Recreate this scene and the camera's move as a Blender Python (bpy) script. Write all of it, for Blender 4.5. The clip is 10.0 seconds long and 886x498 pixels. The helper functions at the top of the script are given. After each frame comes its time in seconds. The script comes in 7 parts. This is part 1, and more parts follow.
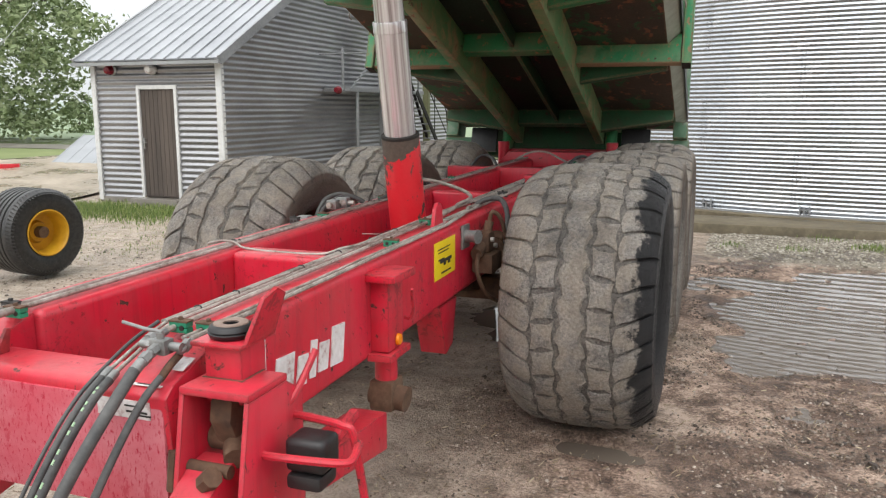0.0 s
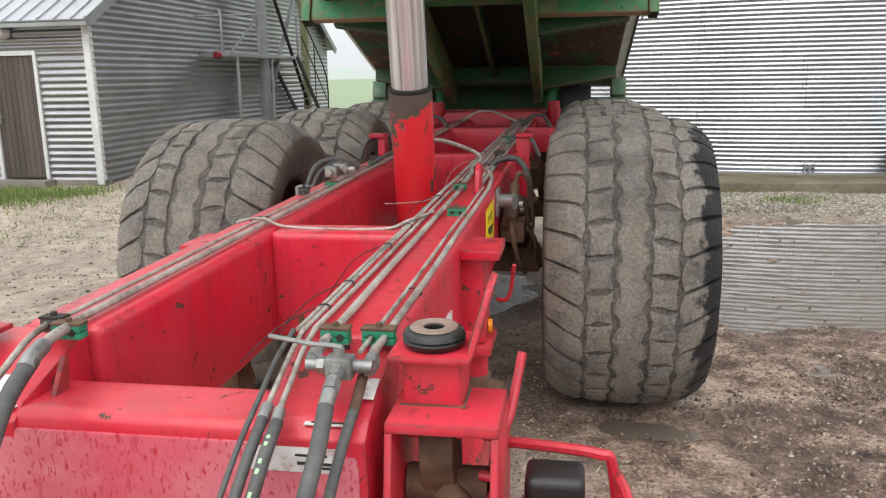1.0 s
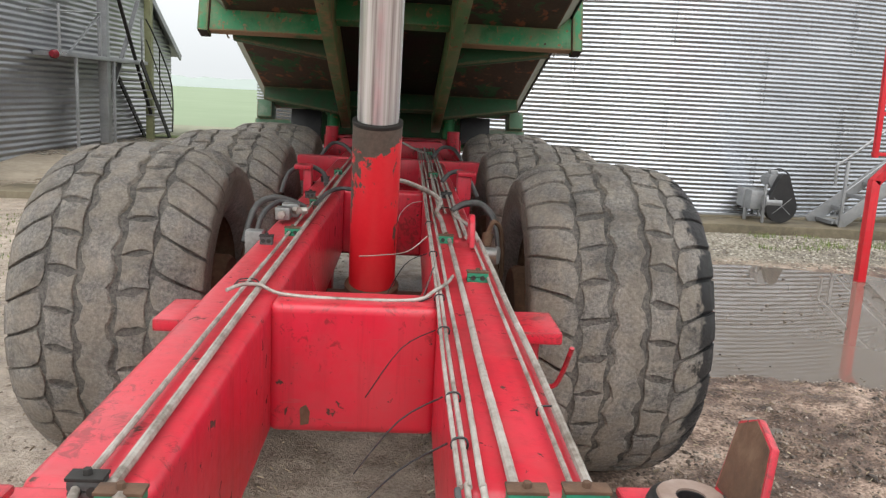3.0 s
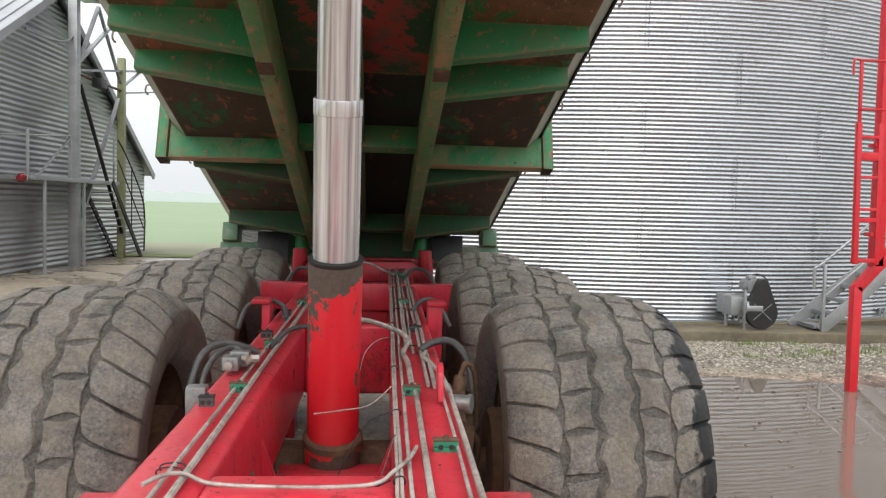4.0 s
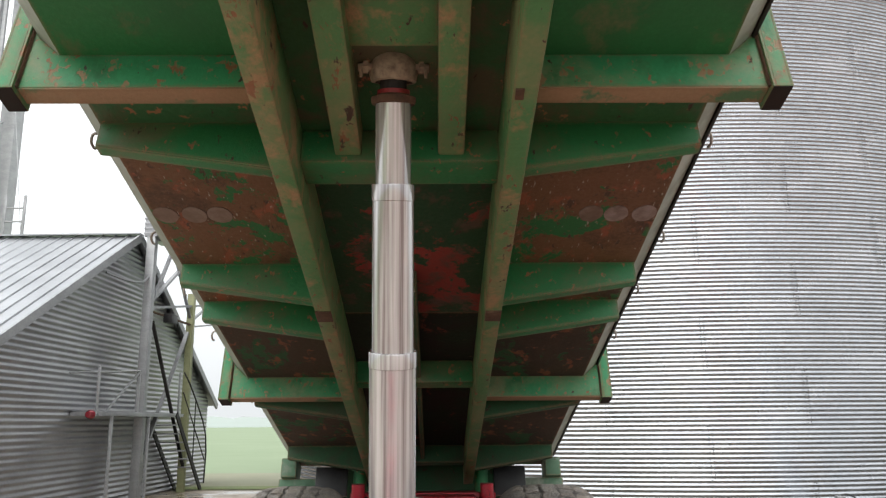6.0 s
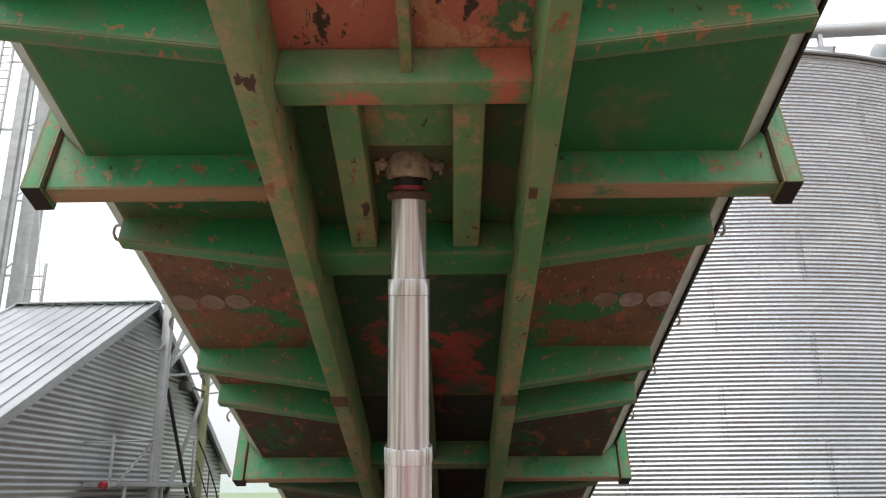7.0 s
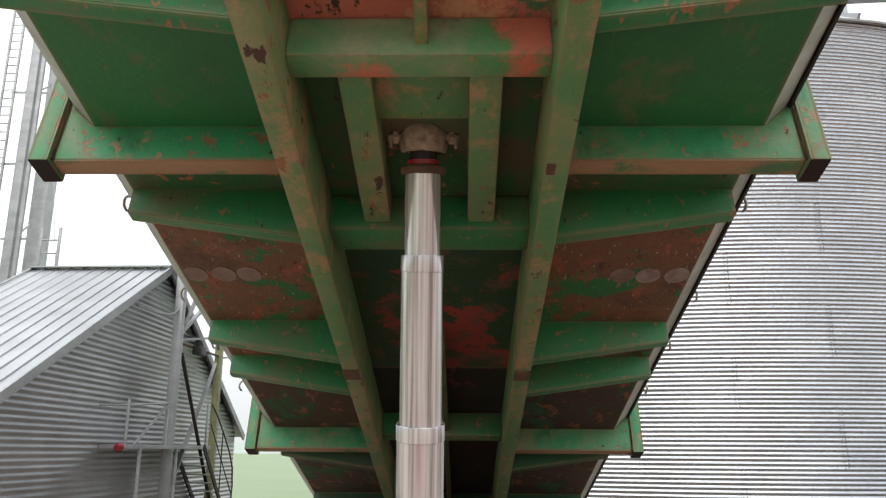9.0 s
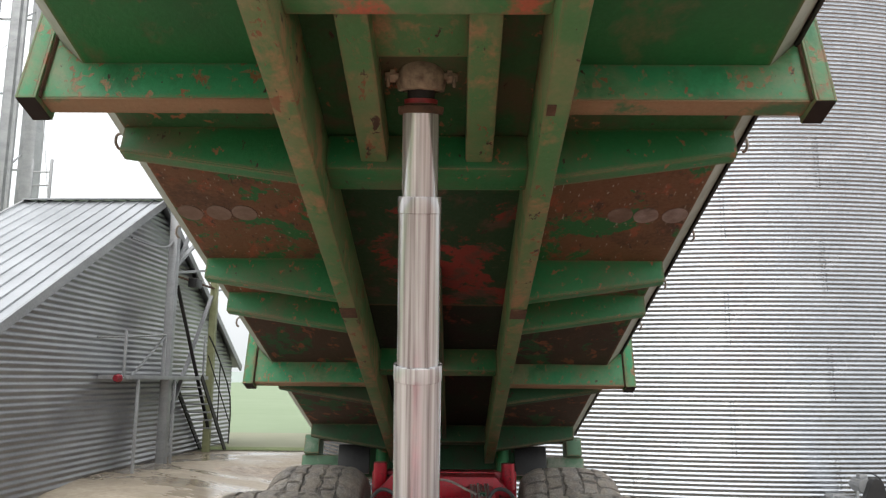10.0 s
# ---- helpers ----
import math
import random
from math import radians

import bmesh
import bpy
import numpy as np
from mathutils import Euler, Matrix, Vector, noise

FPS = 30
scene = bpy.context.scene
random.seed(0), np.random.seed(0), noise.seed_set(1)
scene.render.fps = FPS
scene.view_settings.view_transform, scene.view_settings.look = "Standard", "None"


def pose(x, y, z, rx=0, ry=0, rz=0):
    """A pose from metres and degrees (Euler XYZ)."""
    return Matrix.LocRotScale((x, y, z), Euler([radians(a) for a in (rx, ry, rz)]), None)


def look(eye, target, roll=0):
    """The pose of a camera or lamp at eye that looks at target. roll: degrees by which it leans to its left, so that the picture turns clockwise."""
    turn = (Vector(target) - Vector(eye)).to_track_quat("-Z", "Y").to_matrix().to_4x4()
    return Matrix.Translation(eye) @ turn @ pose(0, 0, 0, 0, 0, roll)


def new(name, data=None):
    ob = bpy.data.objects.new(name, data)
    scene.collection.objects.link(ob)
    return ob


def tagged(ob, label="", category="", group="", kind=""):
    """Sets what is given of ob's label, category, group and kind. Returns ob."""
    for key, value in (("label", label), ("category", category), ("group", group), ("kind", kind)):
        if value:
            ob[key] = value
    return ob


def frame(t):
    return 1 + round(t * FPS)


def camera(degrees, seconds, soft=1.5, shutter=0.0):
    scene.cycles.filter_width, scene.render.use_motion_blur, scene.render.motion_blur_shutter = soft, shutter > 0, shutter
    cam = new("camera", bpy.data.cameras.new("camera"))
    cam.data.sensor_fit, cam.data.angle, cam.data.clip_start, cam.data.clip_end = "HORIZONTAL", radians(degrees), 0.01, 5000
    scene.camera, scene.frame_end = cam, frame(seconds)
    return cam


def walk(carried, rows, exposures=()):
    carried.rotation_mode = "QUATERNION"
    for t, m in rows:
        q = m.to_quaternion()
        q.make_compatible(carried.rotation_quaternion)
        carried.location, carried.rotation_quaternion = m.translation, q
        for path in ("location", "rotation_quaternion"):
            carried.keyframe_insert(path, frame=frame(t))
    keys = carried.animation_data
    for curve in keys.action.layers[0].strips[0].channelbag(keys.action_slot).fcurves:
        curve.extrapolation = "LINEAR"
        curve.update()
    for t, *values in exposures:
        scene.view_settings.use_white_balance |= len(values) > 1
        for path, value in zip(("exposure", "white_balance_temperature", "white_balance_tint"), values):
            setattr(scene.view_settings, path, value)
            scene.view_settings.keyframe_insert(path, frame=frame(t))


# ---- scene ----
cam = camera(58.4, 10.0, 1.25)
PATH = [
    (0, (1.679, 1.054, 1.761), (0.984, 2.896, 1.411), 0.00),
    (0.5, (1.191, 1.176, 1.722), (0.693, 3.074, 1.335), -0.85),
    (1, (0.792, 1.322, 1.675), (0.434, 3.243, 1.247), -0.99),
    (1.5, (0.489, 1.446, 1.657), (0.222, 3.373, 1.194), 0.18),
    (2, (0.270, 1.524, 1.655), (0.127, 3.462, 1.181), 1.44),
    (2.2, (0.215, 1.549, 1.653), (0.118, 3.491, 1.187), 1.89),
    (3.3, (0.164, 1.777, 1.760), (0.259, 3.751, 1.453), 2.55),
    (3.5, (0.186, 1.840, 1.769), (0.291, 3.821, 1.521), 2.11),
    (4, (0.218, 1.990, 1.827), (0.326, 3.984, 1.718), 1.41),
    (4.5, (0.227, 2.065, 1.855), (0.312, 4.063, 1.886), 0.67),
    (5, (0.222, 2.011, 1.894), (0.270, 4.003, 2.065), 0.05),
    (5.5, (0.224, 1.953, 1.882), (0.228, 3.928, 2.194), -0.24),
    (6, (0.240, 1.929, 1.937), (0.197, 3.882, 2.365), -0.50),
    (6.2, (0.248, 1.916, 1.960), (0.192, 3.860, 2.428), -0.57),
    (7.3, (0.241, 1.870, 2.059), (0.148, 3.774, 2.665), -0.58),
    (7.5, (0.248, 1.878, 2.061), (0.144, 3.777, 2.679), -0.68),
    (8, (0.246, 1.888, 2.068), (0.139, 3.790, 2.678), -0.32),
    (8.5, (0.243, 1.903, 2.090), (0.134, 3.819, 2.654), 0.04),
    (9, (0.235, 1.921, 2.093), (0.123, 3.855, 2.588), 0.34),
    (9.5, (0.231, 1.940, 2.120), (0.122, 3.893, 2.533), 0.50),
    (10, (0.223, 1.935, 2.130), (0.124, 3.906, 2.458), 0.44),
]
walk(cam, [(t, look(eye, target, roll)) for t, eye, target, roll in PATH])

# ---- overcast sky and a weak, wide sun ----
SUN_UP, SUN_TURN = 52.0, 190.0
world = bpy.data.worlds.new("overcast_sky")
scene.world = world
world.use_nodes = True
wn = world.node_tree
wn.nodes.clear()
w_out = wn.nodes.new("ShaderNodeOutputWorld")
w_bg = wn.nodes.new("ShaderNodeBackground")
w_sky = wn.nodes.new("ShaderNodeTexSky")
w_sky.sky_type = "NISHITA"
w_sky.sun_disc = False
w_sky.sun_elevation, w_sky.sun_rotation = radians(SUN_UP), radians(SUN_TURN)
w_sky.air_density, w_sky.dust_density, w_sky.ozone_density = 1.0, 6.0, 1.0
w_bw = wn.nodes.new("ShaderNodeRGBToBW")
w_mix = wn.nodes.new("ShaderNodeMix")
w_mix.data_type = "RGBA"
w_mix.inputs["Factor"].default_value = 0.85
# overcast: the zenith is almost three times as bright as the horizon
w_tc = wn.nodes.new("ShaderNodeTexCoord")
w_xyz = wn.nodes.new("ShaderNodeSeparateXYZ")
wn.links.new(w_tc.outputs["Generated"], w_xyz.inputs[0])
w_grey = wn.nodes.new("ShaderNodeValToRGB")
w_grey.color_ramp.elements[0].position, w_grey.color_ramp.elements[0].color = 0.02, (0.345, 0.36, 0.367, 1)
w_grey.color_ramp.elements[1].position, w_grey.color_ramp.elements[1].color = 1.0, (0.96, 0.98, 1.0, 1)
wn.links.new(w_xyz.outputs["Z"], w_grey.inputs[0])
w_up = wn.nodes.new("ShaderNodeMix")
w_up.data_type, w_up.blend_type = "RGBA", "MULTIPLY"
w_up.inputs["Factor"].default_value = 1.0
w_up.inputs["B"].default_value = (20.0, 20.0, 20.0, 1)
w_up.clamp_result = False
wn.links.new(w_grey.outputs["Color"], w_up.inputs["A"])
wn.links.new(w_up.outputs["Result"], w_mix.inputs["B"])
wn.links.new(w_sky.outputs[0], w_bw.inputs[0])
wn.links.new(w_bw.outputs[0], w_mix.inputs["A"])
wn.links.new(w_mix.outputs["Result"], w_bg.inputs["Color"])
w_bg.inputs["Strength"].default_value = 0.142
wn.links.new(w_bg.outputs[0], w_out.inputs[0])

sun = new("sun", bpy.data.lights.new("sun", "SUN"))
sun.data.energy, sun.data.angle, sun.data.color = 1.3, radians(60), (1.0, 0.97, 0.93)
sun.matrix_world = look((0, 0, 30), Vector((0, 0, 30)) - Vector((math.sin(radians(SUN_TURN)) * math.cos(radians(SUN_UP)), math.cos(radians(SUN_TURN)) * math.cos(radians(SUN_UP)), math.sin(radians(SUN_UP)))))
scene.view_settings.exposure = 0.0


# ---- materials ----
def material(name, rough=0.6, metal=0.0, spec=0.5):
    m = bpy.data.materials.new(name)
    m.use_nodes = True
    nt = m.node_tree
    b = nt.nodes["Principled BSDF"]
    b.inputs["Roughness"].default_value = rough
    b.inputs["Metallic"].default_value = metal
    b.inputs["Specular IOR Level"].default_value = spec
    return m, nt, b


def noise_tex(nt, scale, detail=4.0, rough=0.55, stretch=None, space="Object", distort=0.0):
    tc = nt.nodes.new("ShaderNodeTexCoord")
    n = nt.nodes.new("ShaderNodeTexNoise")
    n.inputs["Scale"].default_value, n.inputs["Detail"].default_value = scale, detail
    n.inputs["Roughness"].default_value, n.inputs["Distortion"].default_value = rough, distort
    if stretch:
        mp = nt.nodes.new("ShaderNodeMapping")
        mp.inputs["Scale"].default_value = stretch
        nt.links.new(tc.outputs[space], mp.inputs["Vector"])
        nt.links.new(mp.outputs[0], n.inputs["Vector"])
    else:
        nt.links.new(tc.outputs[space], n.inputs["Vector"])
    return n.outputs["Fac"]


def ramp(nt, fac, stops):
    r = nt.nodes.new("ShaderNodeValToRGB")
    e = r.color_ramp.elements
    while len(e) < len(stops):
        e.new(0.5)
    for k, (p, c) in enumerate(stops):
        e[k].position = p
        e[k].color = (c, c, c, 1) if isinstance(c, (int, float)) else (*c, 1)
    nt.links.new(fac, r.inputs[0])
    return r.outputs["Color"]


def blend(nt, fac, a, b, mode="MIX"):
    x = nt.nodes.new("ShaderNodeMix")
    x.data_type, x.blend_type = "RGBA", mode
    for key, v in (("Factor", fac), ("A", a), ("B", b)):
        sock = x.inputs[key]
        if isinstance(v, (int, float)):
            sock.default_value = v if key == "Factor" else (v, v, v, 1)
        elif isinstance(v, tuple):
            sock.default_value = (*v, 1)
        else:
            nt.links.new(v, sock)
    return x.outputs["Result"]


def maths(nt, op, a, b=0.0):
    x = nt.nodes.new("ShaderNodeMath")
    x.operation = op
    for k, v in enumerate((a, b)):
        if isinstance(v, (int, float)):
            x.inputs[k].default_value = v
        else:
            nt.links.new(v, x.inputs[k])
    return x.outputs[0]


def bump(nt, b, height, strength=0.3, distance=0.01):
    n = nt.nodes.new("ShaderNodeBump")
    n.inputs["Strength"].default_value, n.inputs["Distance"].default_value = strength, distance
    nt.links.new(height, n.inputs["Height"])
    nt.links.new(n.outputs[0], b.inputs["Normal"])


def axis_of(nt, which, space="Object"):
    tc = nt.nodes.new("ShaderNodeTexCoord")
    sx = nt.nodes.new("ShaderNodeSeparateXYZ")
    nt.links.new(tc.outputs[space], sx.inputs[0])
    return sx.outputs[which]


def up_facing(nt):
    g = nt.nodes.new("ShaderNodeNewGeometry")
    sx = nt.nodes.new("ShaderNodeSeparateXYZ")
    nt.links.new(g.outputs["Normal"], sx.inputs[0])
    return sx.outputs["Z"]


def edge_wear(nt, radius, grain):
    """Where an edge is rubbed: the rounded normal leaves the flat one, broken up by grain."""
    bev = nt.nodes.new("ShaderNodeBevel")
    bev.samples = 3
    bev.inputs["Radius"].default_value = radius
    geo = nt.nodes.new("ShaderNodeNewGeometry")
    dot = nt.nodes.new("ShaderNodeVectorMath")
    dot.operation = "DOT_PRODUCT"
    nt.links.new(bev.outputs[0], dot.inputs[0])
    nt.links.new(geo.outputs["Normal"], dot.inputs[1])
    off = maths(nt, "SUBTRACT", 1.0, dot.outputs["Value"])
    return ramp(nt, maths(nt, "ADD", maths(nt, "MULTIPLY", off, 2.6), maths(nt, "MULTIPLY", maths(nt, "SUBTRACT", grain, 0.5), 1.5)), [(0.20, 0.0), (0.36, 1.0)])


def paint(name, base, faded, chip, dust, rough=0.42, chips=0.66, dusty=0.35):
    """Old machine paint: faded in clouds, dust on what faces up, chips down to rust."""
    m, nt, b = material(name, rough)
    cloud = noise_tex(nt, 3.0, 5.0, 0.6)
    fine = noise_tex(nt, 38.0, 5.0, 0.65)
    spots = noise_tex(nt, 16.0, 6.0, 0.7, distort=0.4)
    col = blend(nt, ramp(nt, cloud, [(0.35, 0.0), (0.75, 1.0)]), base, faded)
    smear = ramp(nt, noise_tex(nt, 4.5, 7.0, 0.68, (1, 1, 0.45), distort=0.6), [(0.50, 0.0), (0.78, 1.0)])
    col = blend(nt, maths(nt, "MULTIPLY", smear, 0.5), col, tuple(0.30 * v + 0.012 for v in base))
    grime = maths(nt, "MULTIPLY", ramp(nt, noise_tex(nt, 7.0, 6.0, 0.7), [(0.42, 0.0), (0.72, 1.0)]), dusty)
    col = blend(nt, grime, col, dust)
    lie = ramp(nt, up_facing(nt), [(0.55, 0.0), (0.95, 1.0)])
    col = blend(nt, maths(nt, "MULTIPLY", maths(nt, "MULTIPLY", lie, fine), dusty), col, dust)
    streak = ramp(nt, noise_tex(nt, 26.0, 5.0, 0.7, (1, 1, 0.045), distort=0.3), [(0.52, 0.0), (0.72, 1.0)])
    col = blend(nt, maths(nt, "MULTIPLY", streak, 0.42), col, tuple(0.42 * v + 0.010 for v in base))
    rubbed = ramp(nt, noise_tex(nt, 70.0, 3.0, 0.6, (0.10, 0.6, 1), distort=1.2), [(0.64, 0.0), (0.70, 1.0)])
    col = blend(nt, maths(nt, "MULTIPLY", rubbed, 0.35), col, dust)
    mask = ramp(nt, spots, [(chips, 0.0), (chips + 0.015, 1.0)])
    scar = ramp(nt, maths(nt, "ADD", maths(nt, "MULTIPLY", noise_tex(nt, 2.2, 3.0, 0.5), 0.45), maths(nt, "MULTIPLY", noise_tex(nt, 30.0, 6.0, 0.75, distort=0.8), 0.55)), [(chips - 0.07, 0.0), (chips - 0.04, 1.0)])
    col = blend(nt, maths(nt, "MULTIPLY", scar, 0.7), col, tuple(0.45 * u + 0.25 * v for u, v in zip(chip, base)))
    mask = maths(nt, "MAXIMUM", mask, maths(nt, "MULTIPLY", edge_wear(nt, 0.012, spots), 0.7))
    col = blend(nt, mask, col, chip)
    nt.links.new(col, b.inputs["Base Color"])
    r = maths(nt, "ADD", maths(nt, "MULTIPLY", fine, 0.3), rough - 0.12)
    nt.links.new(maths(nt, "ADD", r, maths(nt, "MULTIPLY", mask, 0.3)), b.inputs["Roughness"])
    bump(nt, b, maths(nt, "SUBTRACT", maths(nt, "MULTIPLY", fine, 0.35), maths(nt, "MULTIPLY", mask, 0.8)), 0.25, 0.003)
    return m


def grained(name, stops, scale=20.0, rough=0.7, metal=0.0, bumpy=0.25, dist=0.004, stretch=None, spec=0.5, detail=6.0):
    """A two-scale mottled surface: colours from a ramp over noise, fine bump."""
    m, nt, b = material(name, rough, metal, spec)
    big = noise_tex(nt, scale * 0.16, 4.0, 0.6, stretch)
    fine = noise_tex(nt, scale, detail, 0.65, stretch)
    mix = maths(nt, "ADD", maths(nt, "MULTIPLY", big, 0.55), maths(nt, "MULTIPLY", fine, 0.45))
    nt.links.new(ramp(nt, mix, stops), b.inputs["Base Color"])
    nt.links.new(maths(nt, "ADD", maths(nt, "MULTIPLY", fine, 0.25), rough - 0.12), b.inputs["Roughness"])
    bump(nt, b, fine, bumpy, dist)
    return m


M_RED = paint("red_paint", (0.55, 0.007, 0.028), (0.59, 0.028, 0.057), (0.07, 0.03, 0.022), (0.36, 0.10, 0.09), 0.32, 0.635, 0.30)
M_RED_WET, nt, b = material("red_paint_rain_specks", 0.2)
haze = blend(nt, ramp(nt, noise_tex(nt, 3.0, 5.0, 0.6, (1, 1, 2.0)), [(0.35, 0.0), (0.7, 1.0)]), (0.50, 0.075, 0.105), (0.58, 0.19, 0.225))
drops = ramp(nt, noise_tex(nt, 120.0, 4.0, 0.65, (1.0, 1.0, 0.45), distort=0.5), [(0.55, 0.0), (0.66, 1.0)])
runs = ramp(nt, noise_tex(nt, 30.0, 5.0, 0.7, (1, 1, 0.35)), [(0.57, 0.0), (0.66, 1.0)])
nt.links.new(blend(nt, maths(nt, "MAXIMUM", drops, maths(nt, "MULTIPLY", runs, 0.6)), haze, (0.40, 0.02, 0.045)), b.inputs["Base Color"])
bump(nt, b, drops, 0.3, 0.002)
M_CHROME, nt, b = material("chromed_steel", 0.1, 0.55)
drawn = noise_tex(nt, 46.0, 5.0, 0.6, (1, 1, 0.015))
nt.links.new(ramp(nt, drawn, [(0.34, (0.30, 0.25, 0.25)), (0.46, (0.52, 0.50, 0.50)), (0.60, (0.74, 0.73, 0.73))]), b.inputs["Base Color"])
nt.links.new(maths(nt, "ADD", maths(nt, "MULTIPLY", drawn, 0.20), 0.03), b.inputs["Roughness"])
bump(nt, b, drawn, 0.05, 0.002)
M_BLACK_RUBBER = grained("black_rubber", [(0.35, (0.007, 0.007, 0.008)), (0.65, (0.022, 0.021, 0.021))], 40.0, 0.45, 0.0, 0.2)
M_HOSE = grained("hose_rubber", [(0.35, (0.035, 0.037, 0.038)), (0.65, (0.10, 0.098, 0.094))], 60.0, 0.6, 0.0, 0.2)
M_PIPE = grained("zinc_pipe", [(0.35, (0.15, 0.125, 0.10)), (0.5, (0.35, 0.315, 0.28)), (0.66, (0.50, 0.47, 0.43))], 50.0, 0.5, 0.2, 0.2, 0.002)
M_ZINC = grained("zinc_fitting", [(0.35, (0.17, 0.17, 0.165)), (0.65, (0.34, 0.34, 0.33))], 60.0, 0.45, 0.6, 0.2, 0.002)
M_RUST = grained("rusted_steel", [(0.32, (0.04, 0.022, 0.014)), (0.5, (0.11, 0.06, 0.035)), (0.68, (0.19, 0.12, 0.075))], 30.0, 0.85, 0.0, 0.6, 0.006)
M_CLAMP = grained("green_clamp_plastic", [(0.35, (0.01, 0.16, 0.085)), (0.65, (0.02, 0.26, 0.14))], 50.0, 0.5, 0.0, 0.1)


def galvanised(name, lo, hi, rough, metal=0.85):
    m, nt, b = material(name, rough, metal)
    big = noise_tex(nt, 0.9, 4.0, 0.6, (1, 1, 2.5))
    fine = noise_tex(nt, 22.0, 4.0, 0.6)
    nt.links.new(ramp(nt, maths(nt, "ADD", maths(nt, "MULTIPLY", big, 0.7), maths(nt, "MULTIPLY", fine, 0.3)), [(0.32, lo), (0.68, hi)]), b.inputs["Base Color"])
    nt.links.new(maths(nt, "ADD", maths(nt, "MULTIPLY", big, 0.14), rough - 0.07), b.inputs["Roughness"])
    return m


M_SILO = galvanised("silo_galvanised", (0.305, 0.32, 0.34), (0.46, 0.475, 0.50), 0.26)
M_SHED = galvanised("shed_galvanised", (0.25, 0.25, 0.26), (0.38, 0.38, 0.39), 0.32)
M_ROOF = galvanised("roof_galvanised", (0.32, 0.33, 0.345), (0.43, 0.44, 0.455), 0.38)
M_STEEL = galvanised("galvanised_frame", (0.24, 0.245, 0.25), (0.40, 0.405, 0.41), 0.45, 0.5)
M_TRIM = grained("white_trim", [(0.35, (0.52, 0.52, 0.51)), (0.65, (0.70, 0.70, 0.69))], 20.0, 0.5)
M_DOOR = grained("dark_board", [(0.35, (0.045, 0.034, 0.028)), (0.65, (0.11, 0.085, 0.07))], 26.0, 0.6, stretch=(1, 1, 0.06))
M_CONCRETE = grained("wet_concrete", [(0.3, (0.10, 0.092, 0.08)), (0.55, (0.20, 0.18, 0.155)), (0.75, (0.28, 0.26, 0.23))], 9.0, 0.42)
M_PLINTH = grained("mossy_concrete", [(0.3, (0.05, 0.045, 0.028)), (0.5, (0.13, 0.105, 0.065)), (0.7, (0.22, 0.185, 0.125))], 9.0, 0.6)
M_YELLOW = grained("yellow_paint", [(0.35, (0.52, 0.26, 0.01)), (0.65, (0.68, 0.37, 0.02))], 20.0, 0.45)
M_STICKER = grained("yellow_label", [(0.35, (0.70, 0.50, 0.01)), (0.65, (0.80, 0.60, 0.02))], 20.0, 0.4)
M_WHITE = grained("white_label", [(0.38, (0.34, 0.20, 0.19)), (0.45, (0.60, 0.57, 0.56)), (0.62, (0.76, 0.75, 0.75))], 40.0, 0.5)
M_AMBER, nt, b = material("amber_reflector", 0.25)
nt.links.new(ramp(nt, noise_tex(nt, 120.0), [(0.3, (0.75, 0.20, 0.005)), (0.7, (0.9, 0.30, 0.01))]), b.inputs["Base Color"])
M_LAMPRED, nt, b = material("red_lamp_glass", 0.15)
b.inputs["Base Color"].default_value = (0.16, 0.005, 0.012, 1)
# near-black for dark steel and print, also painted shade in small recesses
M_DARK = grained("dark_steel_and_shade", [(0.35, (0.012, 0.011, 0.01)), (0.65, (0.03, 0.026, 0.022))], 20.0, 0.7)
M_BARK = grained("bark", [(0.3, (0.05, 0.04, 0.03)), (0.7, (0.13, 0.105, 0.08))], 16.0, 0.85, bumpy=0.6, dist=0.02)


# ---- building helpers ----
def mesh_from(bm, name, mat, smooth=False, sharp=40):
    bmesh.ops.recalc_face_normals(bm, faces=bm.faces)
    me = bpy.data.meshes.new(name)
    bm.to_mesh(me)
    bm.free()
    for m in mat if isinstance(mat, (list, tuple)) else [mat]:
        me.materials.append(m)
    if smooth:
        for p in me.polygons:
            p.use_smooth = True
        me.set_sharp_from_angle(angle=radians(sharp))
    return me


def part(name, bm, mat, parent, label="", at=None, smooth=True, sharp=40):
    """One mesh object under a thing or under a part."""
    ob = new(name, mesh_from(bm, name, mat, smooth, sharp))
    ob.parent = parent
    ob.matrix_basis = at if at is not None else Matrix()
    return tagged(ob, label)


def thing(name, label, category, at=None, group="", kind=""):
    ob = new(name)
    ob.matrix_basis = at if at is not None else Matrix()
    ob.empty_display_size = 0.1
    return tagged(ob, label, category, group, kind)


def solid(name, bm, mat, label, category, at=None, group="", kind="", smooth=True, sharp=40):
    ob = new(name, mesh_from(bm, name, mat, smooth, sharp))
    ob.matrix_basis = at if at is not None else Matrix()
    return tagged(ob, label, category, group, kind)


def box(bm, lo, hi, bevel=0.0, m=None, seg=2):
    c = bmesh.new()
    bmesh.ops.create_cube(c, size=1.0)
    for v in c.verts:
        v.co = Vector((lo[k] + (v.co[k] + 0.5) * (hi[k] - lo[k]) for k in range(3)))
    if bevel:
        bmesh.ops.bevel(c, geom=c.edges[:] + c.verts[:], offset=bevel, segments=seg, affect="EDGES", profile=0.6)
    return merge(bm, c, m)


def merge(bm, c, m=None, index=0):
    if m is not None:
        bmesh.ops.transform(c, matrix=m, verts=c.verts)
    new_of = {v: bm.verts.new(v.co) for v in c.verts}
    for f in c.faces:
        try:
            g = bm.faces.new([new_of[v] for v in f.verts])
            g.material_index = index or f.material_index
        except ValueError:
            pass
    c.free()
    return bm


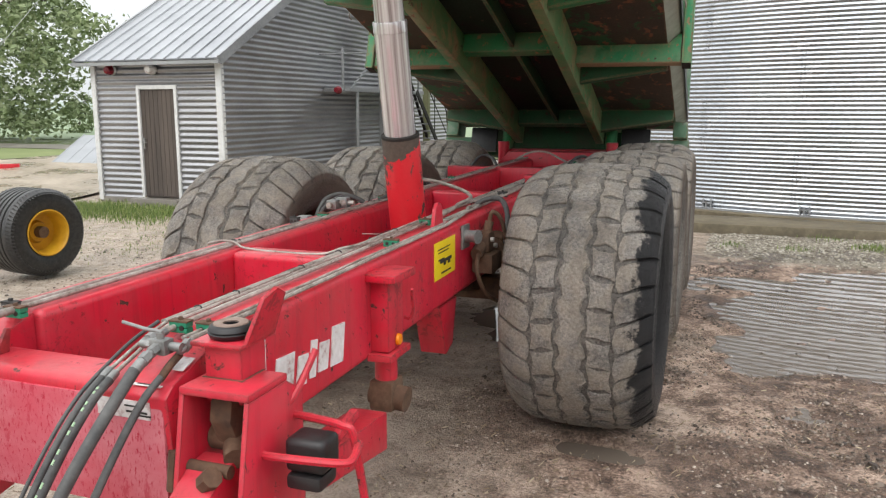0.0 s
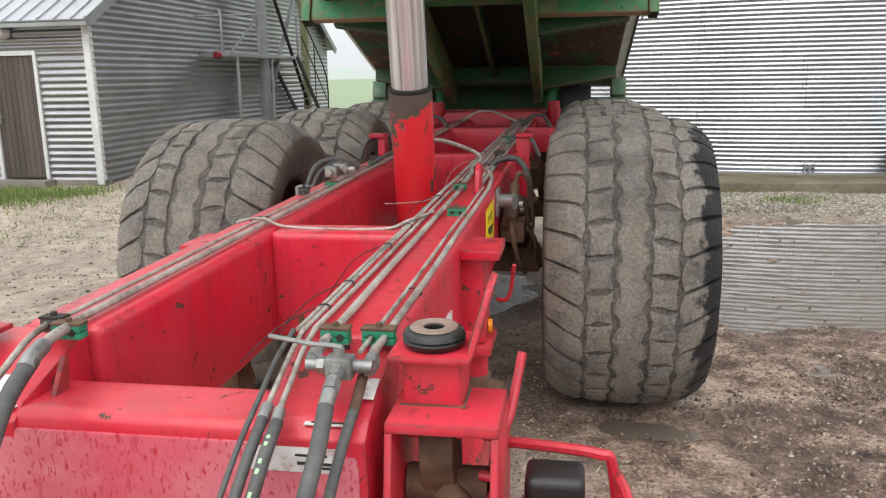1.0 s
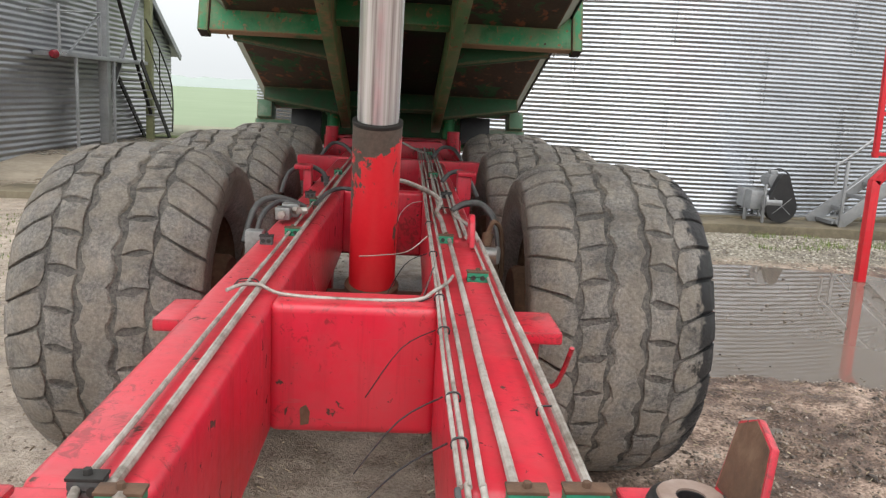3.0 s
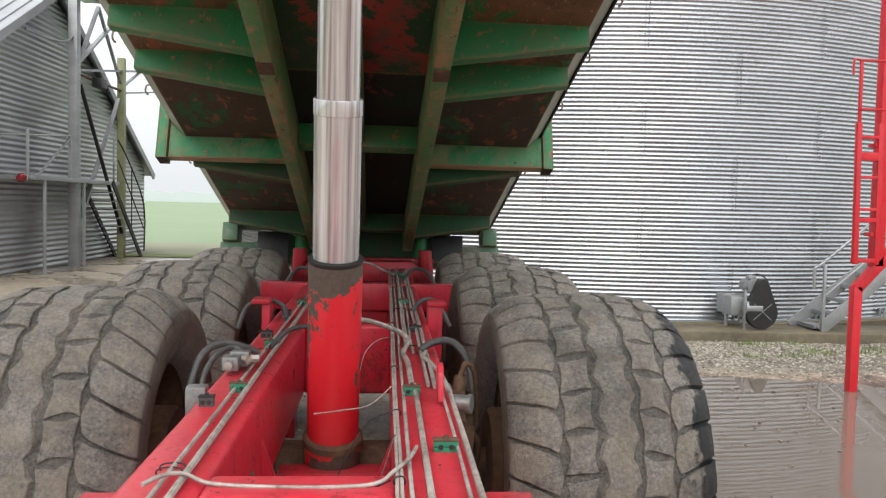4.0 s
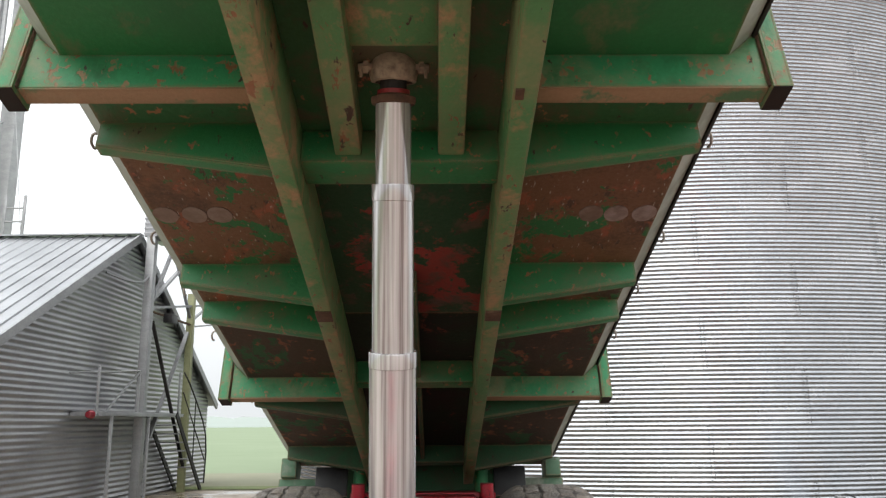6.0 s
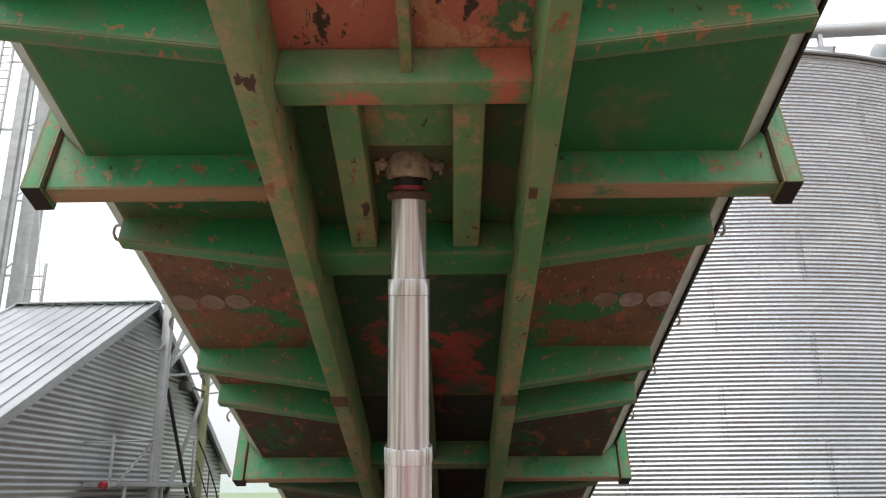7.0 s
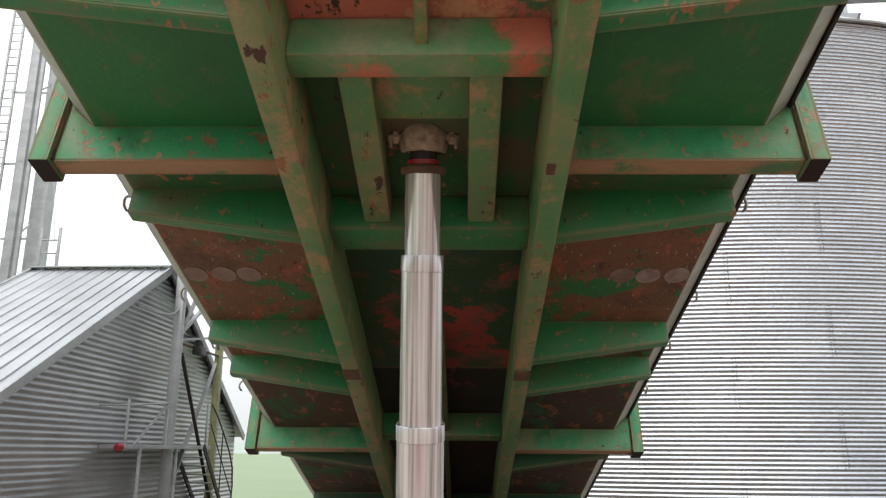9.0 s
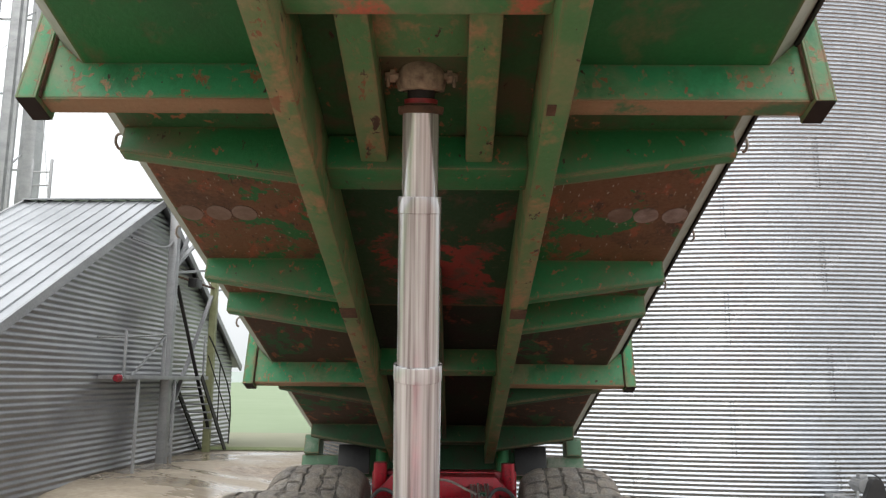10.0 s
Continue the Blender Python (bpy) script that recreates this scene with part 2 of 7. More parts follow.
def lathe(bm, profile, n=32, m=None, closed=False, index=0):
    """Turns (radius, height) pairs round the z axis."""
    c = bmesh.new()
    rings = []
    for r, z in profile:
        rings.append([c.verts.new((r * math.cos(2 * math.pi * k / n), r * math.sin(2 * math.pi * k / n), z)) for k in range(n)] if r > 1e-6 else [c.verts.new((0, 0, z))])
    pairs = list(zip(rings, rings[1:])) + ([(rings[-1], rings[0])] if closed else [])
    for a, b in pairs:
        for k in range(n):
            q = [a[k % len(a)], a[(k + 1) % n % len(a)], b[(k + 1) % n % len(b)], b[k % len(b)]]
            q = list(dict.fromkeys(q))
            if len(q) > 2:
                c.faces.new(q)
    return merge(bm, c, m, index)


def rod(bm, a, b, r, n=10, m=None, index=0):
    a, b = Vector(a), Vector(b)
    turn = (b - a).to_track_quat("Z", "Y").to_matrix().to_4x4()
    at = Matrix.Translation(a) @ turn
    d = (b - a).length
    return lathe(bm, [(0, 0), (r, 0), (r, d), (0, d)], n, at if m is None else m @ at, index=index)


def bar(bm, a, b, w, h, m=None, bevel=0.0, up=(0, 0, 1)):
    """A rectangular bar from a to b, w across and h along up."""
    a, b = Vector(a), Vector(b)
    z = (b - a).normalized()
    x = Vector(up).cross(z)
    x = x.normalized() if x.length > 1e-4 else Vector((1, 0, 0))
    y = z.cross(x)
    rot = Matrix((x, y, z)).transposed().to_4x4()
    at = Matrix.Translation(a) @ rot
    return box(bm, (-w / 2, -h / 2, 0), (w / 2, h / 2, (b - a).length), bevel, at if m is None else m @ at)


def smooth_line(pts, per=6):
    pts = [Vector(p) for p in pts]
    out = []
    for k in range(len(pts) - 1):
        p0, p1, p2, p3 = pts[max(k - 1, 0)], pts[k], pts[k + 1], pts[min(k + 2, len(pts) - 1)]
        for s in range(per):
            t = s / per
            out.append(0.5 * (2 * p1 + (p2 - p0) * t + (2 * p0 - 5 * p1 + 4 * p2 - p3) * t * t + (3 * p1 - p0 - 3 * p2 + p3) * t ** 3))
    return out + [pts[-1]]


def tube(bm, pts, r, n=8, per=6, m=None, index=0):
    """A round hose or pipe through the points."""
    line = smooth_line(pts, per) if per > 1 else [Vector(p) for p in pts]
    c = bmesh.new()
    rings, side = [], None
    for k, p in enumerate(line):
        d = (line[min(k + 1, len(line) - 1)] - line[max(k - 1, 0)]).normalized()
        if side is None:
            side = d.cross(Vector((0, 0, 1)))
            side = side if side.length > 0.05 else Vector((1, 0, 0))
        side = (side - d * side.dot(d)).normalized()
        over = d.cross(side)
        rings.append([c.verts.new(p + r * (math.cos(2 * math.pi * j / n) * side + math.sin(2 * math.pi * j / n) * over)) for j in range(n)])
    for a, b in zip(rings, rings[1:]):
        for j in range(n):
            c.faces.new((a[j], a[(j + 1) % n], b[(j + 1) % n], b[j]))
    c.faces.new(rings[0][::-1])
    c.faces.new(rings[-1])
    return merge(bm, c, m, index)


def prism(bm, outline, y0, y1, m=None, bevel=0.0):
    """An outline in x, z pushed along y."""
    c = bmesh.new()
    a = [c.verts.new((x, y0, z)) for x, z in outline]
    b = [c.verts.new((x, y1, z)) for x, z in outline]
    c.faces.new(a)
    c.faces.new(b[::-1])
    for k in range(len(a)):
        c.faces.new((a[k], b[k], b[(k + 1) % len(a)], a[(k + 1) % len(a)]))
    if bevel:
        bmesh.ops.recalc_face_normals(c, faces=c.faces)
        bmesh.ops.bevel(c, geom=c.edges[:] + c.verts[:], offset=bevel, segments=2, affect="EDGES", profile=0.6)
    return merge(bm, c, m)


def grid_mesh(xs, ys, height):
    bm = bmesh.new()
    rows = [[bm.verts.new((x, y, height(x, y))) for x in xs] for y in ys]
    for a, b in zip(rows, rows[1:]):
        for k in range(len(xs) - 1):
            bm.faces.new((a[k], a[k + 1], b[k + 1], b[k]))
    return bm


# ---- ground ----
def step(a, b, v):
    t = min(1.0, max(0.0, (v - a) / (b - a)))
    return t * t * (3 - 2 * t)


def apron_rise(x, y):
    back = 6.0 * step(18.5, 22.5, y)
    return 0.36 * (1 - step(-6.2 + back, -3.0 + back, x)) * step(12.2, 16.5, y)


def yard_rise(x, y):
    """The trailer stands on slightly higher ground."""
    return 0.065 * step(-5.2, -3.6, x) * (1 - step(10.7, 12.3, y))


def wet(x, y):
    """How deep the mud lies under the standing water, 0 to 1."""
    w = step(1.15, 1.95, x) * (1 - step(8.2, 10.2, x)) * step(5.9, 7.0, y) * (1 - step(9.6, 10.6, y + 0.35 * math.sin(x * 1.3)))
    if w > 0:
        n = noise.noise(Vector((x * 0.9, y * 1.7, 61))) + 0.6 * noise.noise(Vector((x * 2.7, y * 5.0, 63))) + 0.35 * noise.noise(Vector((x * 7.0, y * 9.0, 65)))
        w *= step(-0.62, -0.12, n + 1.1 * (w - 0.72))
    if abs(x - 0.1) < 0.8:
        w = max(w, 0.9 * step(1.0, 0.5, math.hypot((x - 0.1) / 0.45, (y - 7.3) / 0.9) + 0.3 * noise.noise(Vector((x * 4, y * 4, 35)))))
    return w


def ground_height(x, y):
    near = 1 - step(14, 30, math.hypot(x, y - 5))
    n = noise.noise(Vector((x * 0.7, y * 0.7, 0))) * 0.025 + noise.noise(Vector((x * 2.6, y * 2.6, 3))) * 0.014
    n += noise.noise(Vector((x * 8.0, y * 8.0, 7))) * 0.010 + noise.noise(Vector((x * 19.0, y * 19.0, 9))) * 0.005
    churned = step(1.3, 2.2, x) * (1 - step(6.0, 8.0, y)) * (1 - wet(x, y))
    n += churned * (0.035 * noise.noise(Vector((x * 3.1, y * 3.1, 21))) + 0.030 * abs(noise.noise(Vector((x * 6.5, y * 6.5, 23)))) + 0.012 * noise.noise(Vector((x * 13.0, y * 13.0, 25))))
    rut = 0.0
    for cx in (-1.06, 1.06):
        d = abs(x - cx)
        rut += (0.025 * step(0.62, 0.40, d) * -1 + 0.02 * (step(0.75, 0.5, d) - step(0.5, 0.36, d))) * step(2.0, 4.0, y)
    w = wet(x, y)
    for px, py, rx, ry, level in ((1.08, 4.87, 0.27, 0.13, 0.018), (-0.05, 7.32, 0.36, 0.42, 0.018)):
        if abs(x - px) < 2 * rx and abs(y - py) < 2 * ry:
            k = step(1.15, 0.75, math.hypot((x - px) / rx, (y - py) / ry) + 0.35 * noise.noise(Vector((x * 6, y * 9, 31))))
            n, w, rut = n * (1 - k) + (level - 0.065) * k, w * (1 - k), rut * (1 - k)
    return near * (n * (1 - 0.3 * w) + 0.012 * w * noise.noise(Vector((x * 1.3, y * 7.0, 41))) - 0.046 * w + 0.3 * rut) + apron_rise(x, y) + yard_rise(x, y)


def stretch_list(fine0, fine1, d, far):
    mid = [fine0 + d * k for k in range(int((fine1 - fine0) / d) + 1)]
    lo, hi, s = [], [], d
    a, b = fine0, mid[-1]
    while b < far:
        s *= 1.28
        a, b = a - s, b + s
        lo.append(a), hi.append(b)
    return lo[::-1] + mid + hi


def ground_material():
    m, nt, b = material("wet_mud", 0.6)
    x, y = axis_of(nt, "X"), axis_of(nt, "Y")
    big = noise_tex(nt, 0.8, 5.0, 0.6)
    mid = noise_tex(nt, 6.0, 6.0, 0.65)
    fine = noise_tex(nt, 55.0, 6.0, 0.7)
    mix = maths(nt, "ADD", maths(nt, "MULTIPLY", mid, 0.5), maths(nt, "MULTIPLY", fine, 0.5))
    mud = ramp(nt, mix, [(0.40, (0.075, 0.045, 0.031)), (0.485, (0.27, 0.178, 0.13)), (0.57, (0.62, 0.46, 0.36))])
    dirt = ramp(nt, mix, [(0.38, (0.19, 0.145, 0.105)), (0.5, (0.41, 0.335, 0.265)), (0.62, (0.60, 0.51, 0.42))])
    gravel = ramp(nt, maths(nt, "ADD", maths(nt, "MULTIPLY", noise_tex(nt, 30.0, 3.0, 0.8), 0.7), maths(nt, "MULTIPLY", mid, 0.3)), [(0.36, (0.12, 0.10, 0.07)), (0.5, (0.27, 0.235, 0.18)), (0.62, (0.44, 0.40, 0.33))])
    left = ramp(nt, maths(nt, "ADD", maths(nt, "MULTIPLY", maths(nt, "SUBTRACT", x, 1.5), -0.22), maths(nt, "MULTIPLY", big, 0.9)), [(0.45, 0.0), (0.75, 1.0)])
    col = blend(nt, left, mud, dirt)
    g = maths(nt, "ADD", maths(nt, "MULTIPLY", maths(nt, "SUBTRACT", y, 10.2), 1.1), maths(nt, "MULTIPLY", big, 0.5))
    right = ramp(nt, maths(nt, "MULTIPLY", maths(nt, "SUBTRACT", x, 0.6), 0.8), [(0.0, 0.0), (1.0, 1.0)])
    gm = maths(nt, "MULTIPLY", ramp(nt, g, [(0.2, 0.0), (0.7, 1.0)]), right)
    col = blend(nt, gm, col, gravel)
    grass = ramp(nt, mix, [(0.36, (0.05, 0.085, 0.02)), (0.62, (0.15, 0.20, 0.05))])
    far = maths(nt, "ADD", maths(nt, "MULTIPLY", maths(nt, "ADD", maths(nt, "MULTIPLY", x, -1.0), maths(nt, "MULTIPLY", y, 0.0)), 0.3), maths(nt, "MULTIPLY", big, 1.4))
    gl = maths(nt, "MULTIPLY", ramp(nt, maths(nt, "MULTIPLY", maths(nt, "SUBTRACT", far, 5.4), 1.0), [(0.0, 0.0), (0.4, 1.0)]), 1.0)
    col = blend(nt, gl, col, grass)
    soak = ramp(nt, noise_tex(nt, 1.1, 7.0, 0.68, distort=0.5), [(0.45, 0.0), (0.56, 1.0)])
    soak = maths(nt, "MULTIPLY", soak, ramp(nt, maths(nt, "MULTIPLY", maths(nt, "ADD", x, 0.4), 0.5), [(0.25, 0.25), (0.9, 1.0)]))
    col = blend(nt, maths(nt, "MULTIPLY", soak, 0.85), col, blend(nt, 1.0, col, (0.27, 0.215, 0.185), "MULTIPLY"))
    nt.links.new(col, b.inputs["Base Color"])
    damp = ramp(nt, noise_tex(nt, 1.1, 7.0, 0.68, distort=0.5), [(0.44, 0.85), (0.57, 0.36)])
    nt.links.new(maths(nt, "ADD", maths(nt, "MULTIPLY", damp, 0.7), maths(nt, "MULTIPLY", fine, 0.25)), b.inputs["Roughness"])
    bump(nt, b, maths(nt, "ADD", fine, maths(nt, "MULTIPLY", mid, 1.5)), 0.9, 0.03)
    return m


M_GROUND = ground_material()
ground_xs, ground_ys = stretch_list(-4.5, 7.0, 0.075, 900), stretch_list(1.5, 12.0, 0.075, 900)
ground = solid("ground", grid_mesh(ground_xs, ground_ys, ground_height), M_GROUND, "muddy farmyard ground with ruts, gravel and damp dirt", "ground", kind="structure")

M_WATER, nt, b = material("muddy_water", 0.02)
b.inputs["Base Color"].default_value = (0.16, 0.13, 0.105, 1)
b.inputs["IOR"].default_value = 1.6
bump(nt, b, noise_tex(nt, 5.0, 2.0, 0.4), 0.03, 0.008)
bm = grid_mesh([1.1 + 0.5 * k for k in range(21)], [5.6 + 0.5 * k for k in range(11)], lambda x, y: 0.043)
solid("puddle", bm, M_WATER, "shallow muddy rain puddle reflecting the silo wall", "puddle", kind="structure")
bm = grid_mesh([0.6 + 0.2 * k for k in range(6)], [4.55 + 0.12 * k for k in range(6)], lambda x, y: 0.030)
solid("puddle", bm, M_WATER, "small dark puddle in the mud before the wheel", "puddle", kind="structure")

bm = grid_mesh([-0.5 + 0.2 * k for k in range(7)], [6.3 + 0.25 * k for k in range(9)], lambda x, y: 0.035)
solid("puddle", bm, M_WATER, "narrow puddle under the trailer between the wheels", "puddle", kind="structure")

# crop green is paled for distance; the mist haze sits in its colour
M_FIELD = grained("young_crop", [(0.3, (0.17, 0.225, 0.125)), (0.7, (0.22, 0.275, 0.17))], 0.6, 0.9, bumpy=0.0)
M_STUBBLE = grained("dry_verge", [(0.3, (0.19, 0.20, 0.125)), (0.7, (0.27, 0.262, 0.185))], 1.2, 0.9)
M_VERGE = grained("mown_verge", [(0.3, (0.11, 0.145, 0.045)), (0.7, (0.19, 0.22, 0.08))], 2.2, 0.9)


M_WETPAVE, nt, b = material("rain_wet_concrete", 0.3)
film = noise_tex(nt, 0.55, 5.0, 0.6, (1, 1.6, 1))
nt.links.new(ramp(nt, maths(nt, "ADD", maths(nt, "MULTIPLY", film, 0.6), maths(nt, "MULTIPLY", noise_tex(nt, 9.0, 6.0, 0.65), 0.4)), [(0.32, (0.15, 0.12, 0.085)), (0.5, (0.29, 0.24, 0.18)), (0.68, (0.42, 0.36, 0.28))]), b.inputs["Base Color"])
nt.links.new(ramp(nt, film, [(0.40, 0.10), (0.56, 0.6)]), b.inputs["Roughness"])
bump(nt, b, noise_tex(nt, 40.0, 4.0, 0.6), 0.12, 0.003)


def sheet(name, x0, x1, y0, y1, lift, mat, label, category, n=24):
    xs = sorted({x0 + (x1 - x0) * k / n for k in range(n + 1)} | {-6.2 + 0.4 * k for k in range(24) if x0 < -6.2 + 0.4 * k < x1})
    bm = grid_mesh(xs, [y0 + (y1 - y0) * k / n for k in range(n + 1)], lambda x, y: apron_rise(x, y) + lift)
    return solid(name, bm, mat, label, category, kind="structure")


sheet("field", -700, 300, 28.4, 1400, 0.03, M_FIELD, "wide pale green field of young crop in mist", "field")
sheet("dirt_road", -12.5, 60, 22.8, 28.4, 0.035, M_STUBBLE, "pale bare dirt track beside the field", "road", 40)
sheet("verge", -12.5, 60, 21.8, 22.8, 0.04, M_VERGE, "strip of short yellow-green grass", "grass", 40)
sheet("field_west", -700, -30.0, 24.5, 28.3, 0.05, M_FIELD, "green field beyond the lawn", "field", 40)
sheet("lane", -90, -11.0, 21.5, 24.0, 0.06, M_CONCRETE, "thin grey asphalt lane across the lawn", "road", 60)
sheet("lawn", -90, -17.0, 13.0, 21.5, 0.045, M_VERGE, "mown green lawn beside the yard", "grass", 60)
sheet("yard_paving", -17.0, -10.3, 11.6, 21.0, 0.05, M_WETPAVE, "wet grey paving beside the shed", "pavement", 30)
sheet("concrete_apron", -7.2, -0.8, 13.6, 21.9, 0.02, M_WETPAVE, "wet brown concrete apron along the shed", "pavement", 40)

# far tree line, the mist's paleness painted into its colour
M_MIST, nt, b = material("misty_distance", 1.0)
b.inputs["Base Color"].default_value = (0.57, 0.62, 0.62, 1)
random.seed(5)
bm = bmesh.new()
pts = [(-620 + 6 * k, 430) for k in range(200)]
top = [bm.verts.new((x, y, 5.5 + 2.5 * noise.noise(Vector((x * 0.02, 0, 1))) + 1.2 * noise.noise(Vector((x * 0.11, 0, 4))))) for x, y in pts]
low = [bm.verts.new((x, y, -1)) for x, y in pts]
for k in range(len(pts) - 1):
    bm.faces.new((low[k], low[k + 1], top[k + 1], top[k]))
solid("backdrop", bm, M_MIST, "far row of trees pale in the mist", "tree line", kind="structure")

# ---- grain silo ----
SILO_X, SILO_Y, SILO_R, SILO_BASE, RING, RINGS = 4.48, 22.27, 8.38, 0.285, 0.798, 11


def silo_sheet():
    bm = bmesh.new()
    cols, rows = 10, 96
    net = []
    for r in range(rows + 1):
        z = RING * r / rows
        rad = SILO_R + 0.0082 * math.cos(2 * math.pi * z / (RING / 12))
        net.append([bm.verts.new((rad * math.sin(a), -rad * math.cos(a), z)) for a in [radians(-10.12 + 20.24 * c / cols) for c in range(cols + 1)]])
    for a, b in zip(net, net[1:]):
        for c in range(cols):
            bm.faces.new((a[c], a[c + 1], b[c + 1], b[c]))
    return mesh_from(bm, "sheet", M_SILO, True, 60)


def bolt_rows():
    """Two columns of bolts where one sheet laps the next."""
    bm = bmesh.new()
    for ang, shift in ((9.84, 0.5), (9.50, 0.25)):
        for k in range(16):
            z, a = RING * (k + shift) / 16, radians(ang)
            rod(bm, ((SILO_R + 0.006) * math.sin(a), -(SILO_R + 0.006) * math.cos(a), z), ((SILO_R + 0.019) * math.sin(a), -(SILO_R + 0.016) * math.cos(a), z), 0.006, 6)
    return mesh_from(bm, "bolt_row", M_DARK, True, 60)


silo = thing("grain_silo", "round galvanised corrugated steel grain silo on a low concrete ring", "silo", Matrix.Translation((SILO_X, SILO_Y, SILO_BASE)), kind="structure")
sheet_mesh, bolt_mesh = silo_sheet(), bolt_rows()
for ring in range(-1, RINGS):
    for k in range(18):
        ob = new("sheet", sheet_mesh)
        ob.parent = silo
        lap = 1.0 + (0.0003 if (k + ring) % 2 else 0.0)
        ob.matrix_basis = Matrix.Translation((0, 0, ring * RING)) @ Matrix.Rotation(radians(k * 20 - 3.9 + 10.0 * (ring % 2)), 4, "Z") @ Matrix.Diagonal((lap, lap, 1, 1))
        bolts = new("bolt_row", bolt_mesh)
        bolts.parent = ob
        tagged(bolts, kind="stuff")
top_z = RINGS * RING
bm = bmesh.new()
lathe(bm, [(SILO_R + 0.10, top_z - 0.06), (SILO_R + 0.11, top_z - 0.03), (SILO_R + 0.02, top_z + 0.05), (1.2, top_z + 4.2), (1.2, top_z + 4.7), (0, top_z + 4.8)], 72)
part("roof", bm, M_ROOF, silo, "cone roof of galvanised sheets")
for k in range(36):
    bm = bmesh.new()
    a = radians(10 * k + 3)
    bar(bm, ((SILO_R + 0.10) * math.sin(a), -(SILO_R + 0.10) * math.cos(a), top_z + 0.03), (1.3 * math.sin(a), -1.3 * math.cos(a), top_z + 4.2), 0.05, 0.10)
    part("roof_rib", bm, M_ROOF, silo, smooth=False)
bm = bmesh.new()
lathe(bm, [(SILO_R + 0.012, -0.15), (SILO_R + 0.045, -0.15), (SILO_R + 0.045, -0.115), (SILO_R + 0.012, -0.115)], 96, closed=True)
part("base_angle", bm, M_STEEL, silo)
for a in (-23.2, -13.0, -3.2, 6.7, 16.8, 27.0):
    bm = bmesh.new()
    at = Matrix.Rotation(radians(a), 4, "Z") @ Matrix.Translation((0, -SILO_R - 0.03, -0.145))
    box(bm, (-0.075, -0.012, 0.0), (-0.06, 0.02, 0.17), 0.002, at)
    box(bm, (0.06, -0.012, 0.0), (0.075, 0.02, 0.17), 0.002, at)
    box(bm, (-0.075, -0.02, 0.0), (0.075, 0.02, 0.015), 0.002, at)
    box(bm, (-0.075, -0.012, 0.10), (0.075, 0.012, 0.125), 0.002, at)
    rod(bm, (0, -0.03, 0.0), (0, -0.03, 0.14), 0.014, 8, at)
    part("anchor_bracket", bm, M_STEEL, silo)
# pad: concrete ring with a mossy edge, on a wider kerb
bm = bmesh.new()
lathe(bm, [(SILO_R + 0.25, -0.3), (SILO_R + 0.25, 0.135), (SILO_R + 0.235, 0.142), (SILO_R - 0.5, 0.142)], 120, Matrix.Translation((SILO_X, SILO_Y, 0)))
solid("silo_plinth", bm, M_PLINTH, "round concrete foundation ring with brown moss", "foundation", kind="structure")
bm = bmesh.new()
box(bm, (-6.0, 12.95, -0.4), (14.0, 13.9, 0.13), 0.02)
solid("silo_kerb", bm, M_PLINTH, "long low concrete kerb before the silo", "kerb", kind="structure")

# ---- shed with a gable wall ----
GX, GY0, GY1, EAVE, PEAK_Y, PEAK_Z, SHED_W = -6.88, 12.85, 24.35, 2.63, 18.70, 5.90, 2.80
PITCH = 0.106
shed = thing("storage_shed", "narrow tall shed clad in corrugated galvanised sheet", "shed", kind="structure")


def corrugated(bm, spans, z0, z1, place, cols=10):
    """Horizontal corrugation: spans(z) gives the two ends along the wall at a height."""
    n = int((z1 - z0) / PITCH * 8)
    prev = None
    for k in range(n + 1):
        z = z0 + (z1 - z0) * k / n
        a, b = spans(z)
        off = 0.0135 * math.cos(2 * math.pi * z / PITCH)
        row = [bm.verts.new(place(a + (b - a) * c / cols, off, z)) for c in range(cols + 1)]
        if prev:
            for c in range(cols):
                bm.faces.new((prev[c], prev[c + 1], row[c + 1], row[c]))
        prev = row


def gable_span(z):
    if z <= EAVE:
        return GY0, GY1
    s = (z - EAVE) / (PEAK_Z - EAVE)
    return GY0 + s * (PEAK_Y - GY0), GY1 - s * (GY1 - PEAK_Y)


bm = bmesh.new()
corrugated(bm, gable_span, 0.02, PEAK_Z - 0.02, lambda u, o, z: (GX + o, u, z))
part("gable_wall", bm, M_SHED, shed, "corrugated gable wall", sharp=70)
bm = bmesh.new()
corrugated(bm, gable_span, 0.02, PEAK_Z - 0.02, lambda u, o, z: (GX - SHED_W - o, u, z), 4)
part("gable_wall", bm, M_SHED, shed, sharp=70)
DL, DR, DT = GX - 1.85, GX - 0.96, 2.165
for a, b, lo, hi in ((GX - SHED_W, DL, 0.12, DT), (DR, GX, 0.12, DT), (GX - SHED_W, GX, DT, EAVE)):
    bm = bmesh.new()
    corrugated(bm, lambda z: (a, b), lo, hi, lambda u, o, z: (u, GY0 - o, z), 4)
    part("front_wall", bm, M_SHED, shed, sharp=70)
bm = bmesh.new()
corrugated(bm, lambda z: (GX - SHED_W, GX), 0.02, EAVE, lambda u, o, z: (u, GY1 + o, z), 4)
part("back_wall", bm, M_SHED, shed, sharp=70)
bm = bmesh.new()
box(bm, (GX - SHED_W - 0.05, GY0 - 0.02, -0.2), (GX + 0.02, GY0 + 0.2, 0.115), 0.01)
part("footing", bm, M_CONCRETE, shed)
bm = bmesh.new()
box(bm, (DL - 0.05, GY0 - 0.30, -0.2), (DR + 0.1, GY0 - 0.02, 0.13), 0.01)
part("door_step", bm, M_CONCRETE, shed)
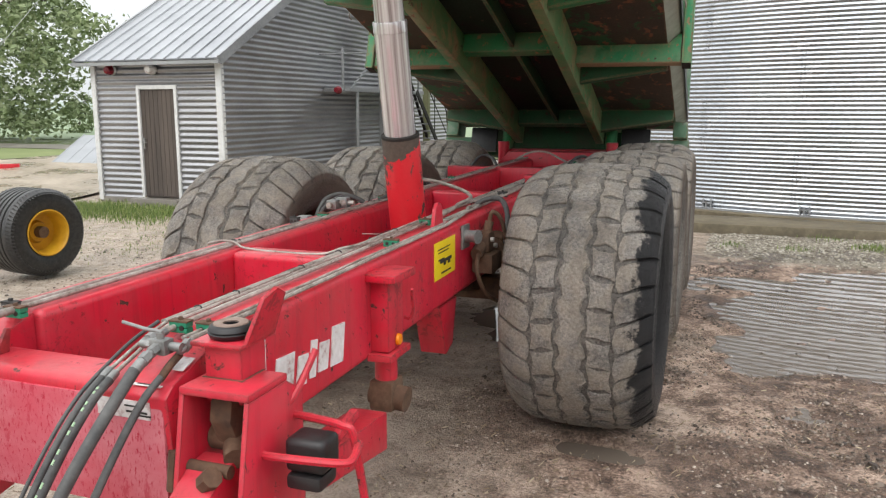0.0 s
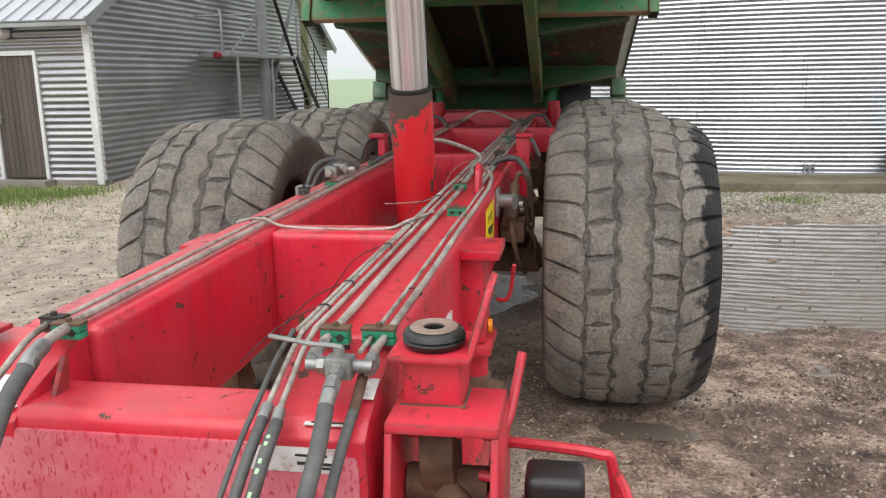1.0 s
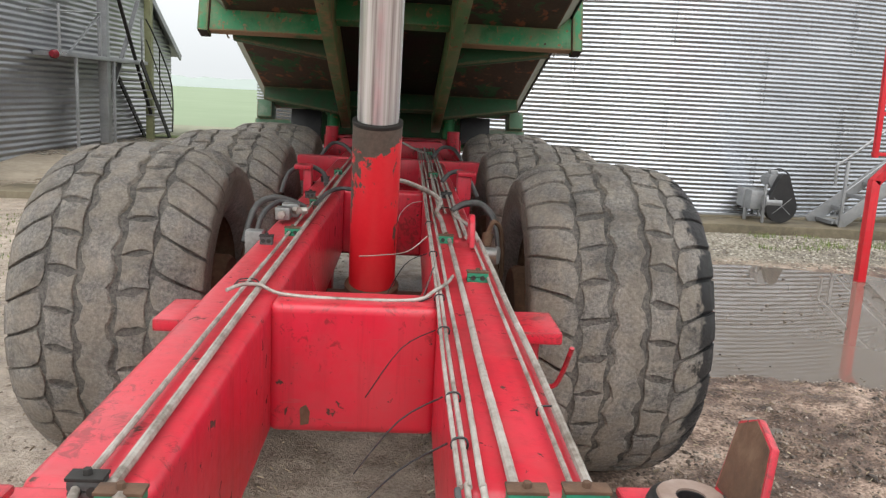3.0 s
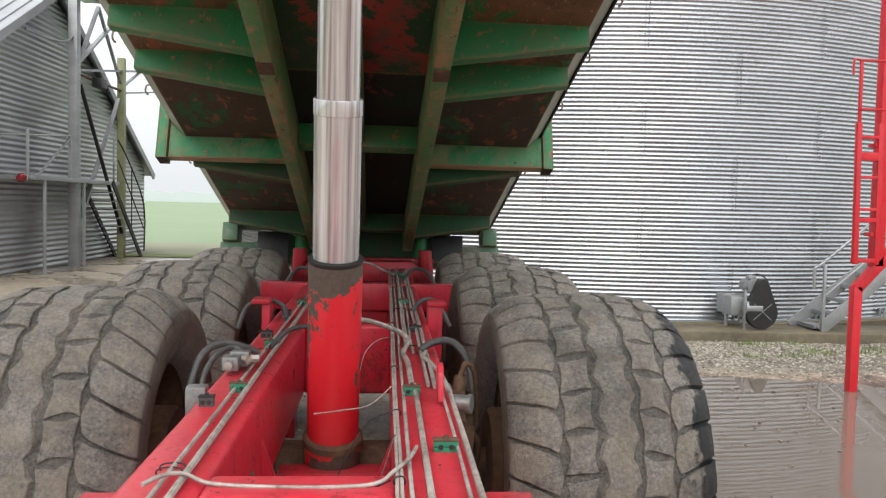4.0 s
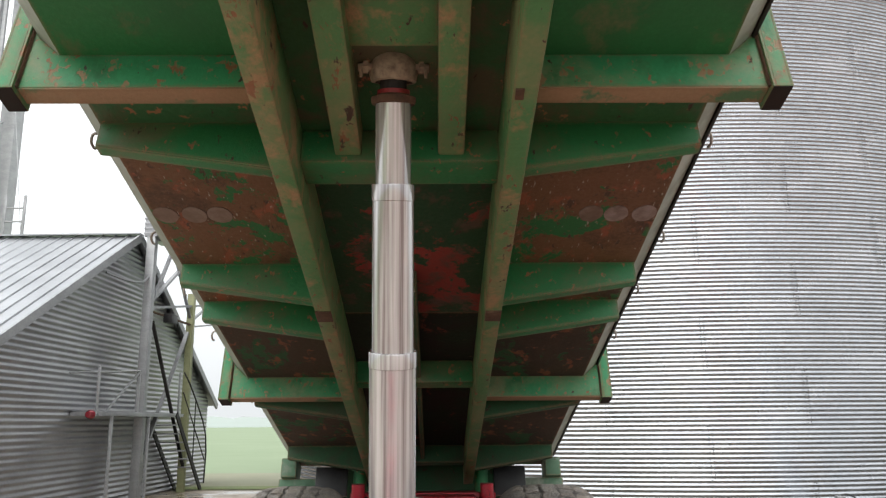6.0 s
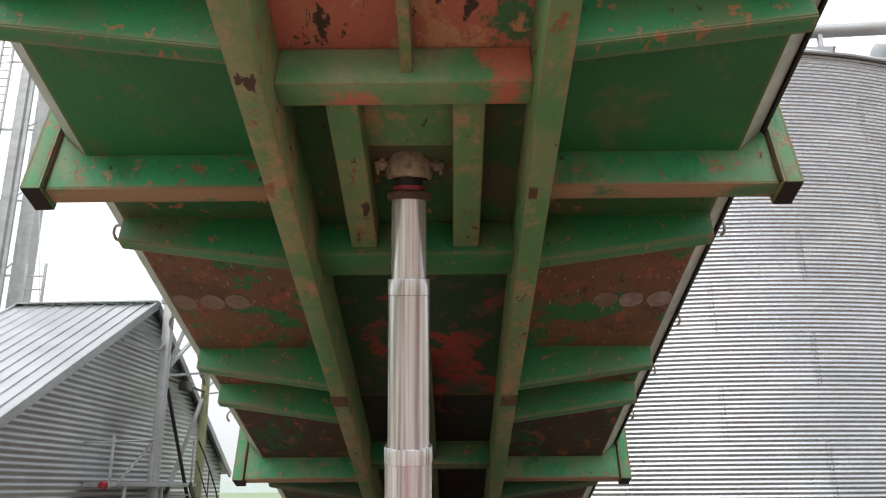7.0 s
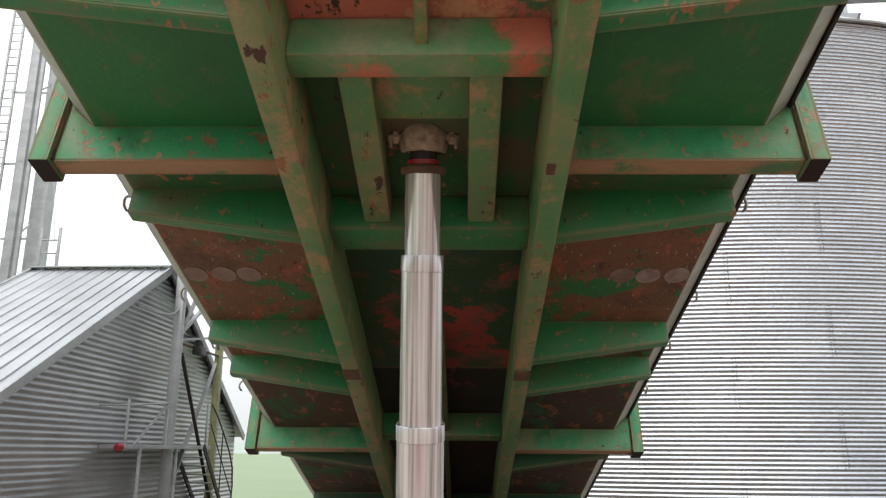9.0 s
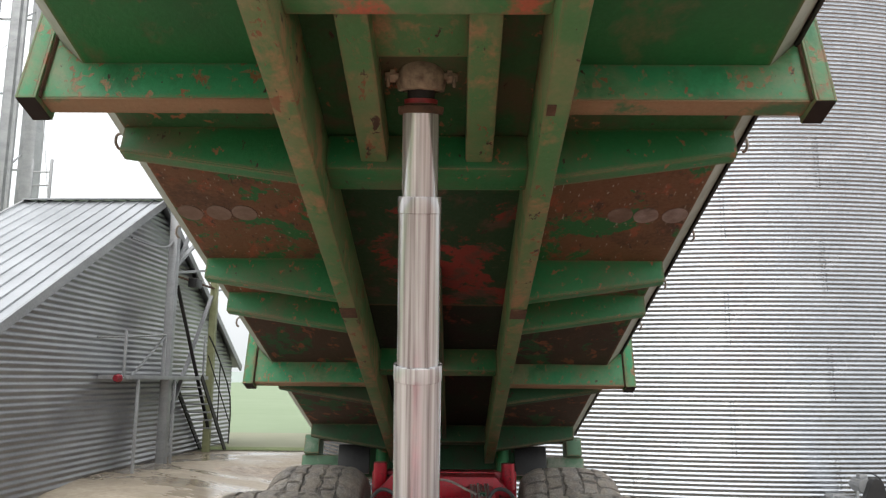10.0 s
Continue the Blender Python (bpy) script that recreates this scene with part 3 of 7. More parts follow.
for x, w in ((GX - 0.05, 0.12), (GX - SHED_W - 0.02, 0.10)):
    bm = bmesh.new()
    box(bm, (x - w / 2, GY0 - 0.035, 0.05), (x + w / 2, GY0 + 0.06, EAVE), 0.006)
    part("corner_trim", bm, M_TRIM, shed, "pale corner trim")
bm = bmesh.new()
box(bm, (DL + 0.05, GY0 + 0.02, 0.14), (DR - 0.05, GY0 + 0.06, DT - 0.06), 0.004)
door = part("door", bm, M_DOOR, shed, "dark brown boarded door, closed", smooth=False)
for k in range(8):
    bm = bmesh.new()
    x = DL + 0.06 + k * (DR - DL - 0.12) / 8
    box(bm, (x + 0.003, GY0 + 0.008, 0.16), (x + (DR - DL - 0.12) / 8 - 0.003, GY0 + 0.0195, DT - 0.08), 0.003)
    part("board", bm, M_DOOR, door, smooth=False)
bm = bmesh.new()
box(bm, (DL + 0.09, GY0 - 0.02, 1.02), (DL + 0.12, GY0 + 0.008, 1.22), 0.004)
rod(bm, (DL + 0.105, GY0 - 0.05, 1.14), (DL + 0.20, GY0 - 0.05, 1.14), 0.009)
rod(bm, (DL + 0.105, GY0 - 0.05, 1.14), (DL + 0.105, GY0, 1.14), 0.009)
part("handle", bm, M_ZINC, door, "steel lever handle")
for lo, hi in (((DL, GY0 - 0.03, 0.12), (DL + 0.06, GY0 + 0.05, DT)), ((DR - 0.06, GY0 - 0.03, 0.12), (DR, GY0 + 0.05, DT)), ((DL + 0.06, GY0 - 0.03, DT - 0.07), (DR - 0.06, GY0 + 0.05, DT))):
    bm = bmesh.new()
    box(bm, lo, hi, 0.005)
    part("door_frame", bm, M_TRIM, shed, "pale door frame")


def roof_slope(y_low, z_low, y_top, z_top):
    x0, x1 = GX - SHED_W - 0.27, GX + 0.14
    d = Vector((0, y_top - y_low, z_top - z_low))
    nrm = Vector((0, -d.z, d.y)).normalized()
    if nrm.z < 0:
        nrm = -nrm
    at = Vector((0, y_low, z_low))
    for k in range(11):
        xa, xb = x0 + (x1 - x0) * k / 11, x0 + (x1 - x0) * (k + 1) / 11
        c = bmesh.new()
        prof = [(xa, 0), (xa + 0.012, 0.03), (xa + 0.03, 0.03), (xa + 0.042, 0.004), (xb, 0.004), (xb, -0.02), (xa, -0.02)]
        lo = [c.verts.new(at + Vector((px, 0, 0)) + nrm * pz) for px, pz in prof]
        hi = [c.verts.new(at + d + Vector((px, 0, 0)) + nrm * pz) for px, pz in prof]
        c.faces.new(lo), c.faces.new(hi[::-1])
        for j in range(len(prof)):
            c.faces.new((lo[j], lo[(j + 1) % len(prof)], hi[(j + 1) % len(prof)], hi[j]))
        part("roof_sheet", c, M_ROOF, shed, "standing seam roof sheet", smooth=False)


slope = (PEAK_Z - EAVE) / (PEAK_Y - GY0)
roof_slope(GY0 - 0.22, EAVE - 0.22 * slope + 0.10, PEAK_Y, PEAK_Z + 0.10)
roof_slope(GY1 + 0.45, EAVE - 0.45 * slope + 0.10, PEAK_Y, PEAK_Z + 0.10)
for y0, z0, y1, z1 in ((GY0 - 0.22, EAVE - 0.22 * slope + 0.06, PEAK_Y, PEAK_Z + 0.06), (GY1 + 0.45, EAVE - 0.45 * slope + 0.06, PEAK_Y, PEAK_Z + 0.06)):
    for x in (GX + 0.13, GX - SHED_W - 0.26):
        bm = bmesh.new()
        bar(bm, (x, y0, z0), (x, y1, z1), 0.05, 0.16)
        part("barge_board", bm, M_STEEL, shed, smooth=False)
bm = bmesh.new()
bar(bm, (GX - SHED_W - 0.27, PEAK_Y, PEAK_Z + 0.13), (GX + 0.14, PEAK_Y, PEAK_Z + 0.13), 0.24, 0.03)
part("ridge_cap", bm, M_ROOF, shed, smooth=False)
bm = bmesh.new()
bar(bm, (GX - SHED_W - 0.28, GY0 - 0.24, EAVE - 0.09), (GX + 0.15, GY0 - 0.24, EAVE - 0.09), 0.07, 0.06)
part("gutter", bm, M_STEEL, shed, smooth=False)


# ---- tipping body, raised ----
def patchy(name, base, layers, rough=0.6, fine_scale=60.0, splash=0.0):
    """Paint that has come off in patches: each layer is (colour, scale, threshold, softness)."""
    m, nt, b = material(name, rough)
    fine = noise_tex(nt, fine_scale, 5.0, 0.7)
    col = blend(nt, maths(nt, "MULTIPLY", fine, 0.7), base, tuple(0.55 * v for v in base))
    relief = fine
    for k, (c, scale, cut, soft) in enumerate(layers):
        n = maths(nt, "ADD", maths(nt, "MULTIPLY", noise_tex(nt, scale, 7.0, 0.62, (1 + 0.13 * k, 1 - 0.1 * k, 1), distort=0.25), 0.86), maths(nt, "MULTIPLY", fine, 0.14))
        mask = ramp(nt, n, [(cut, 0.0), (cut + soft, 1.0)])
        tone = blend(nt, fine, tuple(0.7 * v for v in c), tuple(1.35 * v for v in c))
        col = blend(nt, mask, col, tone)
        relief = maths(nt, "SUBTRACT", relief, maths(nt, "MULTIPLY", mask, 0.6))
    rub = edge_wear(nt, 0.026, noise_tex(nt, 14.0, 6.0, 0.7))
    col = blend(nt, maths(nt, "MULTIPLY", rub, 0.8), col, blend(nt, fine, (0.12, 0.065, 0.035), (0.36, 0.22, 0.12)))
    speck = ramp(nt, noise_tex(nt, 95.0, 2.0, 0.5, (1, 0.25, 1)), [(0.69, 0.0), (0.72, 1.0)])
    col = blend(nt, maths(nt, "MULTIPLY", speck, splash), col, (0.45, 0.42, 0.36))
    nt.links.new(col, b.inputs["Base Color"])
    nt.links.new(maths(nt, "ADD", maths(nt, "MULTIPLY", fine, 0.35), rough - 0.17), b.inputs["Roughness"])
    bump(nt, b, relief, 0.45, 0.006)
    return m


GREEN, GREEN_D, RUSTY, BROWN, PRIMER = (0.026, 0.21, 0.068), (0.022, 0.15, 0.045), (0.34, 0.115, 0.05), (0.36, 0.23, 0.13), (0.55, 0.165, 0.115)
CHIP, HALO = (0.055, 0.030, 0.020), (0.30, 0.13, 0.06)
M_ARM = patchy("arm_green_paint", (0.045, 0.33, 0.135), [((0.20, 0.25, 0.13), 3.2, 0.47, 0.2), ((0.03, 0.17, 0.065), 4.4, 0.53, 0.12), ((0.30, 0.19, 0.10), 19.0, 0.575, 0.04), (HALO, 15.0, 0.605, 0.02), (CHIP, 15.0, 0.64, 0.01)], 0.5)
M_ARM_WORN = patchy("arm_worn_underside", BROWN, [((0.07, 0.17, 0.08), 4.0, 0.56, 0.06), (RUSTY, 12.0, 0.63, 0.03)], 0.7)
M_BEAM = patchy("beam_paint", (0.095, 0.26, 0.095), [((0.25, 0.235, 0.12), 2.6, 0.44, 0.25), ((0.34, 0.22, 0.115), 6.5, 0.52, 0.12), ((0.24, 0.105, 0.05), 13.0, 0.59, 0.03), (CHIP, 13.0, 0.63, 0.01)], 0.55)
M_RIB = patchy("rib_paint", GREEN, [((0.12, 0.12, 0.06), 3.0, 0.48, 0.2), (HALO, 18.0, 0.60, 0.02), (CHIP, 18.0, 0.645, 0.01)], 0.5)
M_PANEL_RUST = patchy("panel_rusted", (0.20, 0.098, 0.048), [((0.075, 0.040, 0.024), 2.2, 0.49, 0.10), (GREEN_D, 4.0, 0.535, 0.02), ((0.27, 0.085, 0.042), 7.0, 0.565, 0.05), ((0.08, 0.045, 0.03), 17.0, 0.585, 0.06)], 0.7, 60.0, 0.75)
M_PANEL_GREEN = patchy("panel_green", (0.026, 0.20, 0.06), [((0.022, 0.115, 0.04), 1.8, 0.46, 0.2), ((0.10, 0.14, 0.06), 5.0, 0.56, 0.10), (RUSTY, 9.0, 0.70, 0.015)], 0.5)
# dark green lowered further, carrying the shade between the beams
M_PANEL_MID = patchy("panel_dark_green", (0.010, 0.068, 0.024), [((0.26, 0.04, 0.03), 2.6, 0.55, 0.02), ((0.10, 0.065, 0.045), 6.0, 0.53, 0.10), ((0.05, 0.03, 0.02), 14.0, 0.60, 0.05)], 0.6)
M_PANEL_PRIMER = patchy("panel_red_primer", PRIMER, [((0.46, 0.22, 0.13), 3.0, 0.52, 0.08), ((0.05, 0.16, 0.07), 2.6, 0.60, 0.03), ((0.52, 0.26, 0.15), 6.0, 0.56, 0.04), (CHIP, 7.5, 0.575, 0.012), (CHIP, 20.0, 0.62, 0.01)], 0.65)
M_X_PRIMER = patchy("crossbeam_paint", (0.085, 0.29, 0.105), [((0.24, 0.27, 0.15), 3.4, 0.45, 0.2), ((0.50, 0.14, 0.085), 2.6, 0.52, 0.06), ((0.16, 0.12, 0.08), 6.0, 0.6, 0.08)], 0.55)
M_PANEL_MIX = patchy("panel_green_worn", (0.032, 0.135, 0.045), [((0.09, 0.085, 0.045), 4.0, 0.47, 0.12), (HALO, 12.0, 0.60, 0.02), (CHIP, 16.0, 0.62, 0.02)], 0.6)
# rear paints: rust and green with the underside's deep shade mixed in
M_PANEL_SHADE = patchy("panel_shade_painted", (0.075, 0.046, 0.029), [((0.042, 0.029, 0.02), 2.4, 0.48, 0.15), ((0.022, 0.085, 0.03), 4.5, 0.545, 0.03), ((0.21, 0.075, 0.036), 8.0, 0.57, 0.04)], 0.85)
M_MID_SHADE = patchy("middle_shade_painted", (0.009, 0.026, 0.010), [((0.018, 0.013, 0.010), 2.6, 0.46, 0.15), ((0.15, 0.035, 0.025), 4.5, 0.62, 0.03)], 0.85)
M_RIB_SHADE = patchy("rib_shade_painted", (0.020, 0.10, 0.038), [((0.055, 0.047, 0.028), 3.0, 0.47, 0.2), (CHIP, 16.0, 0.62, 0.03)], 0.7)
M_CHINE = grained("dusty_edge", [(0.35, (0.20, 0.22, 0.17)), (0.65, (0.40, 0.42, 0.36))], 18.0, 0.6)
M_INSIDE = grained("tube_inside_shade", [(0.35, (0.006, 0.004, 0.003)), (0.65, (0.022, 0.012, 0.009))], 20.0, 0.85)
M_BLOCK = patchy("dusty_green_block", (0.10, 0.20, 0.12), [((0.22, 0.24, 0.19), 4.0, 0.46, 0.15), (CHIP, 14.0, 0.62, 0.03)], 0.7)
M_OVAL_DIM = grained("brown_weld_patch", [(0.32, (0.14, 0.085, 0.062)), (0.5, (0.21, 0.145, 0.115)), (0.66, (0.30, 0.235, 0.20))], 26.0, 0.7)
M_OVAL = grained("grey_weld_patch", [(0.32, (0.15, 0.10, 0.085)), (0.5, (0.32, 0.25, 0.23)), (0.66, (0.50, 0.44, 0.43))], 26.0, 0.7)

body_at = Matrix.Translation((0.010, 4.949, 2.876)) @ Matrix.Rotation(radians(1.97), 4, "Z") @ Matrix.Rotation(radians(-17.28), 4, "X") @ Matrix.Rotation(radians(0.14), 4, "Y") @ Matrix.Diagonal((1.084, 1.158, 1.158, 1)) @ Matrix.Translation((0, 2.24, 0))
body = thing("tipping_body", "raised green steel tipping body with rusty ribbed underside", "tipper body", body_at)
U0, U1, FL, HALF = -3.62, 2.05, 0.13, 1.07


def sbox(bm, s, lo, hi, bevel=0.0):
    xs = sorted((s * lo[0], s * hi[0]))
    return box(bm, (xs[0], lo[1], lo[2]), (xs[1], hi[1], hi[2]), bevel)


for s in (-1, 1):
    bm = bmesh.new()
    sbox(bm, s, (0.352, U0, -0.10), (0.430, 1.75, FL - 0.002), 0.012)
    beam = part("long_beam", bm, M_BEAM, body, "green longitudinal beam with worn brown underside")
    for u, x0, x1, d in ((-1.36, 0.354, 0.428, 0.05),) + (((-2.81, 0.360, 0.386, 0.022),) if s > 0 else ()):
        bm = bmesh.new()
        sbox(bm, s, (x0, u - d, -0.106), (x1, u + d, -0.099), 0.002)
        part("wear_pad", bm, M_RUST, beam, "rusty wear pad")
    bm = bmesh.new()
    prism(bm, [(s * HALF, FL), (s * 1.155, 0.205), (s * 1.16, 0.30), (s * 1.10, 0.30), (s * HALF, FL + 0.03)], U0, U1)
    part("side_chine", bm, M_CHINE, body, "pale dusty lower side edge", smooth=False)
    bm = bmesh.new()
    sbox(bm, s, (1.158, U0, 0.195 if s > 0 else 0.245), (1.170, U1, 0.30), 0.003)
    part("edge_seal", bm, M_BLACK_RUBBER, body, "black sheet edge")
    bm = bmesh.new()
    sbox(bm, s, (1.13, U0, 0.30), (1.17, U1, 1.75), 0.006)
    part("side_wall", bm, M_RIB, body)
    for u in (-2.685, 0.03):
        bm = bmesh.new()
        prism(bm, [(s * 0.427, FL), (s * HALF, FL), (s * 1.155, 0.205), (s * 1.16, 0.30), (s * 1.172, 0.30), (s * 1.172, 0.004), (s * 0.427, 0.004)], u - 0.036, u + 0.036, bevel=0.006)
        arm = part("cross_arm", bm, M_ARM, body, "square green steel cross arm")
        bm = bmesh.new()
        sbox(bm, s, (0.433, u - 0.033, -0.001), (1.170, u + 0.033, 0.006), 0.002)
        part("underside_strip", bm, M_ARM_WORN, arm, "worn brown underside")
        bm = bmesh.new()
        for lo, hi in (((1.172, u - 0.056, -0.012), (1.180, u + 0.054, 1.6)), ((1.228, u - 0.056, -0.012), (1.236, u + 0.054, 1.6)), ((1.180, u - 0.056, -0.012), (1.228, u - 0.048, 1.6)), ((1.180, u + 0.046, -0.012), (1.228, u + 0.054, 1.6))):
            sbox(bm, s, lo, hi, 0.002)
        post = part("side_post", bm, M_ARM, body, "square green side post with black end")
        # flat black plate paints the shade inside the open post end
        bm = bmesh.new()
        sbox(bm, s, (1.1745, u - 0.0535, -0.0145), (1.2335, u + 0.0515, -0.006))
        part("end_shade", bm, M_INSIDE, post, "black plate for the dark inside of the post", smooth=False)
        bm = bmesh.new()
        tube(bm, [(s * 1.172, u - 0.040, 0.0), (s * 1.172, u - 0.040, 0.3)], 0.008, 6, 1)
        part("weld_seam", bm, M_RUST, arm)
    for u in (-3.30, -2.39, -1.41, -1.035, 0.22, 1.47):
        outer, inner = 0.04, -0.055
        bm = bmesh.new()
        prism(bm, [(s * 0.427, FL), (s * (HALF - 0.005), FL), (s * (HALF - 0.005), outer), (s * 0.427, inner)], u - 0.010, u + 0.010, bevel=0.003)
        rib = part("rib", bm, M_RIB_SHADE if u > 0 else M_RIB, body, "tapered green rib")
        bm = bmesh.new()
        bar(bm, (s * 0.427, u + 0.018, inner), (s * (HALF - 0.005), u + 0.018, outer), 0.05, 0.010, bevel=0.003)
        part("flange", bm, M_RIB_SHADE if u > 0 else M_RIB, rib)
    for u in (-3.27, -2.21, -1.52, -1.01, -0.45, 0.60):
        bm = bmesh.new()
        tube(bm, [(s * 1.165, u, 0.235), (s * 1.186, u - 0.006, 0.225), (s * 1.196, u + 0.012, 0.205), (s * 1.192, u + 0.032, 0.195), (s * 1.188, u + 0.040, 0.197)], 0.0055, 7, 4)
        part("tarp_hook", bm, M_PIPE, body, "bent steel tarpaulin hook")
    for k, x in enumerate((0.787, 0.894, 1.014)):
        bm = bmesh.new()
        ring = [(s * x + (0.052 + 0.006 * noise.noise(Vector((math.cos(a), math.sin(a), k + s)))) * math.cos(a), -1.825 + 0.058 * math.sin(a)) for a in [2 * math.pi * j / 20 for j in range(20)]]
        for lo, hi in ((FL - 0.003, FL),):
            vs = [bm.verts.new((px, py, lo)) for px, py in ring]
            ws = [bm.verts.new((px * 1.0 + 0, py, hi)) for px, py in ring]
            bm.faces.new(vs)
            for j in range(20):
                bm.faces.new((vs[j], vs[(j + 1) % 20], ws[(j + 1) % 20], ws[j]))
        part("repair_patch", bm, M_OVAL if s > 0 and k > 0 else M_OVAL_DIM, body, "round grey heat mark")
for x0, x1, ua, ub, mat in ((-HALF, -0.40, U0, -2.685, M_PANEL_GREEN), (0.40, HALF, U0, -2.685, M_PANEL_GREEN), (-HALF, -0.40, -2.685, -2.39, M_PANEL_MIX), (0.40, HALF, -2.685, -2.39, M_PANEL_MIX), (-HALF, -0.40, -2.39, -0.98, M_PANEL_RUST), (0.40, HALF, -2.39, -0.98, M_PANEL_RUST), (-HALF, -0.40, -0.98, U1, M_PANEL_SHADE), (0.40, HALF, -0.98, U1, M_PANEL_SHADE), (-0.40, 0.40, U0, -3.10, M_PANEL_PRIMER), (-0.40, 0.40, -3.10, -2.30, M_PANEL_MIX), (-0.40, 0.40, -2.30, -0.90, M_PANEL_MID), (-0.40, 0.40, -0.90, U1, M_MID_SHADE)):
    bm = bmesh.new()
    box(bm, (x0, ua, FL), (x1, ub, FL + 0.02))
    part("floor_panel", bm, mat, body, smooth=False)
for u, d, mat in ((-3.10, 0.042, M_X_PRIMER), (-2.294, 0.07, M_RIB), (-0.22, 0.05, M_RIB), (1.5, 0.05, M_RIB_SHADE)):
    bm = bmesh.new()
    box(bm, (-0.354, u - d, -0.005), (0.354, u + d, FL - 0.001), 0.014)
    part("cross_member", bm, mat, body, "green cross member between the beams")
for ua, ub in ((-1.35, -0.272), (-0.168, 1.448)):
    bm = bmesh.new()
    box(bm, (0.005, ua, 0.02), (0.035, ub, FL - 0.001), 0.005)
    part("short_channel", bm, M_RIB_SHADE, body, "narrow middle stringer")
for x in (-0.183, 0.181):
    bm = bmesh.new()
    box(bm, (x - 0.047, -3.060, 0.02), (x + 0.047, -2.362, FL - 0.001), 0.009)
    part("short_channel", bm, M_BEAM, body, "short green channel beside the cylinder head")
bm = bmesh.new()
box(bm, (-0.009, U0, 0.03), (0.025, -3.14, FL - 0.001), 0.006)
part("short_channel", bm, M_BEAM, body)
bm = bmesh.new()
box(bm, (-0.137, -2.985, 0.086), (0.135, -2.800, 0.100), 0.004)
plate = part("head_plate", bm, M_BEAM, body, "green cylinder head plate")
for lo, hi in (((-0.136, -2.985, 0.100), (0.134, -2.973, FL - 0.002)), ((-0.136, -2.812, 0.100), (0.134, -2.800, FL - 0.002))):
    bm = bmesh.new()
    box(bm, lo, hi, 0.002)
    part("head_web", bm, M_BEAM, plate)
bm = bmesh.new()
for lo, hi in (((-1.165, U0 - 0.03, FL), (1.165, U0, 1.75)),):
    box(bm, lo, hi, 0.006)
part("front_wall", bm, M_PANEL_GREEN, body, smooth=False)
# tail: corner blocks, hinge posts, lower rear sill, rubber flaps
# sill made deeper, in the shade-darkened paint, to close the bright gap below
bm = bmesh.new()
box(bm, (-0.79, 1.98, -0.17), (0.79, 2.06, FL), 0.01)
part("rear_sill", bm, M_RIB_SHADE, body)
for s in (-1, 1):
    bm = bmesh.new()
    sbox(bm, s, (0.80, 1.85, -0.16), (1.20, 2.05, -0.02), 0.012)
    sbox(bm, s, (1.05, 1.80, -0.02), (1.18, 2.04, FL), 0.012)
    part("corner_block", bm, M_BLOCK, body, "green rear corner block")
    bm = bmesh.new()
    sbox(bm, s, (0.60, 1.66, -0.20), (0.86, 1.70, 0.02), 0.008)
    part("rubber_flap", bm, M_BLACK_RUBBER, body, "black rubber flap splashed with mud")
    bm = bmesh.new()
    rod(bm, (s * 0.50, 1.72, FL), (s * 0.50, 1.72, -0.22), 0.055, 20)
    sbox(bm, s, (0.42, 1.64, 0.02), (0.58, 1.80, 0.06), 0.008)
    part("hinge_post", bm, M_RIB, body, "round green hinge post")

# ---- lifting cylinder ----
FOOT, HEAD = Vector((-0.033, 5.116, 0.80)), Vector((0.011, 4.558, 3.04))
AXIS = (HEAD - FOOT).normalized().to_track_quat("Z", "Y").to_matrix().to_4x4()
lift = thing("lifting_cylinder", "telescopic hydraulic lifting cylinder, red base and chromed stages", "hydraulic cylinder", Matrix.Translation(FOOT) @ AXIS)


def turned(name, z0, profile, mat, label, n=44):
    bm = bmesh.new()
    lathe(bm, profile, n, Matrix.Translation((0, 0, z0 - 0.80)))
    return part(name, bm, mat, lift, label, smooth=True, sharp=35)


def base_paint():
    """Red tube paint, worn to grey-brown metal under the gland and on a scraped spot."""
    m, nt, b = material("red_cylinder_paint", 0.4)
    z = axis_of(nt, "Z")
    wob = maths(nt, "MULTIPLY", maths(nt, "SUBTRACT", noise_tex(nt, 6.0, 6.0, 0.62), 0.5), 2.2)
    edge = ramp(nt, maths(nt, "ADD", maths(nt, "MULTIPLY", maths(nt, "SUBTRACT", z, 0.48), 2.2), wob), [(0.60, 0.0), (0.62, 1.0)])
    low = ramp(nt, maths(nt, "ADD", maths(nt, "MULTIPLY", maths(nt, "SUBTRACT", 0.14, z), 4.0), wob), [(0.28, 0.0), (0.31, 1.0)])
    spot = ramp(nt, noise_tex(nt, 5.5, 7.0, 0.66, (1, 1, 0.55), distort=0.3), [(0.55, 0.0), (0.563, 1.0)])
    fine = noise_tex(nt, 60.0, 5.0, 0.7)
    red = blend(nt, fine, (0.60, 0.01, 0.02), (0.68, 0.03, 0.04))
    bare = blend(nt, fine, (0.025, 0.019, 0.015), (0.14, 0.10, 0.075))
    mask = maths(nt, "MAXIMUM", maths(nt, "MAXIMUM", edge, low), spot)
    nt.links.new(blend(nt, mask, red, bare), b.inputs["Base Color"])
    nt.links.new(maths(nt, "ADD", maths(nt, "MULTIPLY", mask, 0.3), 0.33), b.inputs["Roughness"])
    bump(nt, b, maths(nt, "SUBTRACT", maths(nt, "MULTIPLY", fine, 0.3), mask), 0.3, 0.003)
    return m


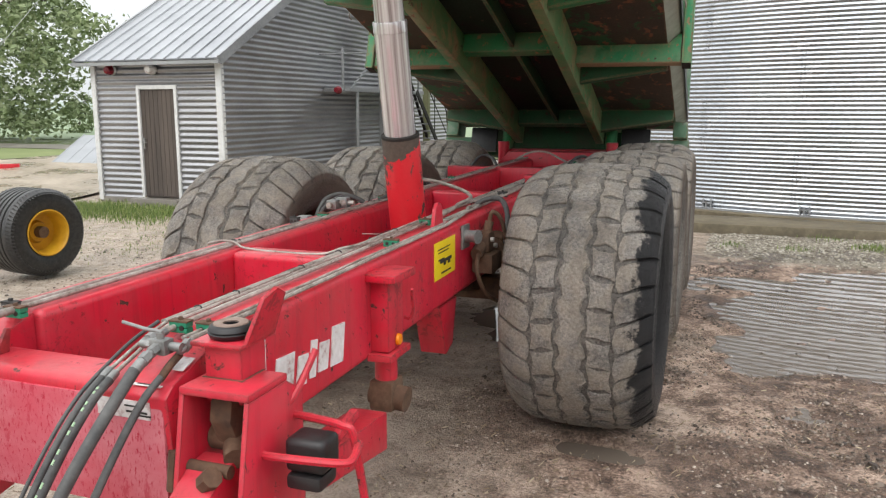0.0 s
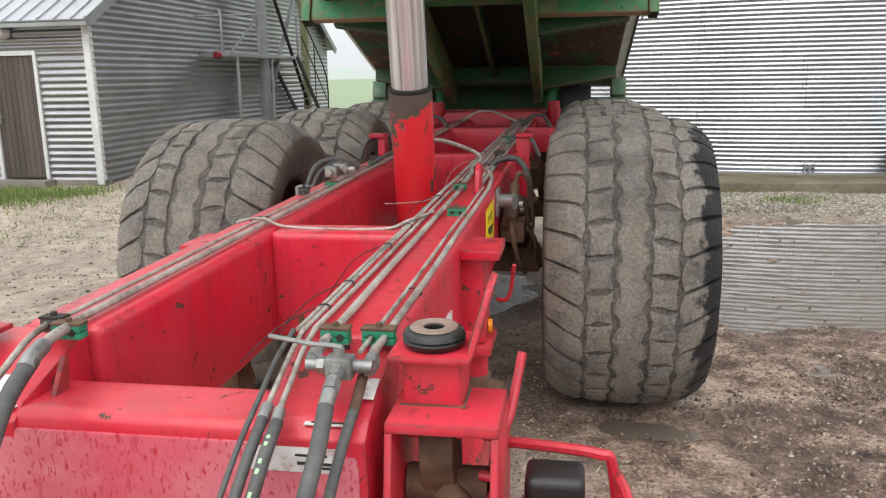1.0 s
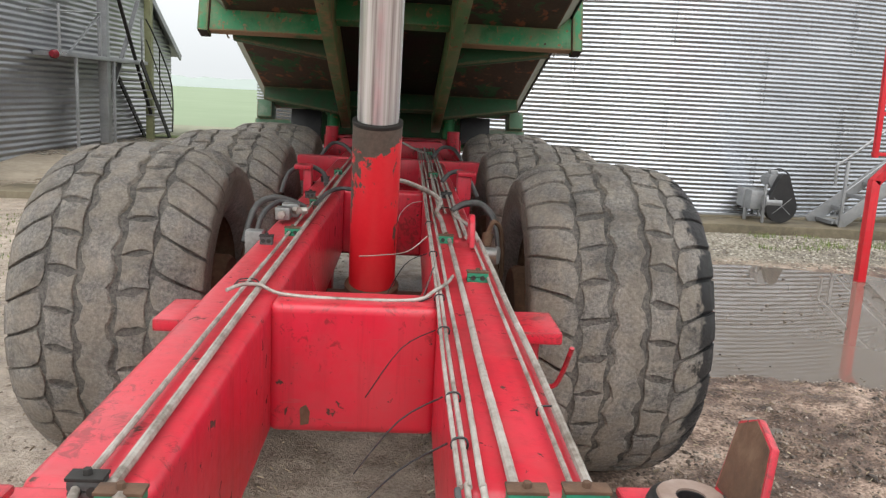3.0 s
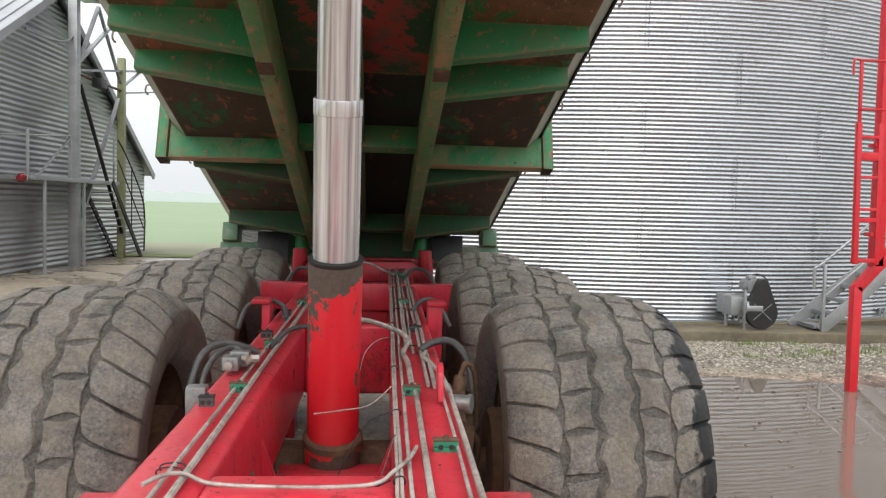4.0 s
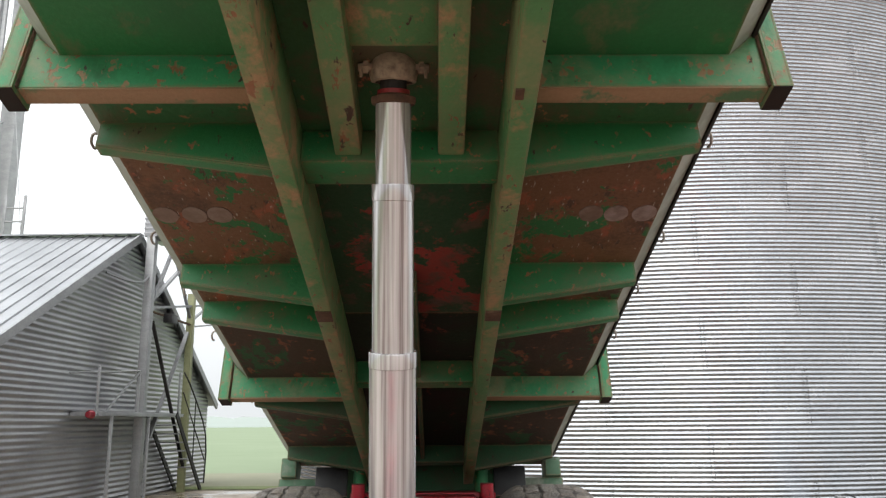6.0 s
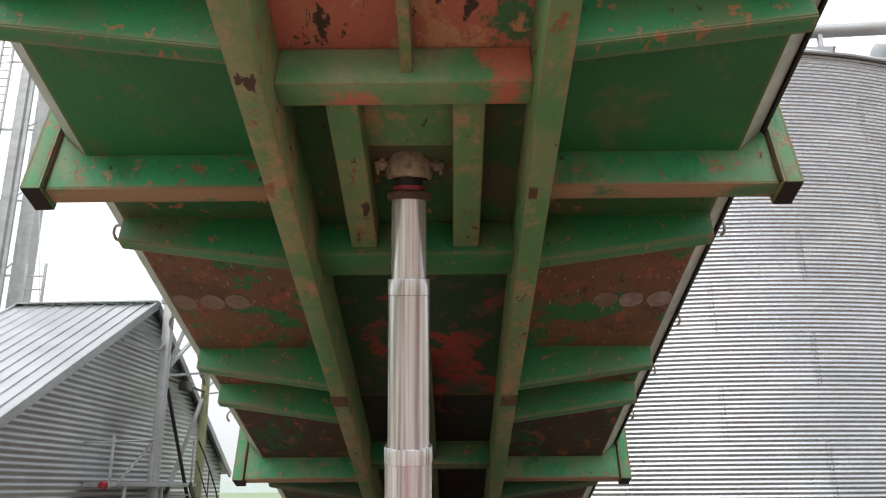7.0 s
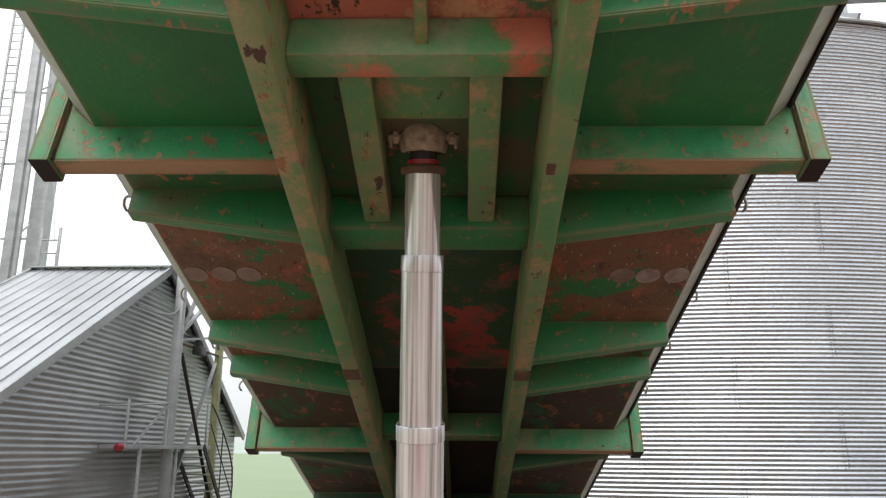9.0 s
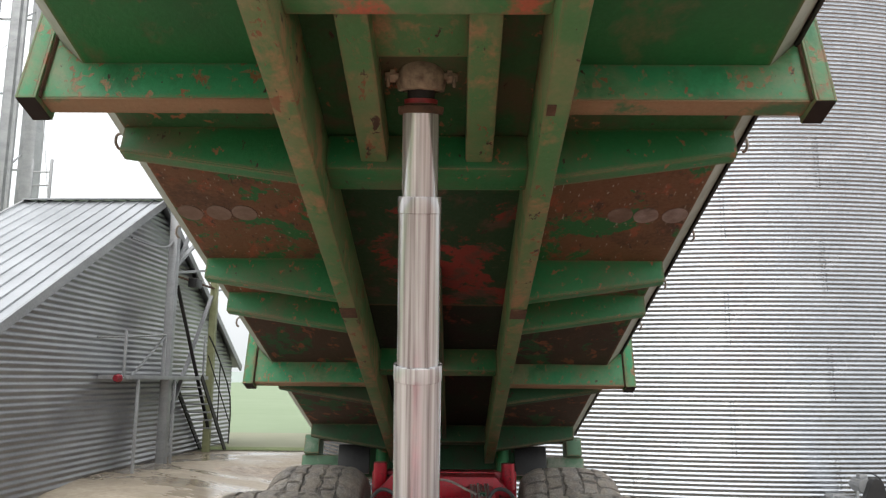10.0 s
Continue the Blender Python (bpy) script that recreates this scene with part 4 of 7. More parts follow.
M_CYL = base_paint()
M_CYL_RED = grained("dirty_red_band", [(0.35, (0.10, 0.012, 0.012)), (0.6, (0.36, 0.03, 0.035))], 40.0, 0.5)
M_HEAD = grained("dusty_brown_cast", [(0.32, (0.14, 0.10, 0.07)), (0.5, (0.38, 0.30, 0.21)), (0.68, (0.56, 0.48, 0.36))], 34.0, 0.8, 0.0, 0.5, 0.005)
turned("base_tube", 0.80, [(0, 0), (0.110, 0), (0.110, 0.115), (0.100, 0.122), (0.100, 0.84), (0.098, 0.85), (0.089, 0.853), (0.089, 0.82)], M_CYL, "red base tube with worn paint")
turned("foot_ring", 0.80, [(0.109, 0.088), (0.117, 0.090), (0.118, 0.116), (0.112, 0.124), (0.101, 0.128)], M_RUST, "rusty foot ring")
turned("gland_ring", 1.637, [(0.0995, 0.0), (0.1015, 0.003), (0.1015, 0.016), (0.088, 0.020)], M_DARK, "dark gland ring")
turned("stage_tube", 1.60, [(0.0845, 0), (0.0845, 0.575), (0.0870, 0.577), (0.0870, 0.628), (0.0855, 0.632), (0.0755, 0.632)], M_CHROME, "chromed stage")
turned("stage_tube", 2.18, [(0.075, 0), (0.075, 0.585), (0.077, 0.587), (0.077, 0.640), (0.076, 0.644), (0.064, 0.644)], M_CHROME, "chromed stage")
turned("stage_tube", 2.78, [(0.064, 0), (0.064, 0.330), (0.0, 0.330)], M_CHROME, "chromed stage")
turned("end_ring", 3.108, [(0.04, 0), (0.076, 0.0), (0.079, 0.010), (0.079, 0.024), (0.056, 0.030), (0.056, 0.034)], M_RUST, "dark rusty end ring")
turned("red_band", 3.141, [(0.052, 0.0), (0.058, 0.002), (0.058, 0.016), (0.046, 0.019)], M_CYL_RED, "red band under the head")
# near-black colour stands for the shaded gap beneath the domed head
turned("neck", 3.155, [(0.047, 0.0), (0.047, 0.09), (0, 0.09)], M_DARK, "near-black neck in the gap under the head")
# domed eye bracket with a pin
p = Vector((0, 0, 3.222 - 0.80))
bm = bmesh.new()
lathe(bm, [(0.0, 0.088), (0.040, 0.082), (0.070, 0.056), (0.084, 0.020), (0.086, -0.010), (0.080, -0.034), (0.066, -0.037), (0.063, -0.010), (0.0, 0.0)], 28, Matrix.Translation(p))
for v in bm.verts:
    v.co += Vector((0.004 * noise.noise(v.co * 22), 0.004 * noise.noise(v.co * 22 + Vector((5, 0, 0))), 0.003 * noise.noise(v.co * 30)))
part("cylinder_head", bm, M_HEAD, lift, "dirty brown domed head bracket")
for s in (-1, 1):
    pin_bm = bmesh.new()
    rod(pin_bm, p + Vector((s * 0.07, -0.020, 0.012)), p + Vector((s * 0.124, -0.020, 0.012)), 0.015, 12)
    rod(pin_bm, p + Vector((s * 0.088, -0.020, 0.012)), p + Vector((s * 0.106, -0.020, 0.012)), 0.024, 6)
    rod(pin_bm, p + Vector((s * 0.113, -0.036, 0.010)), p + Vector((s * 0.113, -0.036, -0.026)), 0.006, 6)
    part("head_pin", pin_bm, M_HEAD, lift, "steel head pin")


# ---- trailer chassis ----
PITCH_UP = 0.012
CH = Matrix.Translation((0, 2.7, 1.185)) @ Matrix.Rotation(math.atan(PITCH_UP), 4, "X")
chassis = thing("trailer_chassis", "red three-axle trailer chassis with hydraulic pipes along the rails", "trailer", Matrix.Translation((0, 3.2, 0)) @ Matrix.Rotation(radians(1.1), 4, "Z") @ Matrix.Diagonal((0.965, 1, 1, 1)) @ Matrix.Translation((0, -3.2, 0)))
RAILS = ((-0.395, -0.20), (0.24, 0.44))


def top(y):
    return 1.185 + PITCH_UP * (y - 2.7)


def red(name, make, label="", mat=None, at=None, parent=None):
    bm = bmesh.new()
    make(bm)
    return part(name, bm, mat or M_RED, parent or chassis, label, at)


for k, (x0, x1) in enumerate(RAILS):
    rail = red("rail", lambda bm: box(bm, (x0, 0.02, -0.36), (x1, 6.75, 0.0), 0.028, seg=4), "long red box rail", at=CH)
    # nose: the rail end slopes down on to the front member
    red("rail_nose", lambda bm: prism(bm, [(-0.22, -0.10), (-0.19, -0.075), (0.02, -0.004), (0.03, -0.03), (0.03, -0.34), (-0.20, -0.34)], -x1 - (0.0 if k else -0.03), -x0 + (0.03 if k == 0 else 0.0), Matrix.Rotation(radians(90), 4, "Z"), 0.006), "sloping rail nose", at=CH)
red("front_member", lambda bm: box(bm, (-0.82, 2.49, 0.78), (0.43, 2.655, 1.102), 0.028, seg=4), "red front cross member, rain-specked front")
red("front_face", lambda bm: box(bm, (-0.80, 2.484, 0.785), (0.425, 2.50, 1.070), 0.004), "pink faded front face with rain specks", M_RED_WET)
red("cross_member", lambda bm: box(bm, (-0.205, 3.665, 0.845), (0.245, 3.82, 1.196), 0.026, seg=4), "red cross member")
for y in (5.95, 7.7):
    red("cross_member", lambda bm: box(bm, (-0.205, y, 0.87), (0.245, y + 0.10, top(y) - 0.004), 0.02, seg=3))
red("bolster", lambda bm: box(bm, (-0.70, 7.64, top(7.7) - 0.18), (0.72, 7.74, top(7.7) + 0.015), 0.012))
red("rear_member", lambda bm: box(bm, (-0.66, 9.15, 0.98), (0.66, 9.35, 1.34), 0.015))
red("rear_shelf", lambda bm: prism(bm, [(-0.62, 1.16), (-0.46, 1.33), (0.46, 1.33), (0.62, 1.16)], 8.85, 9.14, bevel=0.008))
for s in (-0.58, 0.58):
    red("hinge_tube", lambda bm: rod(bm, (s, 9.1, 1.20), (s, 9.1, 1.42), 0.06, 20))
# outriggers that carry the lowered body
for s, xr in ((-1, -0.39), (1, 0.435)):
    a, b = sorted((xr, 0.040 + s * 0.525))
    red("outrigger_cap", lambda bm: box(bm, (a, 3.585, 1.135), (b, 3.785, 1.166), 0.005), "red support plate")
    c, d = sorted((xr, 0.040 + s * 0.475))
    red("outrigger_post", lambda bm: box(bm, (c, 3.63, 0.86), (d, 3.77, 1.135), 0.008))
    red("outrigger_flange", lambda bm: box(bm, (min(c, d) - (0.02 if s < 0 else 0), 3.60, 0.83), (max(c, d) + (0.02 if s > 0 else 0), 3.80, 0.858), 0.005))
    red("leg_stub", lambda bm: rod(bm, (0.040 + s * 0.43, 3.70, 0.73), (0.040 + s * 0.43, 3.70, 0.83), 0.045, 18))
    red("leg_clevis", lambda bm: (rod(bm, (0.040 + s * 0.37, 3.70, 0.68), (0.040 + s * 0.52, 3.70, 0.66), 0.05, 14), box(bm, (0.040 + s * 0.43 - 0.05, 3.64, 0.62), (0.040 + s * 0.43 + 0.05, 3.76, 0.74), 0.015)), "rusty leg clevis", M_RUST)
    red("outrigger_cap", lambda bm: box(bm, (min(a, b), 6.0, 1.31), (max(a, b) - (0.03 if s > 0 else 0.0), 6.12, 1.335), 0.005), "red support plate with rusty edge")
    red("outrigger_post", lambda bm: box(bm, (min(c, d), 6.02, 0.95), (max(c, d), 6.11, 1.31), 0.006))
red("reflector", lambda bm: lathe(bm, [(0.0, 0.012), (0.02, 0.012), (0.023, 0.006), (0.023, 0.0), (0, 0)], 24, Matrix.Translation((0.517, 3.71, 0.895)) @ Matrix.Rotation(radians(90), 4, "Y")), "round amber reflector", M_AMBER)
# cylinder seat
red("cylinder_seat", lambda bm: box(bm, (-0.205, 4.98, 0.70), (0.245, 5.09, 0.80), 0.008), "red cylinder seat plate")
for x, d in ((-0.2, 1), (0.24, -1)):
    red("gusset", lambda bm: prism(bm, [(x, 1.06), (x + d * 0.10, 0.80), (x, 0.80)], 4.55, 4.57))
    red("gusset", lambda bm: prism(bm, [(x, 1.02), (x + d * 0.13, 0.80), (x, 0.80)], 4.36, 4.372), "worn gusset with bare metal", M_RUST)
# lug, socket, sticker, writing on the right rail
red("lug", lambda bm: (prism(bm, [(4.42, 1.215), (4.54, 1.218), (4.53, 1.30), (4.505, 1.325), (4.47, 1.325), (4.44, 1.30)], -0.402, -0.382, Matrix.Rotation(radians(90), 4, "Z"), 0.004),), "red lifting lug")
red("socket", lambda bm: (rod(bm, (0.44, 4.74, 1.135), (0.515, 4.72, 1.135), 0.030, 18), rod(bm, (0.515, 4.72, 1.135), (0.528, 4.715, 1.135), 0.035, 18), box(bm, (0.44, 4.69, 1.07), (0.455, 4.80, 1.19), 0.004)), "grey plug socket", M_ZINC)
lab = red("label", lambda bm: box(bm, (0.4405, 4.31, 0.965), (0.4435, 4.60, 1.14), 0.001), "yellow label with black drawing", M_STICKER, CH @ Matrix.Translation((0, -2.7, -1.185)))
for lo, hi in (((0.443, 4.38, 1.035), (0.4455, 4.54, 1.05)), ((0.443, 4.43, 1.02), (0.4455, 4.46, 1.036)), ((0.443, 4.49, 1.02), (0.4455, 4.52, 1.036)), ((0.443, 4.36, 1.05), (0.4455, 4.44, 1.057)), ((0.443, 4.40, 0.985), (0.4455, 4.53, 0.992)), ((0.443, 4.35, 1.10), (0.4455, 4.52, 1.105)), ((0.443, 4.36, 1.085), (0.4455, 4.50, 1.09))):
    red("label_bar", lambda bm: box(bm, lo, hi), "", M_DARK, None, lab)


def mark_shape(bm, y, w, h, z0):
    prism(bm, [(y, z0), (y + w, z0 - 0.006), (y + w + 0.02, z0 + h), (y + 0.02, z0 + h + 0.006)], -0.4445, -0.4405, Matrix.Rotation(radians(90), 4, "Z"))


for y, w, h, z0 in ((2.945, 0.105, 0.122, 0.905), (3.072, 0.062, 0.088, 0.910), (3.155, 0.04, 0.114, 0.912), (3.212, 0.065, 0.088, 0.914), (3.30, 0.09, 0.128, 0.905)):
    red("rail_mark", lambda bm: mark_shape(bm, y, w, h, z0), "white painted block mark", M_WHITE)
red("small_label", lambda bm: (box(bm, (0.4405, 2.86, 1.0), (0.4425, 2.91, 1.13)),), "small pale label", M_WHITE)
for lo, hi in (((-0.338, 2.512, 0.0), (-0.258, 2.566, 0.0)), ((0.402, 2.55, 0.0), (0.438, 2.60, 0.0))):
    red("paper_label", lambda bm: prism(bm, [(lo[1], 1.098 + (lo[1] - 2.49) * 0.34), (hi[1], 1.098 + (hi[1] - 2.49) * 0.34), (hi[1], 1.100 + (hi[1] - 2.49) * 0.34), (lo[1], 1.100 + (lo[1] - 2.49) * 0.34)], -hi[0], -lo[0], Matrix.Translation((0, 0, 0.012)) @ Matrix.Rotation(radians(90), 4, "Z")), "torn white paper label", M_WHITE)
for x0, x1, y0, y1, z in ((-0.285, -0.238, 2.492, 2.524, 1.1035), (0.325, 0.412, 2.495, 2.53, 1.1035)):
    lab = red("paper_label", lambda bm: box(bm, (x0, y0, z - 0.001), (x1, y1, z + 0.001)), "torn white paper label", M_WHITE)
    for lo, hi in (((x0 + 0.025, y0 + 0.020, z), (x1 - 0.008, y0 + 0.026, z + 0.0025)), ((x0 + 0.012, y0 + 0.006, z), (x1 - 0.014, y0 + 0.010, z + 0.0025))):
        red("label_bar", lambda bm: box(bm, lo, hi), "", M_DARK, None, lab)
lab = red("front_label", lambda bm: box(bm, (0.225, 2.4815, 1.022), (0.388, 2.4845, 1.068), 0.001), "dirty white maker's label", M_WHITE)
for lo, hi in (((0.315, 2.480, 1.037), (0.38, 2.483, 1.042)), ((0.34, 2.480, 1.030), (0.39, 2.483, 1.034)), ((0.312, 2.480, 1.052), (0.37, 2.483, 1.056))):
    red("label_bar", lambda bm: box(bm, lo, hi), "", M_DARK, None, lab)

# ---- front support brackets with rubber buffers ----
for s, x in ((1, 0.538), (-1, -0.455)):
    fwd = Matrix.Translation((0, -0.036, 0)) if s > 0 else Matrix.Translation((0, -0.05, -0.012))
    red("bracket_post", lambda bm: box(bm, (x - 0.052, 2.61, 1.05), (x + 0.056, 2.72, 1.198), 0.008), "red bracket post", at=fwd)
    red("weld_seam", lambda bm: tube(bm, [(x - 0.056, 2.606, 1.112), (x + 0.06, 2.606, 1.112), (x + 0.06, 2.70, 1.112)], 0.006, 6, 1), "rusty weld bead", M_RUST, at=fwd)
    red("bracket_plate", lambda bm: box(bm, (x - 0.075, 2.585, 1.197), (x + 0.075, 2.745, 1.210), 0.006), "red plate with rusty rim", at=fwd)
    red("rubber_buffer", lambda bm: lathe(bm, [(0.018, 0.032), (0.046, 0.034), (0.054, 0.029), (0.058, 0.020), (0.054, 0.017), (0.058, 0.013), (0.054, 0.004), (0.048, 0.0), (0.018, 0.0)], 36, Matrix.Translation((x, 2.655, 1.210)), True), "round black rubber buffer", M_BLACK_RUBBER, at=fwd)
    red("buffer_pad", lambda bm: lathe(bm, [(0.02, 0.0350), (0.043, 0.0362), (0.045, 0.034), (0.02, 0.032)], 30, Matrix.Translation((x, 2.655, 1.210)), True), "worn top of the buffer", M_OVAL_DIM if s > 0 else M_BLACK_RUBBER, at=fwd)
    xs = x + s * 0.072
    red("stop_plate", lambda bm: prism(bm, [(2.605, 1.205), (2.735, 1.205), (2.745, 1.315), (2.70, 1.338), (2.645, 1.32)], -0.006, 0.006, Matrix.Translation((xs, 0, 0)) @ Matrix.Translation((0, 0, 1.21)) @ Matrix.Rotation(radians(16 * s), 4, "Y") @ Matrix.Translation((0, 0, -1.21)) @ Matrix.Rotation(radians(90), 4, "Z"), 0.003), "leaning stop plate, rusty inside", M_RED, at=fwd)
    red("stop_wear", lambda bm: prism(bm, [(2.612, 1.22), (2.730, 1.22), (2.740, 1.312), (2.70, 1.334), (2.648, 1.316)], s * 0.0055, s * 0.0075, Matrix.Translation((xs, 0, 0)) @ Matrix.Translation((0, 0, 1.21)) @ Matrix.Rotation(radians(16 * s), 4, "Y") @ Matrix.Translation((0, 0, -1.21)) @ Matrix.Rotation(radians(90), 4, "Z")), "rust-brown wear face", M_RUST, at=fwd)
    a, b = sorted((x - s * 0.068, x + s * 0.13))
    red("pocket_top", lambda bm: box(bm, (a, 2.49, 1.096), (b, 2.665, 1.116), 0.006), "red pocket over the tow joint")
    for xx in (a, b - 0.014):
        red("pocket_side", lambda bm: prism(bm, [(2.492, 1.097), (2.66, 1.097), (2.735, 1.05), (2.735, 0.62), (2.43, 0.56), (2.40, 0.62)], -xx - 0.014, -xx, Matrix.Rotation(radians(90), 4, "Z"), 0.003))
    red("tow_joint", lambda bm: (prism(bm, [(2.545, 1.075), (2.60, 1.080), (2.645, 1.045), (2.66, 0.98), (2.63, 0.93), (2.585, 0.925), (2.56, 0.965), (2.535, 1.02)], -x - 0.045, -x + 0.02, Matrix.Rotation(radians(90), 4, "Z"), 0.012), rod(bm, (x - 0.05, 2.60, 0.955), (x + 0.10, 2.60, 0.955), 0.034, 12), rod(bm, (x + 0.03, 2.57, 0.95), (x + 0.06, 2.53, 0.935), 0.03, 10)), "muddy rusted tow joint", M_RUST)
    drawbar = red("drawbar_lug", lambda bm: prism(bm, [(2.05, 0.45), (2.05, 0.60), (2.36, 0.84), (2.50, 0.925), (2.56, 0.93), (2.58, 0.88), (2.58, 0.66)], -x - 0.055, -x + 0.055, Matrix.Rotation(radians(90), 4, "Z"), 0.01), "red drawbar arm")
    red("drawbar_pin", lambda bm: (rod(bm, (x - 0.10, 2.50, 0.915), (x + 0.065, 2.50, 0.915), 0.017, 10), rod(bm, (x - 0.09, 2.495, 0.95), (x - 0.10, 2.49, 0.85), 0.018, 8), rod(bm, (x + 0.02, 2.46, 0.90), (x + 0.05, 2.45, 0.925), 0.026, 8)), "muddy steel pin", M_RUST, None, drawbar)
red("hook_rod", lambda bm: tube(bm, [(0.62, 2.665, 1.02), (0.65, 2.672, 1.02), (0.668, 2.69, 1.045), (0.68, 2.74, 1.10), (0.688, 2.775, 1.145)], 0.0095, 8), "bent red hook rod")
red("pin_stub", lambda bm: rod(bm, (0.625, 2.58, 0.985), (0.665, 2.57, 0.985), 0.010, 10), "short pin", M_RED)
guard = red("lamp_guard", lambda bm: (tube(bm, [(0.62, 2.74, 0.80), (0.64, 2.72, 0.97), (0.655, 2.70, 0.992), (0.75, 2.67, 1.003), (0.84, 2.64, 1.008), (0.865, 2.64, 0.985), (0.885, 2.66, 0.80)], 0.0105, 8), tube(bm, [(0.63, 2.66, 0.925), (0.645, 2.58, 0.945), (0.665, 2.545, 0.95), (0.77, 2.54, 0.955), (0.87, 2.555, 0.955), (0.89, 2.58, 0.955), (0.875, 2.65, 0.965)], 0.0105, 8), tube(bm, [(0.64, 2.57, 0.945), (0.66, 2.58, 0.82), (0.80, 2.60, 0.80), (0.89, 2.62, 0.80)], 0.0105, 8)), "bent red tubular lamp guard")
red("lamp_housing", lambda bm: (box(bm, (0.705, 2.575, 0.90), (0.815, 2.665, 0.985), 0.018, seg=3), box(bm, (0.712, 2.568, 0.86), (0.808, 2.66, 0.898), 0.012)), "black plastic lamp housing", M_BLACK_RUBBER, None, guard)
red("side_box", lambda bm: prism(bm, [(3.02, 0.60), (3.55, 0.52), (3.55, 0.665), (3.06, 0.70)], -0.54, -0.40, Matrix.Rotation(radians(90), 4, "Z"), 0.006), "red welded side box")
red("side_brace", lambda bm: bar(bm, (0.52, 2.95, 0.66), (0.56, 3.25, 0.78), 0.03, 0.03, bevel=0.004))
red("hook", lambda bm: tube(bm, [(0.545, 3.72, 0.98), (0.575, 3.70, 0.985), (0.592, 3.69, 1.02), (0.60, 3.66, 1.075), (0.606, 3.645, 1.11)], 0.007, 7), "worn red cable hook")

# ---- pipes, clamps, valve and hoses ----


def on_rail(x, y, up=0.0):
    return (x, y, top(y) + up)


def pipe(x, y0, y1, r, mat=M_PIPE, up=0.014, wob=0.004, name="pipe", seed=0):
    pts = [on_rail(x + wob * noise.noise(Vector((y * 1.7, x * 9, seed))), y, up) for y in [y0 + (y1 - y0) * k / 12 for k in range(13)]]
    return red(name, lambda bm: tube(bm, pts, r, 8, 3), "", mat)


pipe(-0.290, 2.69, 9.0, 0.0056)
pipe(-0.249, 2.66, 9.0, 0.0088)
pipe(0.316, 2.64, 4.62, 0.0086)
pipe(0.305, 5.35, 9.1, 0.0105)
pipe(0.403, 2.60, 4.55, 0.0048)
pipe(0.362, 4.62, 9.1, 0.007)
pipe(0.430, 2.60, 4.55, 0.0078)
pipe(0.385, 4.6, 9.1, 0.0085)
for x, r, m, sd in ((0.241, 0.0046, M_PIPE, 1), (0.251, 0.0048, M_PIPE, 2), (0.273, 0.0056, M_PIPE, 3), (0.330, 0.006, M_PIPE, 4)):
    pipe(x, 2.72 if sd < 4 else 5.2, 9.15, r, m, 0.010, 0.008, "cable", sd)
